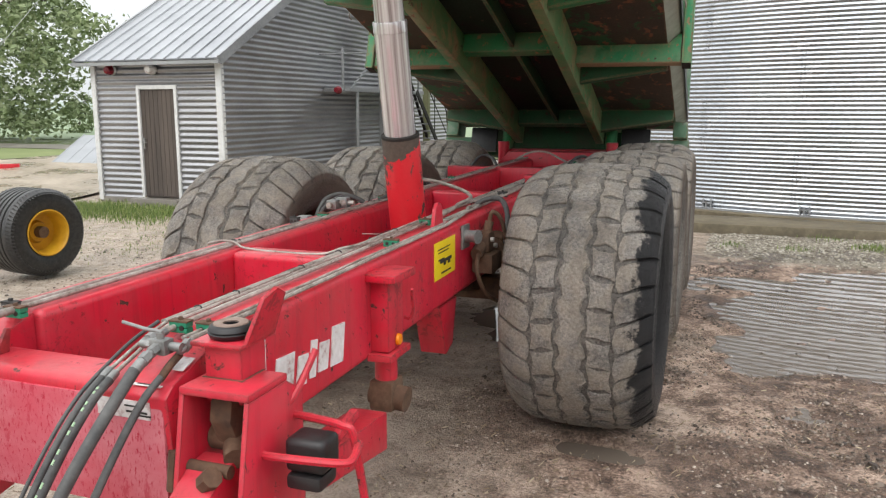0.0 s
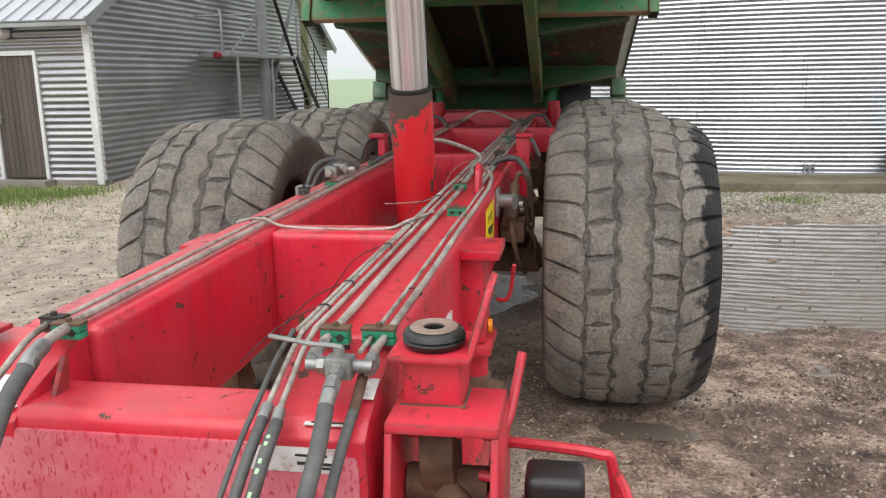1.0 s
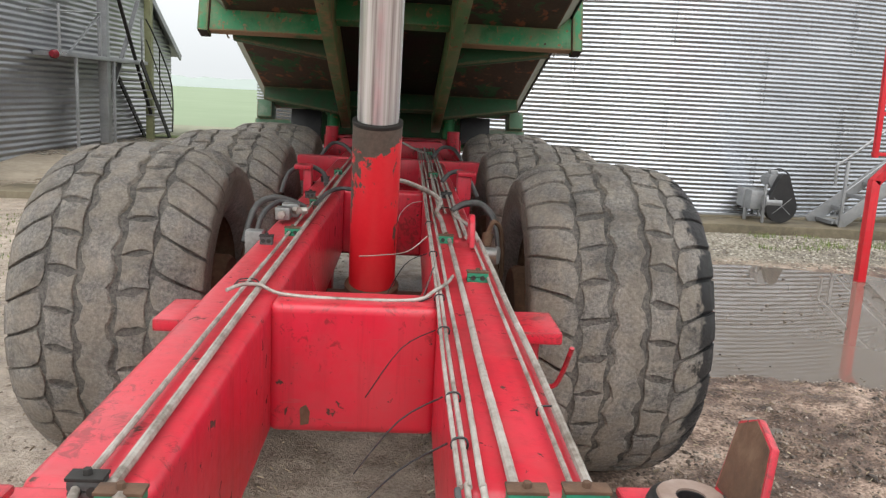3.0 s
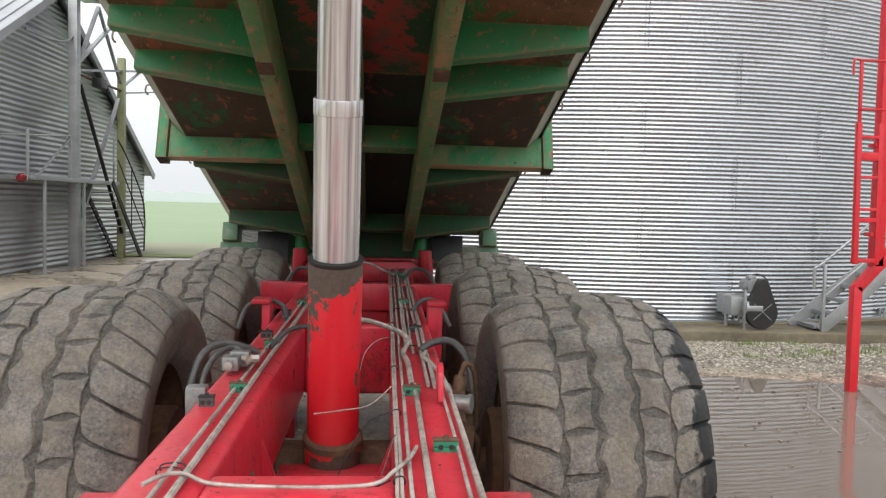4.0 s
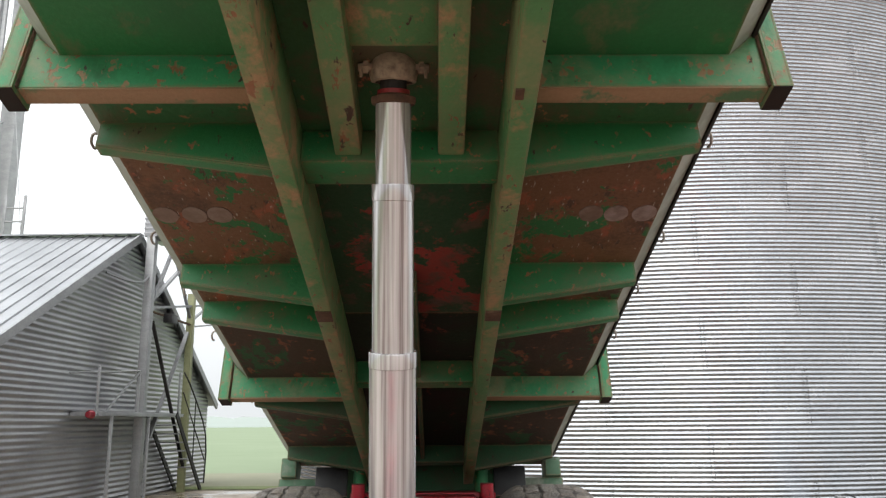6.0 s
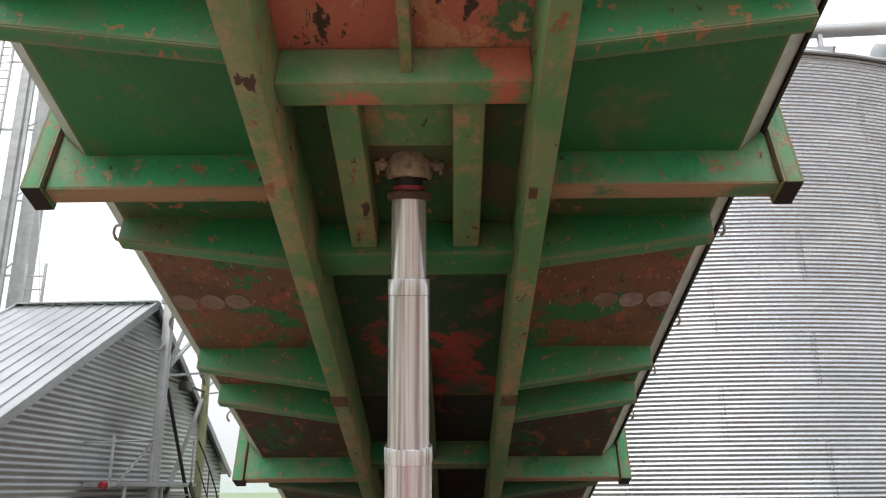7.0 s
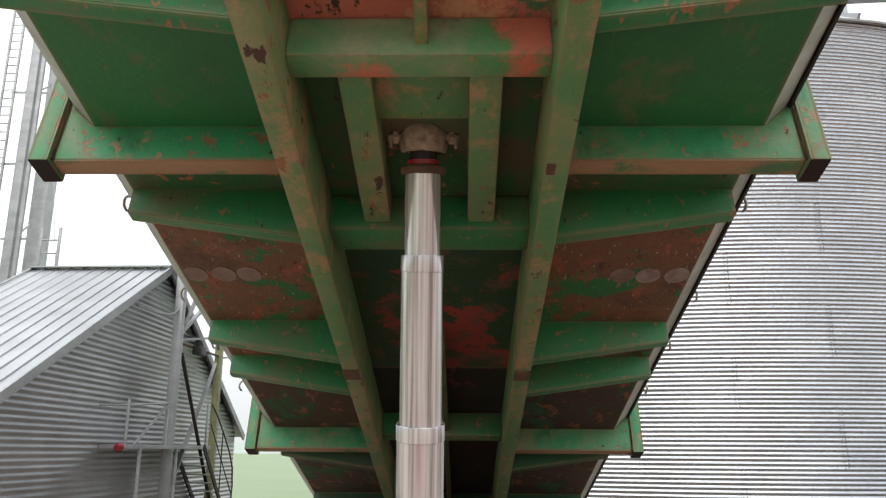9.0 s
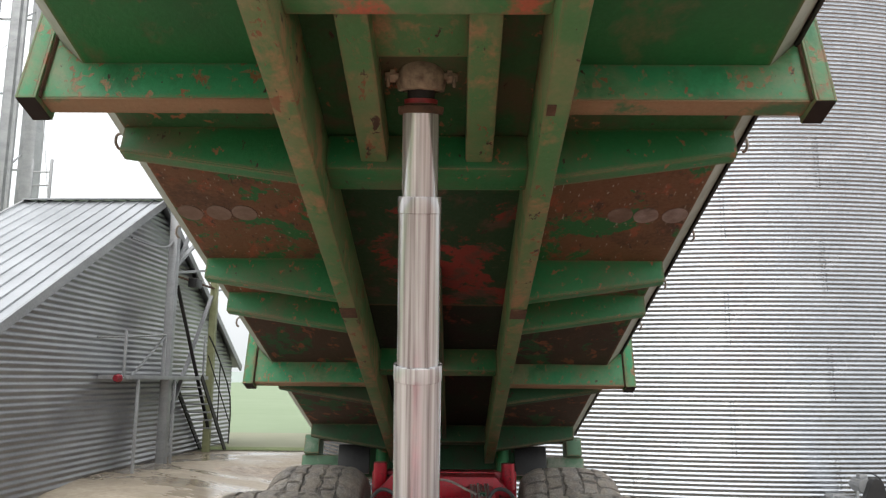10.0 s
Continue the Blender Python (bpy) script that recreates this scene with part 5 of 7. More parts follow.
for pts, r, m in (
    # pipe that crosses the member from rail to rail
    ([on_rail(-0.315, 3.66, 0.03), on_rail(-0.285, 3.70, 0.035), on_rail(-0.245, 3.735, 0.028), on_rail(-0.19, 3.735, 0.006), on_rail(-0.08, 3.73, 0.0), on_rail(0.08, 3.725, 0.0), on_rail(0.19, 3.735, 0.004), on_rail(0.235, 3.78, 0.018), on_rail(0.275, 3.86, 0.022), on_rail(0.295, 3.95, 0.02)], 0.0052, M_PIPE),
    # feed to the cylinder
    ([on_rail(0.305, 4.60, 0.014), on_rail(0.30, 4.95, 0.02), on_rail(0.285, 5.10, 0.03), on_rail(0.31, 5.25, 0.05), on_rail(0.26, 5.25, 0.09), on_rail(0.14, 5.12, 0.15), on_rail(0.06, 5.0, 0.17)], 0.0105, M_PIPE),
    # brake hoses over the rails to the axles
    ([on_rail(0.36, 5.20, 0.02), on_rail(0.42, 5.22, 0.05), on_rail(0.50, 5.22, 0.05), on_rail(0.56, 5.15, -0.02), on_rail(0.58, 5.05, -0.16)], 0.0155, M_HOSE),
    ([on_rail(-0.30, 5.10, 0.02), on_rail(-0.36, 5.08, 0.05), on_rail(-0.44, 5.05, 0.065), on_rail(-0.50, 4.98, 0.03), on_rail(-0.53, 4.90, -0.10)], 0.014, M_HOSE),
    ([on_rail(-0.32, 4.95, 0.03), on_rail(-0.37, 5.02, 0.055), on_rail(-0.42, 4.99, 0.05), on_rail(-0.46, 4.90, 0.0), on_rail(-0.47, 4.82, -0.1)], 0.011, M_HOSE),
    ([on_rail(-0.27, 5.25, 0.02), on_rail(-0.23, 5.42, 0.05), on_rail(-0.16, 5.5, 0.06), on_rail(-0.06, 5.45, 0.05)], 0.010, M_HOSE),
    ([on_rail(-0.30, 5.95, 0.02), on_rail(-0.33, 6.1, 0.06), on_rail(-0.42, 6.15, 0.09), on_rail(-0.52, 6.1, 0.06), on_rail(-0.56, 6.05, -0.05)], 0.013, M_HOSE),
    ([on_rail(0.36, 6.3, 0.02), on_rail(0.42, 6.35, 0.07), on_rail(0.50, 6.3, 0.07), on_rail(0.57, 6.2, -0.05)], 0.013, M_HOSE),
    ([on_rail(-0.28, 7.8, 0.02), on_rail(-0.36, 7.9, 0.08), on_rail(-0.46, 7.9, 0.09), on_rail(-0.55, 7.8, -0.02)], 0.014, M_HOSE),
    ([on_rail(0.35, 7.9, 0.02), on_rail(0.43, 8.0, 0.09), on_rail(0.53, 7.95, 0.08), on_rail(0.6, 7.85, -0.02)], 0.014, M_HOSE),
    ([on_rail(0.428, 4.54, 0.014), on_rail(0.418, 4.75, 0.02), on_rail(0.39, 4.95, 0.02), on_rail(0.365, 5.03, 0.025), on_rail(0.372, 5.12, 0.022), on_rail(0.385, 5.2, 0.016)], 0.0082, M_PIPE),
    ([on_rail(-0.22, 8.2, 0.03), on_rail(-0.1, 8.35, 0.1), on_rail(0.05, 8.4, 0.10), on_rail(0.2, 8.3, 0.05), on_rail(0.28, 8.2, 0.03)], 0.010, M_PIPE),
    # loose wires
    ([on_rail(0.24, 4.05, 0.02), (0.20, 3.98, 1.12), (0.14, 3.90, 1.03), (0.09, 3.86, 0.95)], 0.0022, M_HOSE),
    ([on_rail(0.235, 4.62, 0.01), (0.16, 4.60, 1.16), (0.06, 4.56, 1.15), (-0.02, 4.50, 1.155)], 0.0022, M_PIPE),
    ([on_rail(0.235, 5.6, 0.0), (0.17, 5.55, 1.21), (0.12, 5.45, 1.17), (0.10, 5.35, 1.10)], 0.0020, M_PIPE),
):
    red("hose" if m is M_HOSE else "pipe", lambda bm: tube(bm, pts, r, 9, 5), "", m)


def clamp(x, y, w, green=True, turn=0):
    at = Matrix.Translation(on_rail(x, y, -0.001)) @ Matrix.Rotation(radians(turn), 4, "Z")
    ob = red("pipe_clamp", lambda bm: (box(bm, (-w / 2, -0.014, 0.0), (w / 2, 0.014, 0.013), 0.002), box(bm, (-w / 2, -0.014, 0.0145), (w / 2, 0.014, 0.028), 0.002)), "green plastic pipe clamp" if green else "dark pipe clamp", M_CLAMP if green else M_HOSE, at)
    red("clamp_plate", lambda bm: (box(bm, (-w / 2 - 0.002, -0.015, 0.028), (w / 2 + 0.002, 0.015, 0.033), 0.001), lathe(bm, [(0, 0.041), (0.006, 0.041), (0.007, 0.039), (0.007, 0.033)], 6)), "rusty cover plate with bolt", M_RUST if green else M_DARK, None, ob)
    # dark discs paint the shade inside the pipe bores
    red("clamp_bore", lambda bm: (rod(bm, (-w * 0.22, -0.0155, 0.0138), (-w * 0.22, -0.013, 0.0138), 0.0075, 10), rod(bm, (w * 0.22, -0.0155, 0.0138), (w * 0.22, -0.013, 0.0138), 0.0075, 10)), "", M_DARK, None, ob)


for x, y, w, g in ((-0.222, 2.655, 0.062, True), (-0.280, 2.69, 0.048, False), (0.330, 2.685, 0.056, True), (0.416, 2.69, 0.064, True), (0.374, 3.98, 0.065, True), (0.303, 4.55, 0.055, True), (-0.280, 4.575, 0.055, True), (-0.345, 4.40, 0.045, False), (-0.285, 5.33, 0.05, True), (-0.335, 5.55, 0.05, False), (-0.29, 6.6, 0.05, True), (-0.33, 6.2, 0.05, False), (0.32, 6.7, 0.06, True), (0.36, 5.75, 0.06, False), (0.33, 8.3, 0.06, True)):
    clamp(x, y, w, g)
# distributor block on the left rail
blk = red("distributor_block", lambda bm: (box(bm, (-0.385, 4.80, 1.225), (-0.325, 4.86, 1.275), 0.006), box(bm, (-0.37, 4.88, 1.225), (-0.30, 4.93, 1.28), 0.006)), "grey cast distributor block", M_ZINC)
for fa, fb, fr in (((-0.355, 4.80, 1.25), (-0.355, 4.77, 1.25), 0.016), ((-0.30, 4.905, 1.252), (-0.265, 4.905, 1.252), 0.014), ((-0.31, 4.84, 1.262), (-0.29, 4.82, 1.262), 0.016)):
    red("fitting", lambda bm: rod(bm, fa, fb, fr, 6), "hexagon fitting", M_PIPE, None, blk)
red("grey_lug", lambda bm: box(bm, (-0.47, 4.62, 1.10), (-0.40, 4.68, 1.21), 0.01), "grey steel lug beside the rail", M_ZINC)
# valve at the front end of the right rail
V = Vector((0.380, 2.545, 1.190))
SMALL = Matrix.Translation(V) @ Matrix.Scale(0.74, 4) @ Matrix.Translation(-V)
valve = red("shut_off_valve", lambda bm: (box(bm, V + Vector((-0.032, -0.024, -0.026)), V + Vector((0.034, 0.026, 0.026)), 0.006), rod(bm, V + Vector((-0.085, 0.008, 0)), V + Vector((0.08, 0.008, 0)), 0.016, 12), rod(bm, V + Vector((0, 0, 0.02)), V + Vector((0, 0, 0.046)), 0.014, 12), rod(bm, V + Vector((-0.055, 0.008, 0)), V + Vector((-0.038, 0.008, 0)), 0.021, 6)), "grey steel shut-off valve with lever", M_ZINC, SMALL)
red("valve_lever", lambda bm: tube(bm, [V + Vector((0.01, 0, 0.047)), V + Vector((-0.02, 0.004, 0.05)), V + Vector((-0.06, 0.012, 0.048)), V + Vector((-0.12, 0.022, 0.052)), V + Vector((-0.188, 0.036, 0.056))], 0.0065, 8), "grey lever", M_ZINC, None, valve)
red("elbow", lambda bm: (tube(bm, [V + Vector((-0.07, 0.008, 0)), V + Vector((-0.08, 0.02, 0.004)), V + Vector((-0.0785, 0.06, 0.008)), V + Vector((-0.078, 0.12, 0.010))], 0.0135, 10), rod(bm, V + Vector((-0.08, 0.03, 0.006)), V + Vector((-0.0795, 0.055, 0.01)), 0.019, 6)), "zinc elbow", M_ZINC, None, valve)
red("elbow", lambda bm: (tube(bm, [V + Vector((0.06, 0.008, -0.01)), V + Vector((0.072, 0.02, -0.012)), V + Vector((0.064, 0.06, 0.0)), V + Vector((0.060, 0.12, 0.006))], 0.0135, 10), rod(bm, V + Vector((0.07, 0.03, -0.008)), V + Vector((0.063, 0.062, 0.0)), 0.020, 6)), "zinc elbow", M_ZINC, None, valve)
red("hose_nozzle", lambda bm: (rod(bm, V + Vector((0, -0.02, 0)), V + Vector((0.002, -0.055, -0.008)), 0.019, 6), rod(bm, V + Vector((0.002, -0.055, -0.008)), V + Vector((0.004, -0.07, -0.012)), 0.016, 12), rod(bm, V + Vector((0.004, -0.07, -0.012)), V + Vector((0.006, -0.10, -0.022)), 0.021, 6), rod(bm, V + Vector((0.006, -0.10, -0.022)), V + Vector((0.008, -0.15, -0.045)), 0.0185, 14)), "crimped hose end", M_ZINC, None, valve)
for pts, r, m, label in (
    ([(0.387, 2.470, 1.162), (0.392, 2.40, 1.115), (0.385, 2.33, 1.05), (0.365, 2.25, 0.95), (0.33, 2.17, 0.80), (0.28, 2.08, 0.62)], 0.0145, M_HOSE, "thick grey hydraulic hose"),
    ([(0.415, 2.60, 1.165), (0.417, 2.56, 1.15), (0.416, 2.52, 1.125)], 0.010, M_RUST, "rusty hose end"),
    ([(0.416, 2.525, 1.13), (0.412, 2.46, 1.09), (0.40, 2.38, 1.0), (0.38, 2.28, 0.86), (0.35, 2.18, 0.70)], 0.0098, M_HOSE, "black hydraulic hose"),
    ([(0.273, 2.76, 1.195), (0.275, 2.68, 1.180), (0.281, 2.59, 1.152), (0.287, 2.51, 1.13)], 0.0056, M_PIPE, "thin steel pipe"),
    ([(0.288, 2.515, 1.132), (0.292, 2.485, 1.12)], 0.011, M_ZINC, "crimped hose end"),
    ([(0.249, 2.76, 1.195), (0.252, 2.68, 1.178), (0.258, 2.58, 1.15), (0.262, 2.52, 1.132)], 0.005, M_PIPE, "thin steel pipe"),
    ([(0.262, 2.525, 1.134), (0.264, 2.495, 1.122)], 0.0115, M_ZINC, "crimped hose end"),
    ([(0.264, 2.50, 1.125), (0.262, 2.43, 1.085), (0.25, 2.35, 1.0), (0.225, 2.26, 0.86), (0.19, 2.16, 0.68)], 0.0098, M_HOSE, "black hydraulic hose"),
    ([(0.234, 2.74, 1.197), (0.236, 2.64, 1.175), (0.24, 2.54, 1.14), (0.238, 2.44, 1.09), (0.225, 2.35, 1.0), (0.20, 2.25, 0.85), (0.17, 2.15, 0.66)], 0.0052, M_HOSE, "black brake hose"),
    ([(-0.232, 2.72, 1.205), (-0.222, 2.65, 1.208), (-0.205, 2.585, 1.205)], 0.011, M_PIPE, "steel pipe end"),
    ([(-0.21, 2.60, 1.206), (-0.198, 2.55, 1.20), (-0.192, 2.525, 1.19)], 0.0165, M_ZINC, "crimped hose end"),
    ([(-0.194, 2.545, 1.197), (-0.184, 2.47, 1.165), (-0.178, 2.41, 1.11), (-0.178, 2.35, 1.02), (-0.19, 2.29, 0.88), (-0.21, 2.22, 0.70)], 0.0155, M_HOSE, "thick black hydraulic hose"),
    ([(-0.302, 2.735, 1.20), (-0.288, 2.66, 1.195), (-0.268, 2.57, 1.175), (-0.255, 2.49, 1.15)], 0.007, M_PIPE, "thin steel pipe"),
    ([(-0.258, 2.505, 1.153), (-0.25, 2.455, 1.135)], 0.0105, M_ZINC, "crimped hose end"),
    ([(-0.252, 2.465, 1.14), (-0.242, 2.41, 1.105), (-0.238, 2.35, 1.03), (-0.245, 2.29, 0.90), (-0.26, 2.22, 0.72)], 0.0115, M_HOSE, "black brake hose"),
):
    fwd = Matrix.Translation((0, -0.03, 0)) if pts[0][0] > 0 else Matrix.Translation((0.010, -0.055, 0))
    red("hose" if m is M_HOSE else "hose_fitting", lambda bm: tube(bm, pts, r, 10, 6), label, m, fwd)
red("printed_hose", lambda bm: tube(bm, [(0.292, 2.46, 1.122), (0.292, 2.40, 1.09), (0.283, 2.32, 1.01), (0.262, 2.23, 0.88), (0.23, 2.13, 0.70)], 0.0115, 10, 6), "black hose printed in green", M_HOSE)
M_PRINT = grained("green_print", [(0.35, (0.26, 0.42, 0.24)), (0.65, (0.40, 0.55, 0.36))], 80.0, 0.6)
hose_line = smooth_line([(0.292, 2.46, 1.122), (0.292, 2.40, 1.09), (0.283, 2.32, 1.01), (0.262, 2.23, 0.88), (0.23, 2.13, 0.70)], 24)
for k in range(10, 92, 4):
    if k % 12 != 10:
        p, q = hose_line[k], hose_line[k + 2]
        off = Vector((0.0, -0.0075, 0.0085))
        red("print_bar", lambda bm: bar(bm, p + off, q + off, 0.006, 0.003), "", M_PRINT)
red("weld_gusset", lambda bm: prism(bm, [(2.555, 1.100), (2.598, 1.168), (2.612, 1.165), (2.600, 1.100)], 0.196, 0.208, Matrix.Rotation(radians(90), 4, "Z"), 0.003), "rust-eaten gusset at the rail nose", M_CYL_RED)
red("paper_scrap", lambda bm: prism(bm, [(-0.118, 0.868), (-0.096, 0.872), (-0.093, 0.905), (-0.104, 0.925), (-0.120, 0.915)], 3.6625, 3.666), "brown scrap stuck to the cross member", M_RUST)
# ties round the bundles, with loose tails
for k, (x, y, w) in enumerate(((0.247, 2.86, 0.04), (0.247, 3.05, 0.04), (0.247, 3.45, 0.04), (0.247, 3.74, 0.04), (0.247, 4.3, 0.04), (0.247, 4.9, 0.04), (0.247, 5.9, 0.04), (0.417, 3.0, 0.06), (-0.295, 3.80, 0.09), (-0.295, 3.83, 0.09), (0.33, 5.3, 0.10), (-0.3, 5.2, 0.07), (0.3, 6.4, 0.12))):
    red("cable_tie", lambda bm: tube(bm, [on_rail(x - w * 0.30, y, 0.001), on_rail(x - w * 0.34, y, 0.009), on_rail(x - w * 0.2, y + 0.004, 0.0165), on_rail(x + w * 0.2, y + 0.006, 0.0168), on_rail(x + w * 0.34, y + 0.003, 0.009), on_rail(x + w * 0.30, y, 0.001)], 0.0022, 6, 3), "", M_BLACK_RUBBER)
    if k < 5:
        red("tie_tail", lambda bm: tube(bm, [on_rail(x - w / 2, y, 0.01), (x - 0.10, y - 0.02, top(y) - 0.03), (x - 0.18, y - 0.05, top(y) - 0.10 - 0.02 * k)], 0.0016, 5, 4), "", M_BLACK_RUBBER)

# rusty brake valve, bracket and hose ends behind the socket
brk = red("brake_valve", lambda bm: (box(bm, (0.455, 4.90, 1.02), (0.53, 5.02, 1.13), 0.02), rod(bm, (0.49, 4.88, 1.06), (0.49, 4.80, 1.03), 0.032, 12), rod(bm, (0.50, 4.96, 1.12), (0.51, 4.97, 1.18), 0.024, 10), box(bm, (0.445, 4.86, 0.92), (0.56, 5.06, 1.02), 0.014)), "rusty brake valve caked with mud", M_RUST)
red("valve_bolt", lambda bm: (rod(bm, (0.53, 4.93, 1.09), (0.548, 4.93, 1.09), 0.013, 6), rod(bm, (0.53, 4.99, 1.05), (0.548, 4.99, 1.05), 0.013, 6)), "", M_PIPE, None, brk)
for pts in ([(0.50, 4.80, 1.03), (0.52, 4.72, 0.96), (0.54, 4.80, 0.84), (0.56, 4.95, 0.76)], [(0.51, 4.97, 1.18), (0.53, 4.96, 1.23), (0.57, 5.0, 1.18), (0.59, 5.06, 1.0), (0.57, 5.10, 0.85)], [(0.54, 5.04, 0.97), (0.60, 5.06, 0.90), (0.60, 5.12, 0.78)]):
    red("hose", lambda bm: tube(bm, pts, 0.011, 8, 5), "muddy rubber brake hose", M_RUST)
for y in (5.6, 6.35, 7.2, 8.0):
    for s in (-1, 1):
        red("gusset", lambda bm: prism(bm, [(s * 0.43, 0.86), (s * 0.43, 1.14), (s * 0.56, 0.88)], y, y + 0.014), "muddy gusset plate", M_RUST)
# ---- running gear ----
AXLES = ((5.23, 0.0), (6.87, 0.012), (8.51, 0.024))
WR, AXLE_Z = 0.705, 0.772
for y, sink in AXLES:
    z = AXLE_Z - sink
    axle = red("axle", lambda bm: (box(bm, (-0.62, y - 0.065, z - 0.065), (0.62, y + 0.065, z + 0.065), 0.015), rod(bm, (-0.75, y, z), (0.75, y, z), 0.05, 16)), "square muddy axle beam", M_RUST)
    for s in (-1, 1):
        red("spring", lambda bm: (bar(bm, (s * 0.345, y - 0.50, z + 0.10), (s * 0.345, y, z + 0.02), 0.10, 0.03), bar(bm, (s * 0.345, y, z + 0.02), (s * 0.345, y + 0.50, z + 0.10), 0.10, 0.03), bar(bm, (s * 0.345, y - 0.38, z + 0.065), (s * 0.345, y, z - 0.01), 0.10, 0.03), bar(bm, (s * 0.345, y, z - 0.01), (s * 0.345, y + 0.38, z + 0.065), 0.10, 0.03)), "muddy leaf spring", M_RUST)
        red("hanger", lambda bm: prism(bm, [(y - 0.78, 0.83), (y - 0.52, 0.83), (y - 0.58, 0.60), (y - 0.68, 0.57)], -s * 0.345 - 0.06 - 0.01, -s * 0.345 + 0.06 + 0.01, Matrix.Rotation(radians(90), 4, "Z"), 0.008), "red spring hanger")
        red("brake_drum", lambda bm: lathe(bm, [(0, -0.01), (0.20, 0.0), (0.215, 0.02), (0.215, 0.14), (0.19, 0.16), (0.0, 0.16)], 32, Matrix.Translation((s * 0.66, y, z)) @ Matrix.Rotation(radians(90 * s), 4, "Y")), "rusty brake drum", M_RUST)
        red("brake_chamber", lambda bm: (rod(bm, (s * 0.50, y - 0.20, z + 0.22), (s * 0.50, y - 0.06, z + 0.26), 0.075, 18), rod(bm, (s * 0.50, y - 0.13, z + 0.235), (s * 0.50, y - 0.11, z + 0.245), 0.085, 18), bar(bm, (s * 0.53, y - 0.04, z + 0.25), (s * 0.56, y + 0.06, z + 0.05), 0.03, 0.05)), "muddy brake chamber", M_RUST)


def tread_radius(x):
    a = abs(x)
    if a < 0.20:
        return WR - 0.010 * (a / 0.20) ** 2
    t = min(1.0, (a - 0.20) / 0.17)
    return WR - 0.010 - 0.088 * t ** 2.0


def raised(c, xs, lo, hi, base, rows=4, depth=0.015, worn=0.006):
    """A block of tread between the circumferential lines lo(x) and hi(x), with sloping, worn edges."""
    n = len(xs)
    rng = random.random
    up = []
    drop = 0.0035 * rng()
    for i, x in enumerate(xs):
        row = []
        for j in range(rows):
            v = j / (rows - 1)
            s = lo(x) + (hi(x) - lo(x)) * v
            edge = i in (0, n - 1) or j in (0, rows - 1)
            r = tread_radius(x) - drop - (worn * (0.45 + 0.5 * rng()) if edge else 0.0)
            a = base + s / WR
            row.append(c.verts.new((x, r * math.cos(a), r * math.sin(a))))
        up.append(row)
    for i in range(n - 1):
        for j in range(rows - 1):
            c.faces.new((up[i][j], up[i + 1][j], up[i + 1][j + 1], up[i][j + 1]))
    ring = [(i, 0) for i in range(n)] + [(n - 1, j) for j in range(1, rows)] + [(i, rows - 1) for i in range(n - 2, -1, -1)] + [(0, j) for j in range(rows - 2, 0, -1)]
    mid = sum((up[i][j].co for i, j in ring), Vector()) / len(ring)
    foot = []
    for i, j in ring:
        p = up[i][j].co.copy()
        q = p + (p - mid) * 0.045
        rad = math.hypot(q.y, q.z)
        k = (tread_radius(q.x) - depth - 0.004) / rad
        foot.append(c.verts.new((q.x, q.y * k, q.z * k)))
    m = len(ring)
    for k in range(m):
        a, b = ring[k], ring[(k + 1) % m]
        c.faces.new((up[a[0]][a[1]], foot[k], foot[(k + 1) % m], up[b[0]][b[1]]))


def hourglass(c, n0, mid, s):
    """Draw a block's flanks in at its waist (middle row), or bulge its inner flank (shoulder row)."""
    k1, k2 = random.uniform(0.15, 0.30), random.uniform(-0.004, 0.004)
    for i, v in enumerate(c.verts):
        if i < n0:
            continue
        a = (math.atan2(v.co.z, v.co.y) - mid + math.pi) % (2 * math.pi) - math.pi
        t = min(1.0, abs(a) * WR / 0.062)
        if s:
            v.co.x = s * (0.132 + k2 + (abs(v.co.x) - 0.132) * (1.05 - k1 * (1 - t * t)))
        else:
            near = max(0.0, 1 - (abs(v.co.x) - 0.207) / 0.06)
            v.co.x += (-1 if v.co.x > 0 else 1) * near * (0.016 * (1 - t * t) - 0.004)


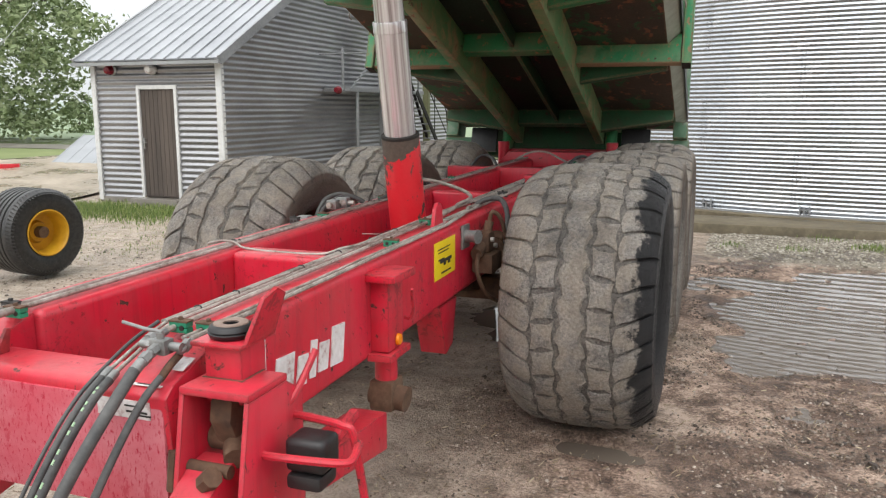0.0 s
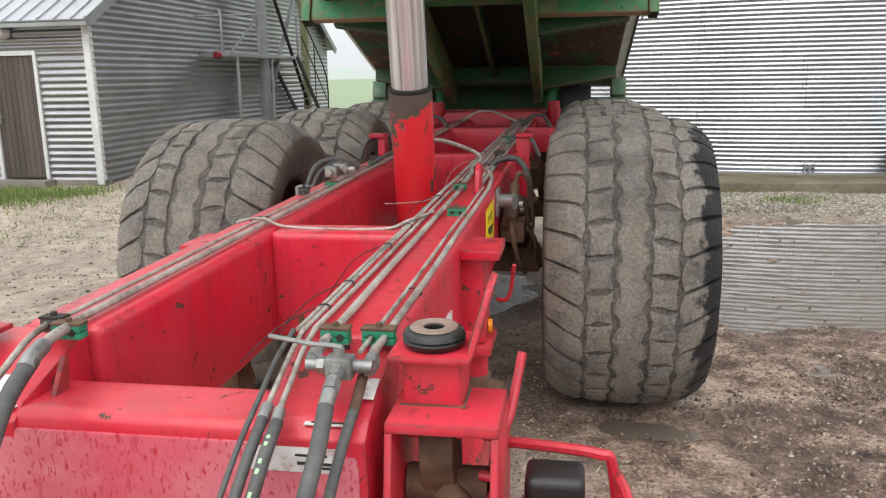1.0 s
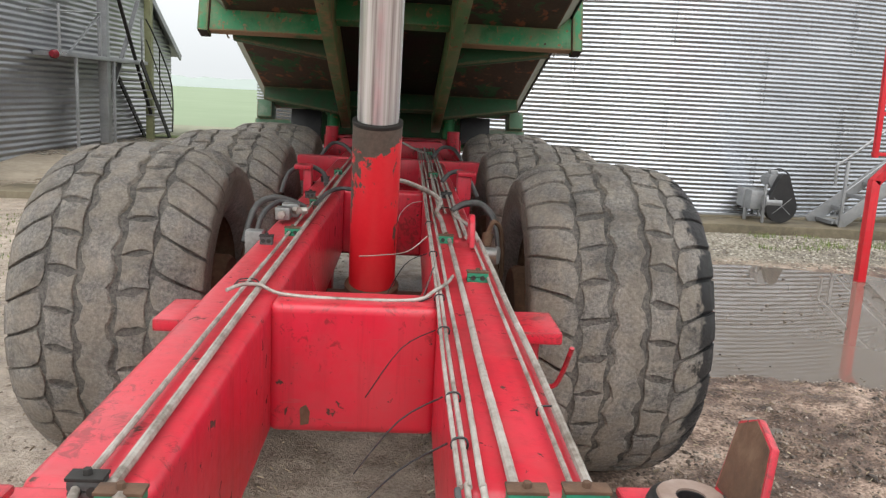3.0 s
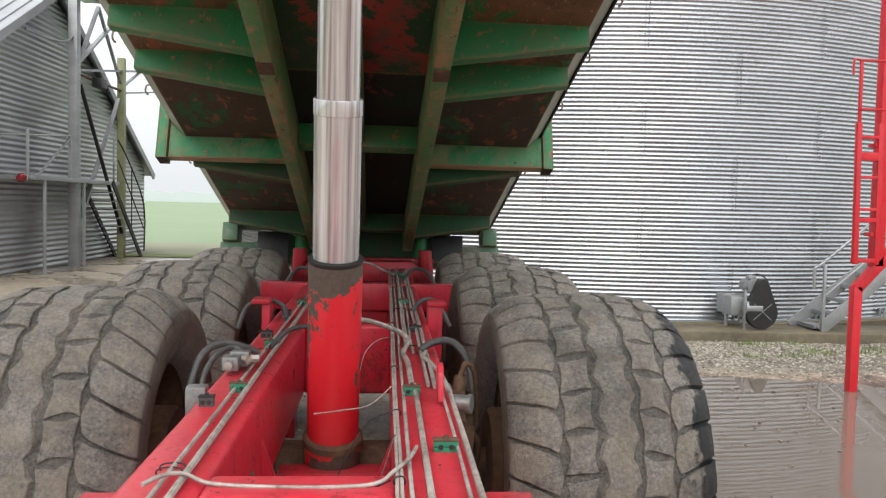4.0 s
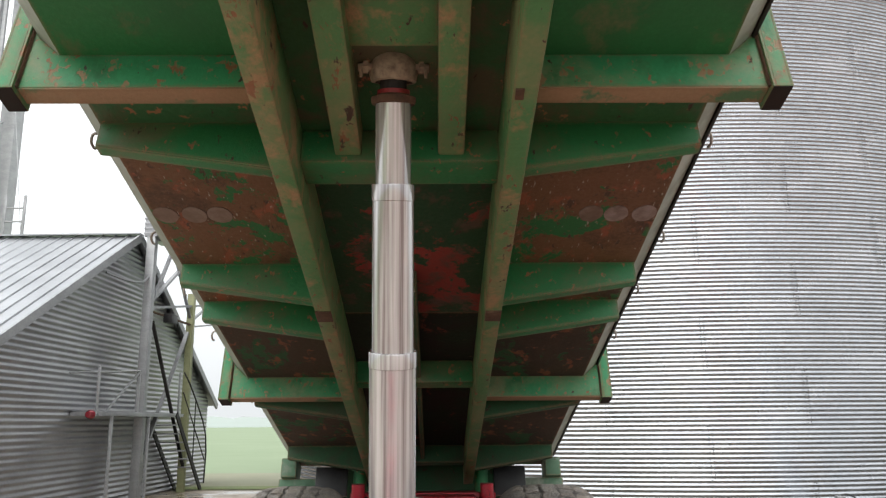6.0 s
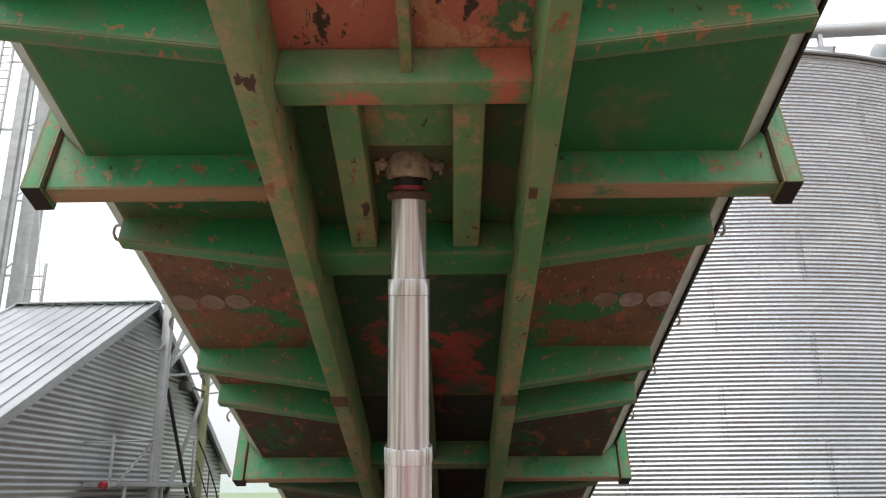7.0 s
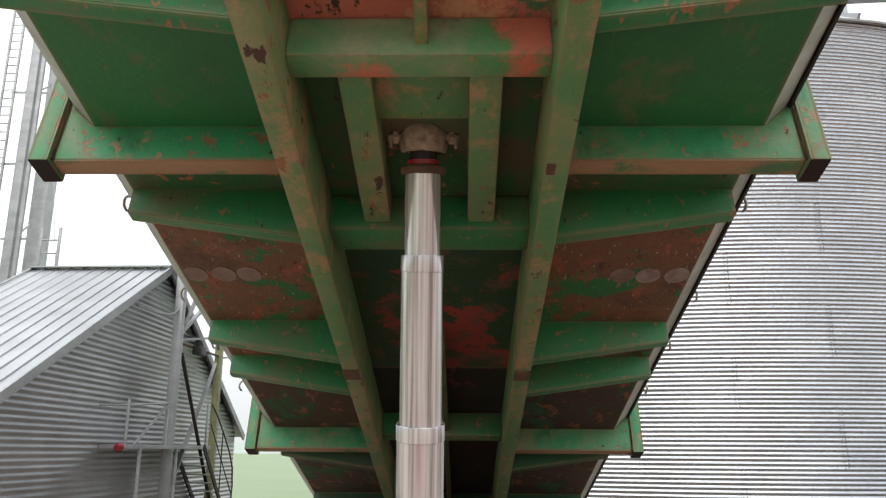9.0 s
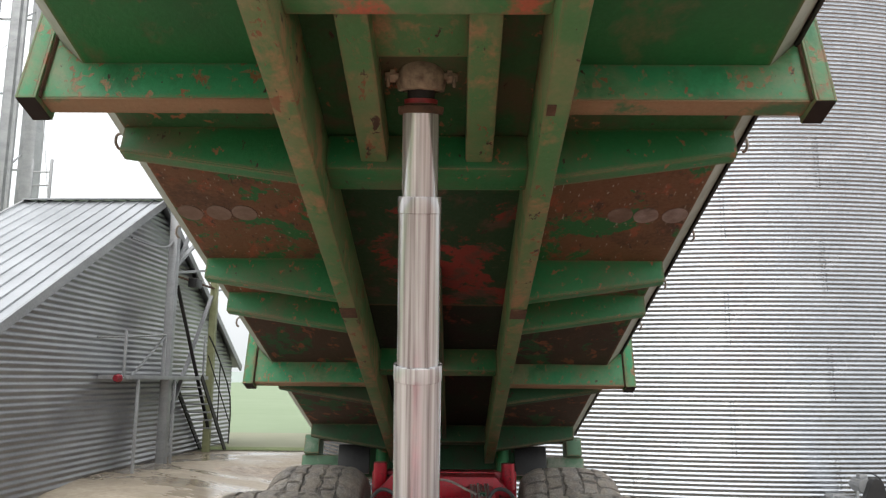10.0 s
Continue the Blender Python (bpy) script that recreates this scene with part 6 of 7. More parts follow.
def tyre_mesh(seed):
    random.seed(seed)
    bm = bmesh.new()
    g = 0.015
    half = [(0.0, WR - g), (0.12, tread_radius(0.12) - g), (0.22, tread_radius(0.22) - g), (0.25, tread_radius(0.25) - g - 0.008), (0.28, tread_radius(0.28) - g - 0.014), (0.32, tread_radius(0.32) - g - 0.014), (0.350, 0.602), (0.366, 0.580), (0.376, 0.55), (0.372, 0.51), (0.358, 0.465), (0.335, 0.425), (0.31, 0.40), (0.29, 0.385)]
    prof = [(r, x) for x, r in half[::-1]] + [(r, -x) for x, r in half[1:]]
    lathe(bm, prof, 104, Matrix.Rotation(radians(90), 4, "Y"))
    pitches = 30
    d = 2 * math.pi * WR / pitches
    # wavy centre rib
    c = bmesh.new()
    steps = pitches * 6
    rows = [[], [], [], []]
    for k in range(steps):
        a = 2 * math.pi * k / steps
        w = 0.013 * math.sin(a * pitches) + 0.004 * math.sin(a * pitches * 3 + 1)
        for row, x, r in zip(rows, (-0.060 + w, -0.051 + w, 0.051 + w, 0.060 + w), (WR - g - 0.003, WR - 0.003, WR - 0.003, WR - g - 0.003)):
            row.append(c.verts.new((x, r * math.cos(a), r * math.sin(a))))
    for p, q in zip(rows, rows[1:]):
        for k in range(steps):
            c.faces.new((p[k], q[k], q[(k + 1) % steps], p[(k + 1) % steps]))
    merge(bm, c, None, 1)
    c = bmesh.new()
    for k in range(pitches):
        base = 2 * math.pi * k / pitches
        for s in (-1, 1):
            off = (0.25 if s > 0 else 0.75) * d / WR

            def waist(x):
                t = (abs(x) - 0.132) / 0.053
                return 0.058 + 0.012 * t * t + random.uniform(-0.004, 0.004)

            n0 = len(c.verts)
            xs = [s * v for v in (0.079, 0.105, 0.132, 0.159, 0.185)]
            skew = random.uniform(-0.006, 0.006)
            raised(c, xs, lambda x: -waist(x) + skew + 0.16 * (abs(x) - 0.132), lambda x: waist(x) * 0.93 + skew + 0.16 * (abs(x) - 0.132), base + off, 6)
            hourglass(c, n0, base + off, s)
            n0 = len(c.verts)
            xs = [s * v for v in (0.207, 0.235, 0.27, 0.305, 0.34, 0.366)]
            lean = 0.42
            raised(c, xs, lambda x: -0.066 - lean * (abs(x) - 0.207) + random.uniform(-0.003, 0.003), lambda x: 0.063 - lean * (abs(x) - 0.207) + random.uniform(-0.003, 0.003), base + off + 0.5 * d / WR, 5, 0.032)
            hourglass(c, n0, base + off + 0.5 * d / WR, 0)
    merge(bm, c, None, 1)
    for v in bm.verts:
        v.co += v.co.normalized() * (0.003 * noise.noise(v.co * 9) + 0.002 * noise.noise(v.co * 31))
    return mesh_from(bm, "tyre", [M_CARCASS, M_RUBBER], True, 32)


def rim_mesh():
    bm = bmesh.new()
    lathe(bm, [(0.40, -0.325), (0.405, -0.31), (0.38, -0.295), (0.365, -0.20), (0.345, -0.10), (0.345, 0.12), (0.365, 0.20), (0.38, 0.295), (0.405, 0.31), (0.40, 0.325)], 48, Matrix.Rotation(radians(90), 4, "Y"))
    lathe(bm, [(0.346, -0.05), (0.30, -0.06), (0.22, -0.02), (0.16, -0.02), (0.15, -0.10), (0.0, -0.11)], 48, Matrix.Rotation(radians(90), 4, "Y"))
    for k in range(10):
        a = 2 * math.pi * k / 10
        rod(bm, (-0.03, 0.19 * math.cos(a), 0.19 * math.sin(a)), (-0.055, 0.19 * math.cos(a), 0.19 * math.sin(a)), 0.016, 6)
    for v in bm.verts:
        v.co.x *= 0.925
    return mesh_from(bm, "wheel", [M_RUST], True, 35)


def rubber(name, wet_side=0, tone=1.0, tan_dust=0.45):
    m, nt, b = material(name, 0.85)
    big = noise_tex(nt, 5.0, 5.0, 0.6)
    fine = noise_tex(nt, 75.0, 7.0, 0.78)
    grit = noise_tex(nt, 190.0, 4.0, 0.75)
    mix = maths(nt, "ADD", maths(nt, "MULTIPLY", big, 0.32), maths(nt, "MULTIPLY", fine, 0.68))
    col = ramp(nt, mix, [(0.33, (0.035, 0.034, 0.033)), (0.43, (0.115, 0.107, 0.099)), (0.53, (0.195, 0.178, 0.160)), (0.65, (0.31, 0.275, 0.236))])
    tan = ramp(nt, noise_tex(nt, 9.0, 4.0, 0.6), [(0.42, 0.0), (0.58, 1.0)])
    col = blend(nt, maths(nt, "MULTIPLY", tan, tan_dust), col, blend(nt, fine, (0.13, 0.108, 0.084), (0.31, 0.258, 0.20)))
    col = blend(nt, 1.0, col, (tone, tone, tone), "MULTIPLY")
    stain = ramp(nt, noise_tex(nt, 3.2, 6.0, 0.7, distort=0.6), [(0.50, 0.0), (0.66, 1.0)])
    col = blend(nt, maths(nt, "MULTIPLY", stain, 0.65), col, blend(nt, 1.0, col, (0.42, 0.42, 0.43), "MULTIPLY"))
    x = axis_of(nt, "X")
    a = maths(nt, "ABSOLUTE", x)
    side = ramp(nt, maths(nt, "ADD", a, maths(nt, "MULTIPLY", maths(nt, "SUBTRACT", fine, 0.5), 0.03)), [(0.352, 0.0), (0.374, 1.0)])
    col = blend(nt, side, col, ramp(nt, mix, [(0.32, (0.09, 0.068, 0.053)), (0.66, (0.24, 0.185, 0.142))]))
    chips = ramp(nt, grit, [(0.66, 0.0), (0.70, 1.0)])
    col = blend(nt, maths(nt, "MULTIPLY", chips, 0.6), col, (0.38, 0.35, 0.31))
    rough = maths(nt, "ADD", maths(nt, "MULTIPLY", fine, 0.2), 0.72)
    if wet_side:
        w = maths(nt, "ADD", maths(nt, "MULTIPLY", x, float(wet_side)), maths(nt, "MULTIPLY", maths(nt, "SUBTRACT", noise_tex(nt, 7.0, 7.0, 0.72), 0.5), 0.34))
        mask = ramp(nt, w, [(0.262, 0.0), (0.29, 1.0)])
        col = blend(nt, mask, col, (0.012, 0.012, 0.014))
        rough = maths(nt, "SUBTRACT", rough, maths(nt, "MULTIPLY", mask, 0.45))
    nt.links.new(col, b.inputs["Base Color"])
    nt.links.new(rough, b.inputs["Roughness"])
    crust = noise_tex(nt, 30.0, 7.0, 1.05)
    bump(nt, b, maths(nt, "ADD", maths(nt, "ADD", fine, maths(nt, "MULTIPLY", crust, 1.2)), maths(nt, "MULTIPLY", grit, 0.5)), 1.0, 0.018)
    return m


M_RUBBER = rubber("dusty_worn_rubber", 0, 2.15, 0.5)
# grooves get a darker, less tan rubber than the tread blocks
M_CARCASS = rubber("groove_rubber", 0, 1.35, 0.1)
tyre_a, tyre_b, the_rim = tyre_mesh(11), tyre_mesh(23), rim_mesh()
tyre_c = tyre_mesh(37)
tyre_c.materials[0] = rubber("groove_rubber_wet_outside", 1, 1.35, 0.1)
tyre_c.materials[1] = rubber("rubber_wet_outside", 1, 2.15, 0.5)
for k, (y, sink) in enumerate(AXLES):
    for s in (-1, 1):
        w = new("wheel", the_rim)
        w.parent = chassis
        w.matrix_basis = Matrix.Translation((s * 1.029 + 0.012, y, AXLE_Z - sink)) @ Matrix.Diagonal((1.035, 1, 1, 1)) @ Matrix.Rotation(radians(0 if s > 0 else 180), 4, "Z") @ Matrix.Rotation(radians(5 + 7 * k + 3 * s), 4, "X")
        t = new("tyre", tyre_c if (s > 0 and k == 0) else (tyre_a if (k + s) % 2 else tyre_b))
        t.parent = w
        tagged(w, "wheel with muddy brown rim")
        tagged(t, "wide worn grey dusty block-tread tyre")


# ---- things round the yard ----
def piece(name, make, mat, parent, label="", smooth=True):
    bm = bmesh.new()
    make(bm)
    return part(name, bm, mat, parent, label, smooth=smooth)


M_REDFRAME = paint("red_frame_paint", (0.60, 0.008, 0.018), (0.64, 0.02, 0.035), (0.16, 0.03, 0.02), (0.40, 0.12, 0.11), 0.35, 0.74, 0.15)
# red steel mast with a ladder
mast = thing("auger_mast", "red steel auger mast with a narrow ladder, standing in the puddle", "mast", Matrix.Translation((4.835, 9.75, 0.0)) @ Matrix.Scale(0.93, 4))
piece("post", lambda bm: box(bm, (-0.048, -0.05, 0.0), (0.048, 0.05, 1.20), 0.006), M_REDFRAME, mast)
piece("knee", lambda bm: bar(bm, (-0.0, 0, 1.17), (0.42, 0, 1.64), 0.10, 0.10, bevel=0.006), M_REDFRAME, mast)
piece("mast", lambda bm: box(bm, (0.15, -0.05, 1.42), (0.27, 0.07, 5.2), 0.008), M_REDFRAME, mast, "square red mast")
for x0, x1, z0, z1, r in ((-0.115, -0.145, 1.45, 2.95, 0.026), (0.115, 0.09, 1.45, 2.95, 0.026), (-0.142, -0.150, 2.9, 3.60, 0.015)):
    piece("stile", lambda bm: bar(bm, (x0, -0.14, z0), (x1, -0.14, z1), 2 * r, 2 * r, bevel=0.004), M_REDFRAME, mast)
for z, h in ((1.47, 0.04), (1.90, 0.045), (2.02, 0.03), (2.36, 0.03), (2.55, 0.09), (2.78, 0.035), (3.08, 0.022), (3.59, 0.022)):
    piece("rung", lambda bm: box(bm, (-0.15, -0.165, z), (0.135, -0.115, z + h), 0.004), M_REDFRAME, mast)
for z in (1.75, 2.7):
    piece("ladder_bracket", lambda bm: box(bm, (0.05, -0.14, z), (0.14, 0.0, z + 0.04), 0.003), M_REDFRAME, mast)
piece("grab_loop", lambda bm: tube(bm, [(-0.15, -0.14, 3.60), (-0.22, -0.14, 3.61), (-0.235, -0.14, 3.55), (-0.232, -0.14, 3.45)], 0.012, 7), M_REDFRAME, mast)

# drying fan: black belt guard, motor, duct
fan = thing("drying_fan", "small silo fan with a black teardrop belt guard", "fan", Matrix.Translation((5.50, 13.28, 0.13)) @ Matrix.Scale(0.93, 4))
tear = [(0.25 * math.cos(a), 0.27 + 0.25 * math.sin(a)) for a in [math.pi * (0.92 + 1.16 * k / 22) for k in range(23)]] + [(0.085, 0.74), (0.05, 0.79), (0.0, 0.805), (-0.05, 0.79), (-0.085, 0.74)]
guard_ob = piece("belt_guard", lambda bm: prism(bm, tear, -0.10, 0.04, bevel=0.012), M_BLACK_RUBBER, fan, "black teardrop belt guard", False)
for a in (42, 138):
    piece("cross_bar", lambda bm: bar(bm, (-0.19 * math.cos(radians(a)), -0.106, 0.29 - 0.19 * math.sin(radians(a))), (0.19 * math.cos(radians(a)), -0.106, 0.29 + 0.19 * math.sin(radians(a))), 0.006, 0.008), M_STEEL, guard_ob)
piece("motor", lambda bm: (rod(bm, (-0.10, 0.02, 0.68), (-0.10, 0.34, 0.68), 0.105, 24), rod(bm, (-0.10, 0.34, 0.68), (-0.10, 0.37, 0.68), 0.09, 24), *[bar(bm, (-0.10 + 0.105 * math.cos(b), 0.05, 0.68 + 0.105 * math.sin(b)), (-0.10 + 0.105 * math.cos(b), 0.31, 0.68 + 0.105 * math.sin(b)), 0.012, 0.02) for b in [math.pi * k / 8 for k in range(16)]], box(bm, (-0.15, 0.1, 0.77), (-0.03, 0.22, 0.84), 0.01)), M_STEEL, fan, "grey finned electric motor")
piece("duct", lambda bm: (box(bm, (-0.42, 0.10, 0.20), (-0.12, 0.75, 0.50), 0.01), box(bm, (-0.44, 0.36, 0.18), (-0.10, 0.40, 0.52), 0.004), rod(bm, (-0.25, 0.0, 0.34), (0.0, 0.0, 0.34), 0.11, 20)), M_STEEL, fan, "galvanised duct")
for lo, hi in (((-0.27, -0.05, 0.0), (-0.24, 0.0, 0.62)), ((-0.42, 0.3, 0.0), (-0.38, 0.36, 0.2)), ((0.06, 0.05, 0.0), (0.10, 0.10, 0.3))):
    piece("foot", lambda bm: box(bm, lo, hi, 0.003), M_STEEL, fan)
piece("cable", lambda bm: tube(bm, [(-0.08, 0.16, 0.84), (0.02, 0.14, 0.86), (0.15, 0.13, 0.78), (0.21, 0.13, 0.62), (0.2, 0.15, 0.5)], 0.011, 7), M_BLACK_RUBBER, fan)

# galvanised stair up the silo
stair = thing("silo_stair", "galvanised steel stair with handrail against the silo", "stair", Matrix.Translation((6.39, 13.2, 0.13)) @ Matrix.Scale(0.93, 4))
K = 0.87
for y in (0.0, 0.56):
    piece("stringer", lambda bm: bar(bm, (-0.02 if y == 0 else -0.22, y, 0.02 if y == 0 else -0.0), (3.4, y, 3.42 * K), 0.03, 0.19, bevel=0.003), M_STEEL, stair)
for k in range(15):
    piece("tread", lambda bm: (box(bm, (0.02 + 0.235 * k - 0.12, 0.02, 0.04 + 0.235 * K * k), (0.02 + 0.235 * k + 0.12, 0.54, 0.07 + 0.235 * K * k), 0.003), box(bm, (0.02 + 0.235 * k - 0.125, 0.02, 0.03 + 0.235 * K * k), (0.02 + 0.235 * k - 0.115, 0.54, 0.085 + 0.235 * K * k))), M_STEEL, stair)
for x in (0.0, 1.5, 3.0):
    piece("baluster", lambda bm: box(bm, (x - 0.022, -0.06, x * K - 0.0), (x + 0.022, -0.02, x * K + 1.05), 0.004), M_STEEL, stair)
piece("handrail", lambda bm: tube(bm, [(-0.16, -0.04, 0.66), (-0.17, -0.04, 0.95), (-0.12, -0.04, 1.03), (0.0, -0.04, 1.11), (1.0, -0.04, 1.11 + K), (3.3, -0.04, 1.11 + 3.3 * K)], 0.022, 9), M_STEEL, stair)
piece("knee_rail", lambda bm: tube(bm, [(0.0, -0.04, 0.55), (1.0, -0.04, 0.55 + K), (3.3, -0.04, 0.55 + 3.3 * K)], 0.018, 8), M_STEEL, stair)

# steel landing, stair and frame at the shed's gable
M_POST = grained("weathered_green_post", [(0.3, (0.20, 0.21, 0.10)), (0.7, (0.36, 0.37, 0.21))], 8.0, 0.6)
land = thing("shed_landing", "grey steel landing with railing and stair on the gable wall", "landing", Matrix.Translation((-6.30, 16.1, 0.22)))
piece("deck", lambda bm: box(bm, (-0.58, 0.36, 1.89), (0.03, 4.6, 1.97), 0.004), M_STEEL, land)
for y in (0.15, 1.95, 4.3):
    piece("rail_post", lambda bm: box(bm, (-0.02, y - 0.02, 1.90), (0.02, y + 0.02, 2.78 if y < 3 else 2.9), 0.003), M_STEEL, land)
piece("top_rail", lambda bm: (rod(bm, (0, 0.13, 2.66), (0, 1.97, 2.80), 0.018, 8), rod(bm, (-0.55, 0.15, 2.66), (0, 0.15, 2.66), 0.018, 8)), M_STEEL, land)
piece("brace", lambda bm: bar(bm, (0, 0.5, 1.95), (0, 1.93, 2.76), 0.035, 0.035), M_STEEL, land)
for y in (0.80, 2.6):
    piece("leg", lambda bm: box(bm, (-0.025, y - 0.025, -0.05), (0.025, y + 0.025, 1.89), 0.003), M_STEEL, land)
for x, y, lift_z in ((-0.53, 4.0, 1.80), (0.10, 3.95, 1.95)):
    piece("stringer", lambda bm: bar(bm, (x, y, lift_z), (x, y + 2.15, -0.03), 0.03, 0.13), M_DARK, land, "dark stair stringer")
for k in range(9):
    piece("tread", lambda bm: box(bm, (-0.515, 4.05 + 0.222 * k, 1.70 - 0.196 * k), (0.085, 4.26 + 0.222 * k, 1.73 - 0.196 * k), 0.003), M_STEEL, land)
piece("stair_rail", lambda bm: tube(bm, [(0.10, 4.3, 2.90), (0.10, 5.0, 2.46), (0.10, 6.1, 1.46), (0.10, 6.12, 0.3)], 0.018, 7, 3), M_DARK, land, "dark handrail")
piece("knee_rail", lambda bm: rod(bm, (0.10, 4.3, 2.45), (0.10, 6.1, 0.85), 0.014, 7), M_DARK, land)
piece("baluster", lambda bm: rod(bm, (0.10, 5.2, 0.9), (0.10, 5.2, 2.28), 0.014, 6), M_DARK, land)
lamp = thing("wall_lamp", "dark red bulkhead warning lamp", "lamp", Matrix.Translation((-6.30, 16.05, 2.13)))
piece("glass", lambda bm: lathe(bm, [(0, -0.14), (0.05, -0.13), (0.075, -0.08), (0.08, 0.0)], 20, Matrix.Rotation(radians(90), 4, "X") @ Matrix.Rotation(radians(180), 4, "Y")), M_LAMPRED, lamp, "dark red glass")
piece("arm", lambda bm: box(bm, (-0.02, 0.05, -0.02), (0.02, 0.26, 0.02), 0.003), M_STEEL, lamp)
piece("base", lambda bm: rod(bm, (0, -0.02, 0), (0, 0.06, 0), 0.06, 16), M_TRIM, lamp, "pale lamp base")
for x, mat, label, gl in ((-9.25, M_LAMPRED, "round red wall lamp above the shed door", "red glass dome"), (-8.33, M_WHITE, "round white wall lamp above the shed door", "white glass dome")):
    lamp = thing("wall_lamp", label, "lamp", Matrix.Translation((x, 12.84, 2.44)))
    piece("glass", lambda bm: lathe(bm, [(0, 0.17), (0.06, 0.16), (0.085, 0.11), (0.088, 0.05)], 20, Matrix.Rotation(radians(90), 4, "X")), mat, lamp, gl)
    piece("base", lambda bm: lathe(bm, [(0.0, 0.05), (0.09, 0.05), (0.09, 0.0), (0.0, 0.0)], 20, Matrix.Rotation(radians(90), 4, "X")), M_TRIM, lamp, "pale base")
tower = thing("conveyor_support", "galvanised steel support frame with crossed braces", "steel frame", Matrix.Translation((-6.47, 18.65, 0.36)) @ Matrix.Diagonal((1, 1, 0.917, 1)))
piece("leg", lambda bm: box(bm, (-0.09, -0.09, -0.05), (0.09, 0.09, 6.1), 0.006), M_STEEL, tower, "pale steel leg")
piece("leg", lambda bm: box(bm, (-0.08, 2.65, -0.05), (0.08, 2.81, 5.2), 0.006), M_POST, tower, "leg green with algae")
for a, b, w, mat in (((0, 0.09, 4.42), (0, 4.95, 5.25), 0.09, M_STEEL), ((0, 2.81, 4.32), (0, 6.3, 4.88), 0.07, M_STEEL), ((0.04, 0.20, 4.12), (0.04, 2.72, 0.60), 0.07, M_DARK), ((-0.04, 2.66, 4.15), (-0.04, 0.20, 0.85), 0.09, M_STEEL), ((0, 0.1, 4.55), (0, 2.72, 6.3), 0.09, M_STEEL), ((0.03, 0.15, 4.6), (0.03, 1.2, 6.1), 0.08, M_STEEL), ((0, 1.3, 6.1), (0, 2.7, 4.5), 0.07, M_STEEL), ((0, 2.72, 4.45), (0, 4.1, 5.1), 0.07, M_STEEL), ((0, 0.3, 4.35), (0, 2.66, 4.36), 0.06, M_RUST), ((0, 0, 6.05), (0.9, 2.9, 6.3), 0.08, M_STEEL)):
    piece("brace", lambda bm: bar(bm, a, b, w, w * 0.6), mat, tower)
piece("bent_arm", lambda bm: tube(bm, [(0.0, -0.05, 5.15), (-0.02, -0.35, 4.95), (-0.1, -0.9, 4.88), (-0.3, -1.45, 4.95)], 0.025, 8), M_STEEL, tower)
piece("head_box", lambda bm: (box(bm, (-0.15, -0.1, 6.1), (0.5, 0.9, 7.6), 0.01), *[box(bm, (-0.16, -0.11, 6.15 + 0.12 * k), (0.51, 0.91, 6.2 + 0.12 * k), 0.01) for k in range(12)]), M_SHED, tower, "ribbed steel box on top", False)
fl = thing("flood_light", "small black flood light on the steel frame", "lamp", Matrix.Translation((-6.36, 19.75, 4.29)))
piece("housing", lambda bm: box(bm, (-0.10, -0.22, -0.10), (0.10, 0.16, 0.10), 0.02), M_BLACK_RUBBER, fl)
piece("bracket", lambda bm: (rod(bm, (0, 0.16, 0.0), (-0.1, 0.55, -0.12), 0.02, 8), rod(bm, (-0.05, 0.45, 0.12), (0.0, 0.45, -0.15), 0.015, 8)), M_DARK, fl)
ladder = thing("roof_ladder", "short aluminium ladder standing at the shed ridge", "ladder", Matrix.Translation((-9.66, 18.75, 5.83)) @ Matrix.Scale(0.94, 4))
for x in (-0.23, 0.23):
    piece("stile", lambda bm: box(bm, (x - 0.03, -0.02, 0.0), (x + 0.03, 0.02, 1.22), 0.003), M_STEEL, ladder)
for k in range(3):
    piece("rung", lambda bm: rod(bm, (-0.23, 0, 0.25 + 0.33 * k), (0.23, 0, 0.25 + 0.33 * k), 0.018, 8), M_STEEL, ladder)

# tall elevator tower behind the shed
elev = thing("elevator_tower", "tall grey grain elevator tower with a ladder, far behind the shed", "tower", Matrix.Translation((-17.8, 30.0, 0.0)) @ Matrix.Scale(0.94, 4))
for x, y, r in ((0.0, 0.0, 0.19), (0.95, 0.3, 0.24), (0.62, -0.5, 0.07), (-0.2, 1.6, 0.12), (0.55, 1.5, 0.10)):
    piece("leg", lambda bm: box(bm, (x - r, y - r, 0), (x + r, y + r, 26), 0.02), M_STEEL, elev)
for x in (-1.15, -0.65):
    piece("stile", lambda bm: box(bm, (x - 0.04, -0.3, 3), (x + 0.04, -0.22, 26), 0.01), M_STEEL, elev)
for k in range(60):
    piece("rung", lambda bm: rod(bm, (-1.15, -0.26, 3.2 + 0.38 * k), (-0.65, -0.26, 3.2 + 0.38 * k), 0.022, 6), M_STEEL, elev)
for k in range(7):
    piece("brace", lambda bm: (bar(bm, (-0.8, -0.2, 4 + 3.2 * k), (1.15, 0.2, 4.1 + 3.2 * k), 0.06, 0.08), bar(bm, (0, 0, 4 + 3.2 * k), (-0.2, 1.6, 5.2 + 3.2 * k), 0.06, 0.06), bar(bm, (0.9, 0.2, 4 + 3.2 * k), (0.55, 1.5, 5.6 + 3.2 * k), 0.06, 0.06)), M_STEEL, elev)
for k, (a, b) in enumerate((((-16.6, 30.2, 22.3), (-6.8, 24.0, 5.6)), ((-16.6, 30.2, 23.7), (-6.0, 23.0, 6.7)), ((-17.4, 30.0, 18.6), (-12.9, 26.0, 2.8)), ((-17.6, 29.8, 15.0), (-22.8, 22.0, 3.7)))):
    bm = bmesh.new()
    rod(bm, a, b, 0.012, 5)
    solid("stay_wire", bm, M_STEEL, "thin grey steel stay wire", "wire", group="stay wires")

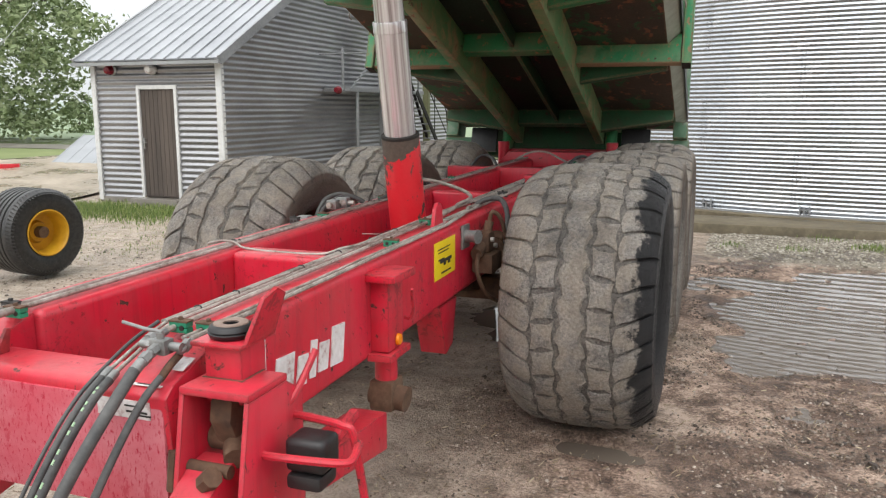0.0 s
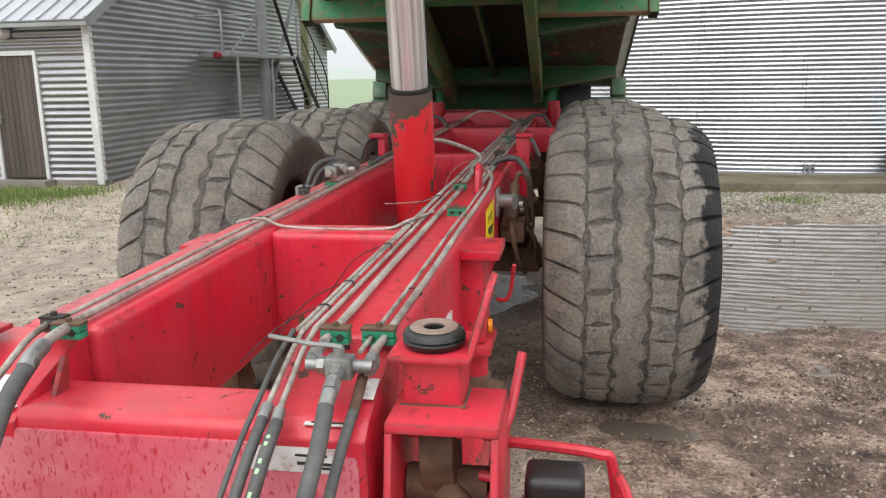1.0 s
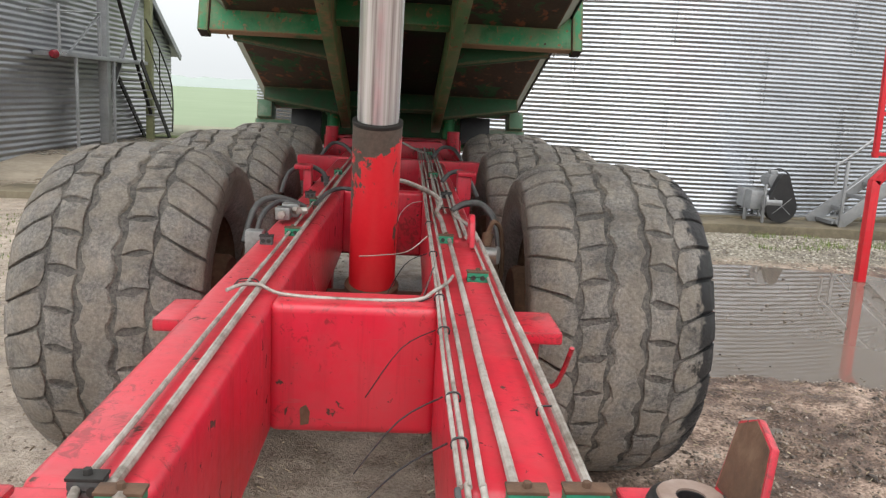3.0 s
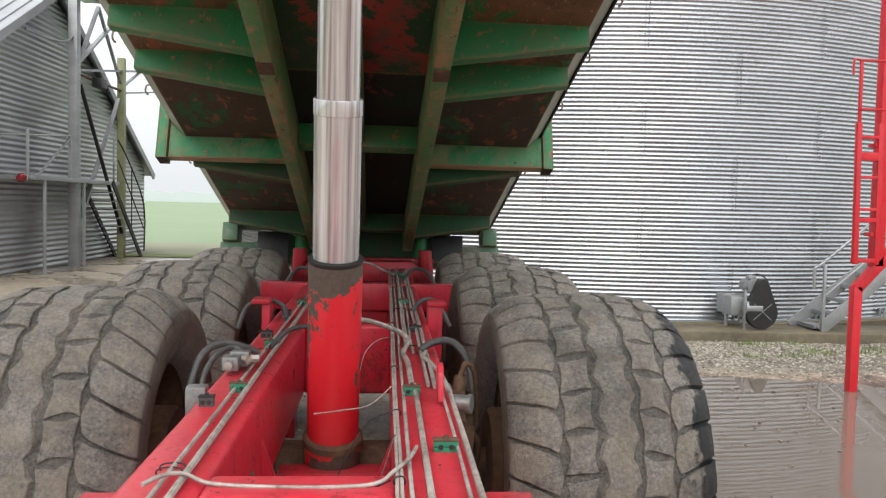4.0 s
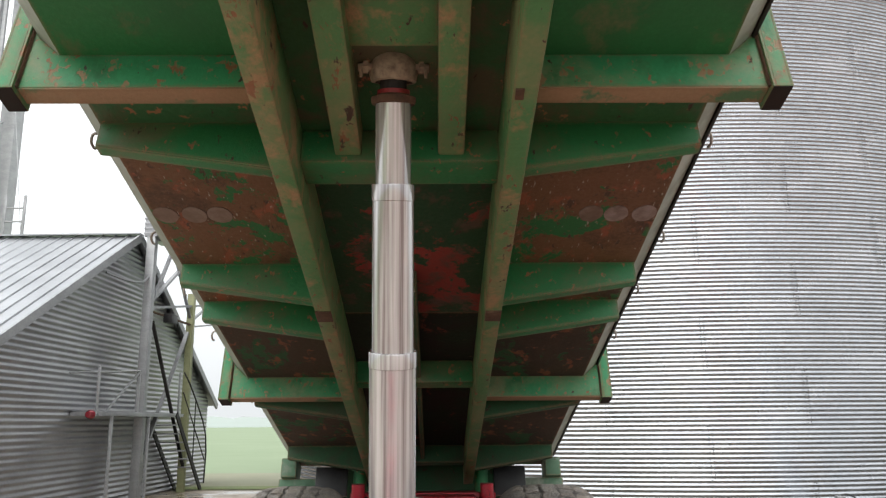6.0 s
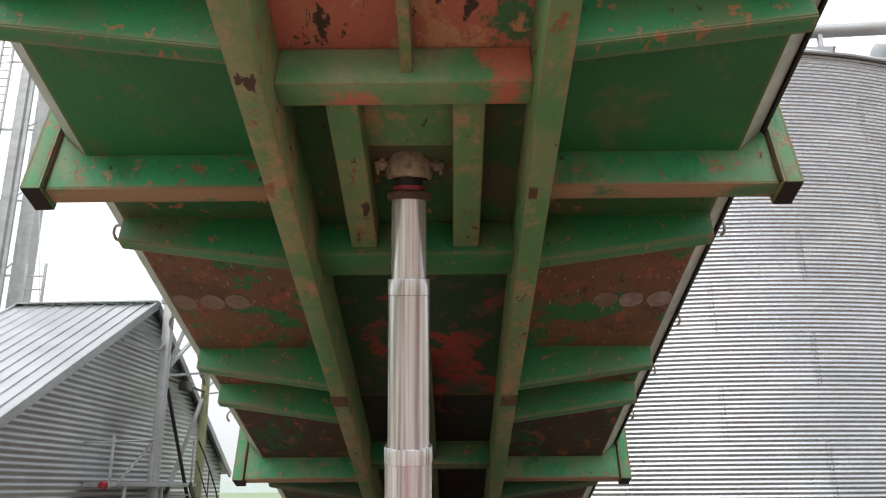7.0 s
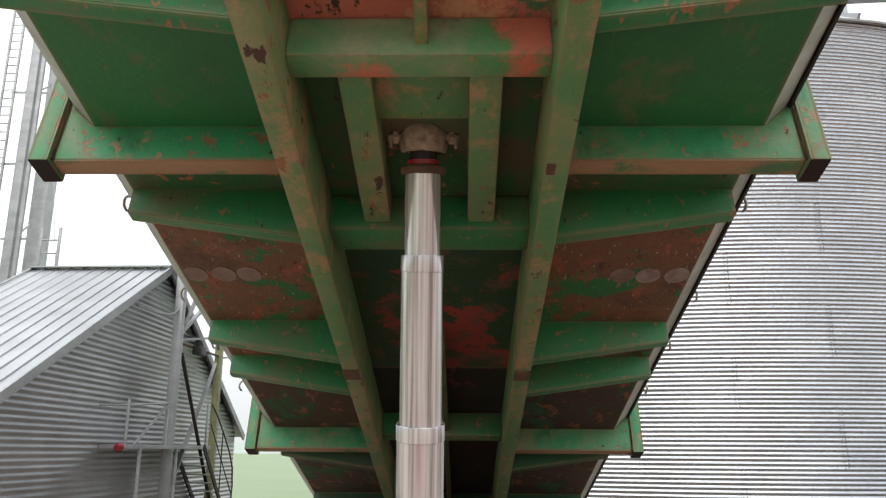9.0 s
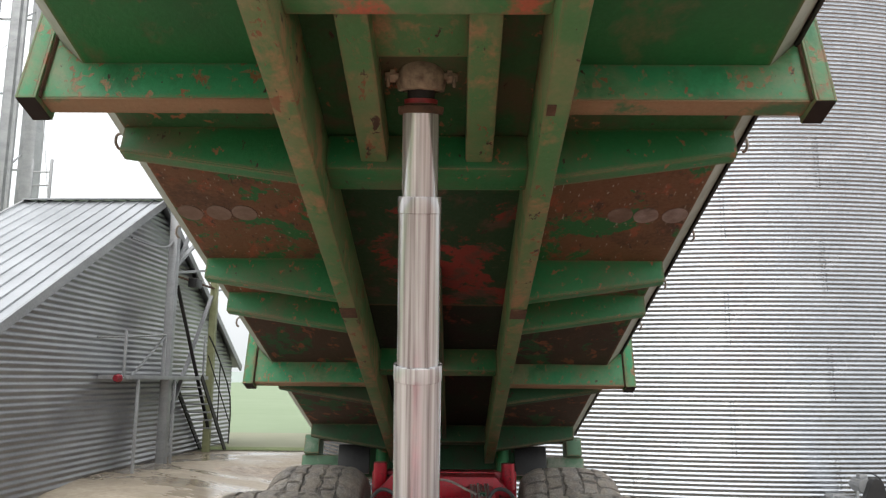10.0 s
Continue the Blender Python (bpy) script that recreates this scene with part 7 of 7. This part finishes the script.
# low roof over a cellar, left of the shed
cellar = thing("cellar_roof", "low sloping sheet metal roof on a dark kerb", "roof", Matrix.Translation((-14.5, 15.87, 0.17)) @ Matrix.Scale(0.95, 4))
piece("kerb", lambda bm: box(bm, (0.3, 0.12, -0.25), (4.2, 3.0, 0.0), 0.02), M_DOOR, cellar, "dark kerb under the eave")
for k in range(9):
    x = 0.45 * k
    sheet_ob = piece("panel", lambda bm: bar(bm, (x + 0.22, 0, 0.01), (x - 0.83, 2.63, 0.89), 0.44, 0.02), M_ROOF, cellar, "", False)
    piece("seam", lambda bm: bar(bm, (x, -0.01, 0.03), (x - 1.05, 2.62, 0.91), 0.035, 0.04), M_ROOF, sheet_ob, "", False)

# wheel of a parked machine
M_BLACKTYRE, nt, b = material("wet_black_rubber", 0.38)
nt.links.new(ramp(nt, noise_tex(nt, 30.0, 5.0, 0.7), [(0.35, (0.012, 0.012, 0.013)), (0.7, (0.045, 0.043, 0.04))]), b.inputs["Base Color"])
bump(nt, b, noise_tex(nt, 60.0), 0.3, 0.004)
wheel = thing("machine_wheel", "black ribbed implement wheel with a yellow rim", "wheel", Matrix.Translation((-5.27, 7.25, 0.485)) @ Matrix.Rotation(radians(-6), 4, "Z"))
TO_X = Matrix.Rotation(radians(90), 4, "Y")


def implement_tyre(bm):
    prof = [(0.235, 0.23), (0.28, 0.255), (0.36, 0.262), (0.425, 0.245), (0.452, 0.205)]
    full = [(r, z) for r, z in prof]
    for k in range(6):
        z = 0.185 - 0.064 * k
        full += [(0.458, z), (0.458, z - 0.036), (0.444, z - 0.042), (0.444, z - 0.058)]
    full += [(r, -z) for r, z in prof[::-1]]
    lathe(bm, full, 72, TO_X)
    for k in range(72):
        a = 2 * math.pi * k / 72
        for s in (-1, 1):
            bar(bm, (s * 0.20, 0.452 * math.cos(a), 0.452 * math.sin(a)), (s * 0.258, 0.40 * math.cos(a + 0.05), 0.40 * math.sin(a + 0.05)), 0.018, 0.012)


piece("tyre", implement_tyre, M_BLACKTYRE, wheel, "wet black ribbed tyre")
rim_ob = piece("rim", lambda bm: lathe(bm, [(0.24, 0.235), (0.245, 0.245), (0.232, 0.25), (0.215, 0.225), (0.205, 0.10), (0.20, 0.06), (0.12, 0.05), (0.10, 0.09), (0.0, 0.09)], 48, TO_X), M_YELLOW, wheel, "yellow painted rim")
piece("hub", lambda bm: (rod(bm, (0.08, 0, 0), (0.17, 0, 0), 0.06, 18), *[rod(bm, (0.05, 0.09 * math.cos(a), 0.09 * math.sin(a)), (0.085, 0.09 * math.cos(a), 0.09 * math.sin(a)), 0.014, 6) for a in [2 * math.pi * k / 6 for k in range(6)]]), M_RUST, rim_ob, "rusty hub with bolts")
piece("axle_stub", lambda bm: (rod(bm, (-0.9, 0, 0), (0.0, 0, 0), 0.045, 14), box(bm, (-1.1, -0.06, -0.06), (-0.35, 0.06, 0.10), 0.008)), M_REDFRAME, wheel, "red axle stub")
frame_ob = thing("implement_frame", "red steel implement drawbar lying on the paving", "drawbar", Matrix.Translation((-15.1, 15.2, 0.05)) @ Matrix.Rotation(radians(40), 4, "Z"))
piece("beam", lambda bm: box(bm, (-2.6, -0.08, 0.20), (0.45, 0.08, 0.38), 0.01), M_REDFRAME, frame_ob)
piece("stand", lambda bm: box(bm, (-0.3, -0.05, -0.05), (-0.2, 0.05, 0.25), 0.01), M_STEEL, frame_ob)
piece("stand", lambda bm: box(bm, (-2.3, -0.05, -0.05), (-2.2, 0.05, 0.25), 0.01), M_STEEL, frame_ob)

# conveyor tube and roof cap on the silo
conv = thing("roof_conveyor", "grey conveyor tube above the silo roof", "conveyor", Matrix.Translation((4.3, 22.5, 13.55)))
piece("tube", lambda bm: rod(bm, (-2.0, -4.0, -1.5), (16.0, -4.0, -1.1), 0.16, 16), M_STEEL, conv)
piece("support", lambda bm: (box(bm, (4.0, -4.1, -3.4), (4.1, -4.0, -1.5), 0.01), box(bm, (0.5, -4.1, -2.4), (0.6, -4.0, -1.5), 0.01)), M_STEEL, conv)
vent = thing("roof_vent", "round galvanised roof vent on the silo", "vent", Matrix.Translation((8.1, 15.5, 9.5)))
piece("drum", lambda bm: lathe(bm, [(0.36, -0.5), (0.36, 0.35), (0.30, 0.48), (0.0, 0.52)], 28, Matrix.Rotation(radians(35), 4, "X")), M_ROOF, vent)


# ---- trees ----
def tree(name, at, height, spread, leaves, seed, label, low=0.15, leaf=0.16):
    random.seed(seed)
    top_ob = thing(name, label, "tree", Matrix.Translation(at))
    bm = bmesh.new()
    tips = []

    def limb(p, d, length, r, level):
        pts = [p]
        for k in range(4):
            d = (d + Vector((random.uniform(-0.22, 0.22), random.uniform(-0.22, 0.22), random.uniform(-0.05, 0.16)))).normalized()
            pts.append(pts[-1] + d * length / 4)
        for k in range(4):
            ra, rb = r * (1 - 0.16 * k), r * (1 - 0.16 * (k + 1))
            c = bmesh.new()
            turn = (pts[k + 1] - pts[k]).to_track_quat("Z", "Y").to_matrix().to_4x4()
            lathe(c, [(ra, 0), (rb, (pts[k + 1] - pts[k]).length)], 7, Matrix.Translation(pts[k]) @ turn)
            merge(bm, c)
        if level:
            for k in range(5 if level > 1 else 4):
                a = random.uniform(0, 6.28)
                out = Vector((math.cos(a), math.sin(a), random.uniform(-0.15, 0.7))).normalized()
                limb(pts[random.choice((1, 2, 3, 4))], out, length * random.uniform(0.5, 0.75), r * 0.45, level - 1)
        else:
            tips.extend(pts[1:])

    limb(Vector((0, 0, -0.2)), Vector((0, 0, 1)), height * 0.45, height * 0.022, 3)
    k = height / max(p.z for p in tips)
    wide = max(math.hypot(p.x, p.y) for p in tips)
    for v in bm.verts:
        v.co = Vector((v.co.x * spread / wide, v.co.y * spread / wide, v.co.z * k))
    part("trunk", bm, M_BARK, top_ob, "brown trunk and limbs")
    c = bmesh.new()
    clumps = []
    while len(clumps) < leaves // 90:
        a, h = random.uniform(0, 6.28), random.random()
        r = spread * math.sqrt(random.random()) * (0.55 + 0.5 * math.sin(math.pi * min(1.0, 0.12 + 0.95 * h))) * random.uniform(0.8, 1.1)
        clumps.append((Vector((r * math.cos(a), r * math.sin(a), height * (low + (1 - low) * h))), random.uniform(0.25, 0.62) * height / 10))
    for n in range(leaves):
        p, wide_p = random.choice(clumps)
        q = p + Vector((random.gauss(0, wide_p), random.gauss(0, wide_p), random.gauss(0, 0.62 * wide_p)))
        rot = Euler((random.uniform(0, 6.28), random.uniform(0, 6.28), random.uniform(0, 6.28))).to_matrix()
        s = leaf * random.uniform(0.6, 1.3)
        vs = [c.verts.new(q + rot @ Vector(v) * s) for v in ((0, -0.5, 0), (0.28, 0, 0.06), (0, 0.55, 0), (-0.28, 0, 0.06))]
        c.faces.new((vs[0], vs[1], vs[2]))
        c.faces.new((vs[0], vs[2], vs[3]))
    part("crown", c, M_LEAF, top_ob, "loose green crown", smooth=False)
    return top_ob


M_LEAF, nt, b = material("leaves", 0.55)
gi = nt.nodes.new("ShaderNodeNewGeometry")
# leaf greens are lightened, with the mist's haze put into the colour
nt.links.new(ramp(nt, gi.outputs["Random Per Island"], [(0.0, (0.11, 0.15, 0.06)), (0.5, (0.21, 0.27, 0.12)), (1.0, (0.34, 0.39, 0.22))]), b.inputs["Base Color"])
b.inputs["Transmission Weight"].default_value = 0.0
tree("ash_tree", (-28.5, 26.0, 0.0), 9.9, 5.9, 25000, 3, "broad leafy green tree beyond the lawn", 0.08, 0.24)
tree("young_tree", (-33.3, 36.0, -0.2), 3.3, 0.9, 2600, 8, "small green tree with bare top twigs", 0.12, 0.17)

# ---- loose cover of the ground ----
def scatter(name, spots, mat, label, category, flat=0.6):
    """Many small angular stones or clods, joined."""
    verts, faces = [], []
    for x, y, r, h in spots:
        z = ground_height(x, y) + h
        a0 = random.uniform(0, 6.28)
        n = 5
        base = len(verts)
        rx, ry = r * random.uniform(0.7, 1.25), r * random.uniform(0.6, 1.1)
        ca, sa = math.cos(a0), math.sin(a0)
        for ring, (k, up) in enumerate(((0.75, -0.35), (1.0, 0.1), (0.55, 0.75))):
            for j in range(n):
                a = 2 * math.pi * (j + 0.5 * ring) / n
                w = k * random.uniform(0.8, 1.2)
                px, py = rx * w * math.cos(a), ry * w * math.sin(a)
                verts.append((x + ca * px - sa * py, y + sa * px + ca * py, z + r * flat * up * random.uniform(0.8, 1.2)))
        for ring in range(2):
            for j in range(n):
                a, b2 = base + ring * n + j, base + ring * n + (j + 1) % n
                faces.append((a, b2, b2 + n, a + n))
        faces.append(tuple(base + 2 * n + j for j in range(n)))
    me = bpy.data.meshes.new(name)
    me.from_pydata(verts, [], faces)
    me.materials.append(mat)
    ob = new(name, me)
    return tagged(ob, label, category, kind="stuff")


def island(name, stops, rough=0.75):
    m, nt, b = material(name, rough)
    g = nt.nodes.new("ShaderNodeNewGeometry")
    col = ramp(nt, g.outputs["Random Per Island"], stops)
    fine = noise_tex(nt, 130.0, 3.0, 0.6)
    nt.links.new(blend(nt, maths(nt, "MULTIPLY", fine, 0.6), col, blend(nt, 1.0, col, 0.45, "MULTIPLY")), b.inputs["Base Color"])
    bump(nt, b, fine, 0.4, 0.003)
    return m


random.seed(77)
M_STONE = island("pale_gravel", [(0.0, (0.12, 0.10, 0.07)), (0.35, (0.27, 0.235, 0.18)), (0.7, (0.42, 0.38, 0.31)), (1.0, (0.62, 0.58, 0.50))], 0.6)
M_PEBBLE = island("brown_grit", [(0.0, (0.07, 0.05, 0.036)), (0.5, (0.21, 0.158, 0.12)), (0.85, (0.38, 0.31, 0.255)), (1.0, (0.60, 0.52, 0.45))], 0.7)
M_CLOD = island("dark_mud_clods", [(0.0, (0.05, 0.036, 0.027)), (0.5, (0.12, 0.09, 0.068)), (1.0, (0.26, 0.20, 0.155))], 0.55)
M_CHIP = island("straw_and_chips", [(0.0, (0.13, 0.09, 0.055)), (0.5, (0.30, 0.225, 0.14)), (1.0, (0.54, 0.45, 0.31))], 0.7)
spots = []
while len(spots) < 16000:
    x, y = random.uniform(1.3, 9.5), 12.93 - abs(random.gauss(0, 1.35))
    if y > 9.3 and (y > 10.2 or random.random() < 0.25):
        spots.append((x, y, random.uniform(0.007, 0.024), 0.0))
scatter("gravel", spots, M_STONE, "pale grey gravel along the silo kerb", "gravel")
spots = []
while len(spots) < 22000:
    x, y = random.uniform(0.2, 5.5), random.uniform(2.4, 7.4)
    dens = 0.25 + 0.75 * step(-0.1, 0.25, noise.noise(Vector((x * 1.3, y * 1.3, 2.0))))
    if random.random() < dens and wet(x, y) < 0.7:
        spots.append((x, y, random.uniform(0.003, 0.009) * (2.0 if random.random() < 0.05 else 1), 0.0))
scatter("gravel", spots, M_PEBBLE, "small brown and pale pebbles and chips pressed into the mud", "gravel", 0.8)
spots = []
while len(spots) < 5200:
    x, y = random.uniform(1.2, 6.5), random.uniform(2.4, 10.0)
    dens = step(0.0, 0.35, noise.noise(Vector((x * 0.9, y * 1.4, 5.0))))
    if random.random() < dens and wet(x, y) < 0.3:
        spots.append((x, y, random.uniform(0.006, 0.014) * (2.2 if random.random() < 0.06 else 1), 0.0))
scatter("mud_clods", spots, M_CLOD, "dark wet clods of mud", "mud", 0.75)
spots = []
while len(spots) < 120:
    x, y = random.uniform(1.8, 7.0), random.uniform(5.8, 9.8)
    if wet(x, y) > 0.5 and noise.noise(Vector((x * 0.8, y * 3.0, 51))) > 0.12:
        spots.append((x, y, random.uniform(0.006, 0.020), 0.049 - ground_height(x, y)))
scatter("mud_clods", spots, M_CLOD, "dark crumbs of mud standing out of the puddle", "mud", 0.45)
spots = []
while len(spots) < 3600:
    x, y = random.uniform(-6.5, -0.2), random.uniform(2.4, 10.5)
    if random.random() < 0.3 + 0.7 * step(-0.1, 0.3, noise.noise(Vector((x * 0.8, y * 0.8, 8.0)))):
        spots.append((x, y, random.uniform(0.005, 0.018), 0.0))
scatter("gravel", spots, M_PEBBLE, "fine pale grit on the dirt", "gravel")
spots = [(random.uniform(-6.0, -0.5), random.uniform(2.4, 9.0), random.uniform(0.006, 0.022), 0.002) for k in range(350)]
scatter("mud_clods", spots, M_CLOD, "small dark crumbs of mud", "mud", 0.7)


def litter(name, count, area, mat, label, category, length, seed):
    random.seed(seed)
    verts, faces = [], []
    for n in range(count):
        x, y = random.uniform(area[0], area[1]), random.uniform(area[2], area[3])
        a, l, w = random.uniform(0, 3.14), length * random.uniform(0.3, 1.2), random.uniform(0.0012, 0.003)
        dx, dy = math.cos(a) * l / 2, math.sin(a) * l / 2
        nx, ny = -math.sin(a) * w, math.cos(a) * w
        z0, z1 = ground_height(x - dx, y - dy) + 0.004, ground_height(x + dx, y + dy) + random.uniform(0.004, 0.014)
        b0 = len(verts)
        verts += [(x - dx + nx, y - dy + ny, z0), (x - dx - nx, y - dy - ny, z0), (x + dx - nx, y + dy - ny, z1), (x + dx + nx, y + dy + ny, z1), (x - dx, y - dy, z0 + 2 * w), (x + dx, y + dy, z1 + 2 * w)]
        faces += [(b0, b0 + 3, b0 + 5, b0 + 4), (b0 + 1, b0 + 4, b0 + 5, b0 + 2), (b0, b0 + 4, b0 + 1), (b0 + 3, b0 + 2, b0 + 5)]
    me = bpy.data.meshes.new(name)
    me.from_pydata(verts, [], faces)
    me.materials.append(mat)
    tagged(new(name, me), label, category, kind="stuff")


litter("straw", 2300, (-0.5, 4.5, 2.4, 7.5), M_CHIP, "scattered straw and wood chips on the mud", "straw", 0.034, 4)
litter("straw", 700, (-6.0, -0.6, 2.6, 10.0), M_CHIP, "scattered straw on the dirt", "straw", 0.06, 6)


def blades(name, count, area, mat, label, height, seed, clump=0.25):
    random.seed(seed)
    verts, faces = [], []
    centres = [(random.uniform(area[0], area[1]), random.uniform(area[2], area[3])) for k in range(max(6, count // 60))]
    for n in range(count):
        cx, cy = random.choice(centres)
        x, y = cx + random.gauss(0, clump), cy + random.gauss(0, clump)
        a, h, w = random.uniform(0, 6.28), height * random.uniform(0.4, 1.2), random.uniform(0.003, 0.007)
        lx, ly = math.cos(a) * h * 0.5 * random.random(), math.sin(a) * h * 0.5 * random.random()
        z = ground_height(x, y) - 0.005
        b0 = len(verts)
        nx, ny = -math.sin(a) * w, math.cos(a) * w
        verts += [(x - nx, y - ny, z), (x + nx, y + ny, z), (x + lx * 0.4 + nx * 0.7, y + ly * 0.4 + ny * 0.7, z + h * 0.6), (x + lx * 0.4 - nx * 0.7, y + ly * 0.4 - ny * 0.7, z + h * 0.6), (x + lx, y + ly, z + h)]
        faces += [(b0, b0 + 1, b0 + 2, b0 + 3), (b0 + 3, b0 + 2, b0 + 4)]
    me = bpy.data.meshes.new(name)
    me.from_pydata(verts, [], faces)
    me.materials.append(mat)
    tagged(new(name, me), label, "grass", kind="stuff")


M_GRASS = island("grass_blades", [(0.0, (0.07, 0.12, 0.02)), (0.5, (0.16, 0.24, 0.05)), (1.0, (0.32, 0.36, 0.12))], 0.6)
blades("grass", 9000, (-9.9, -6.6, 10.9, 12.5), M_GRASS, "rough green grass before the shed", 0.10, 12, 0.22)
blades("grass", 2600, (-8.5, -2.5, 8.5, 12.0), M_GRASS, "thin yellowing grass on the dirt", 0.04, 14, 0.35)
blades("grass", 1800, (1.5, 9.0, 11.6, 12.85), M_GRASS, "weeds in the gravel by the kerb", 0.07, 15, 0.12)
stick = bmesh.new()
tube(stick, [(2.16, 6.92, 0.015), (2.22, 6.98, 0.03), (2.29, 7.06, 0.03)], 0.012, 7)
solid("wood_stick", stick, M_CHIP, "pale broken stick lying in the mud", "stick")
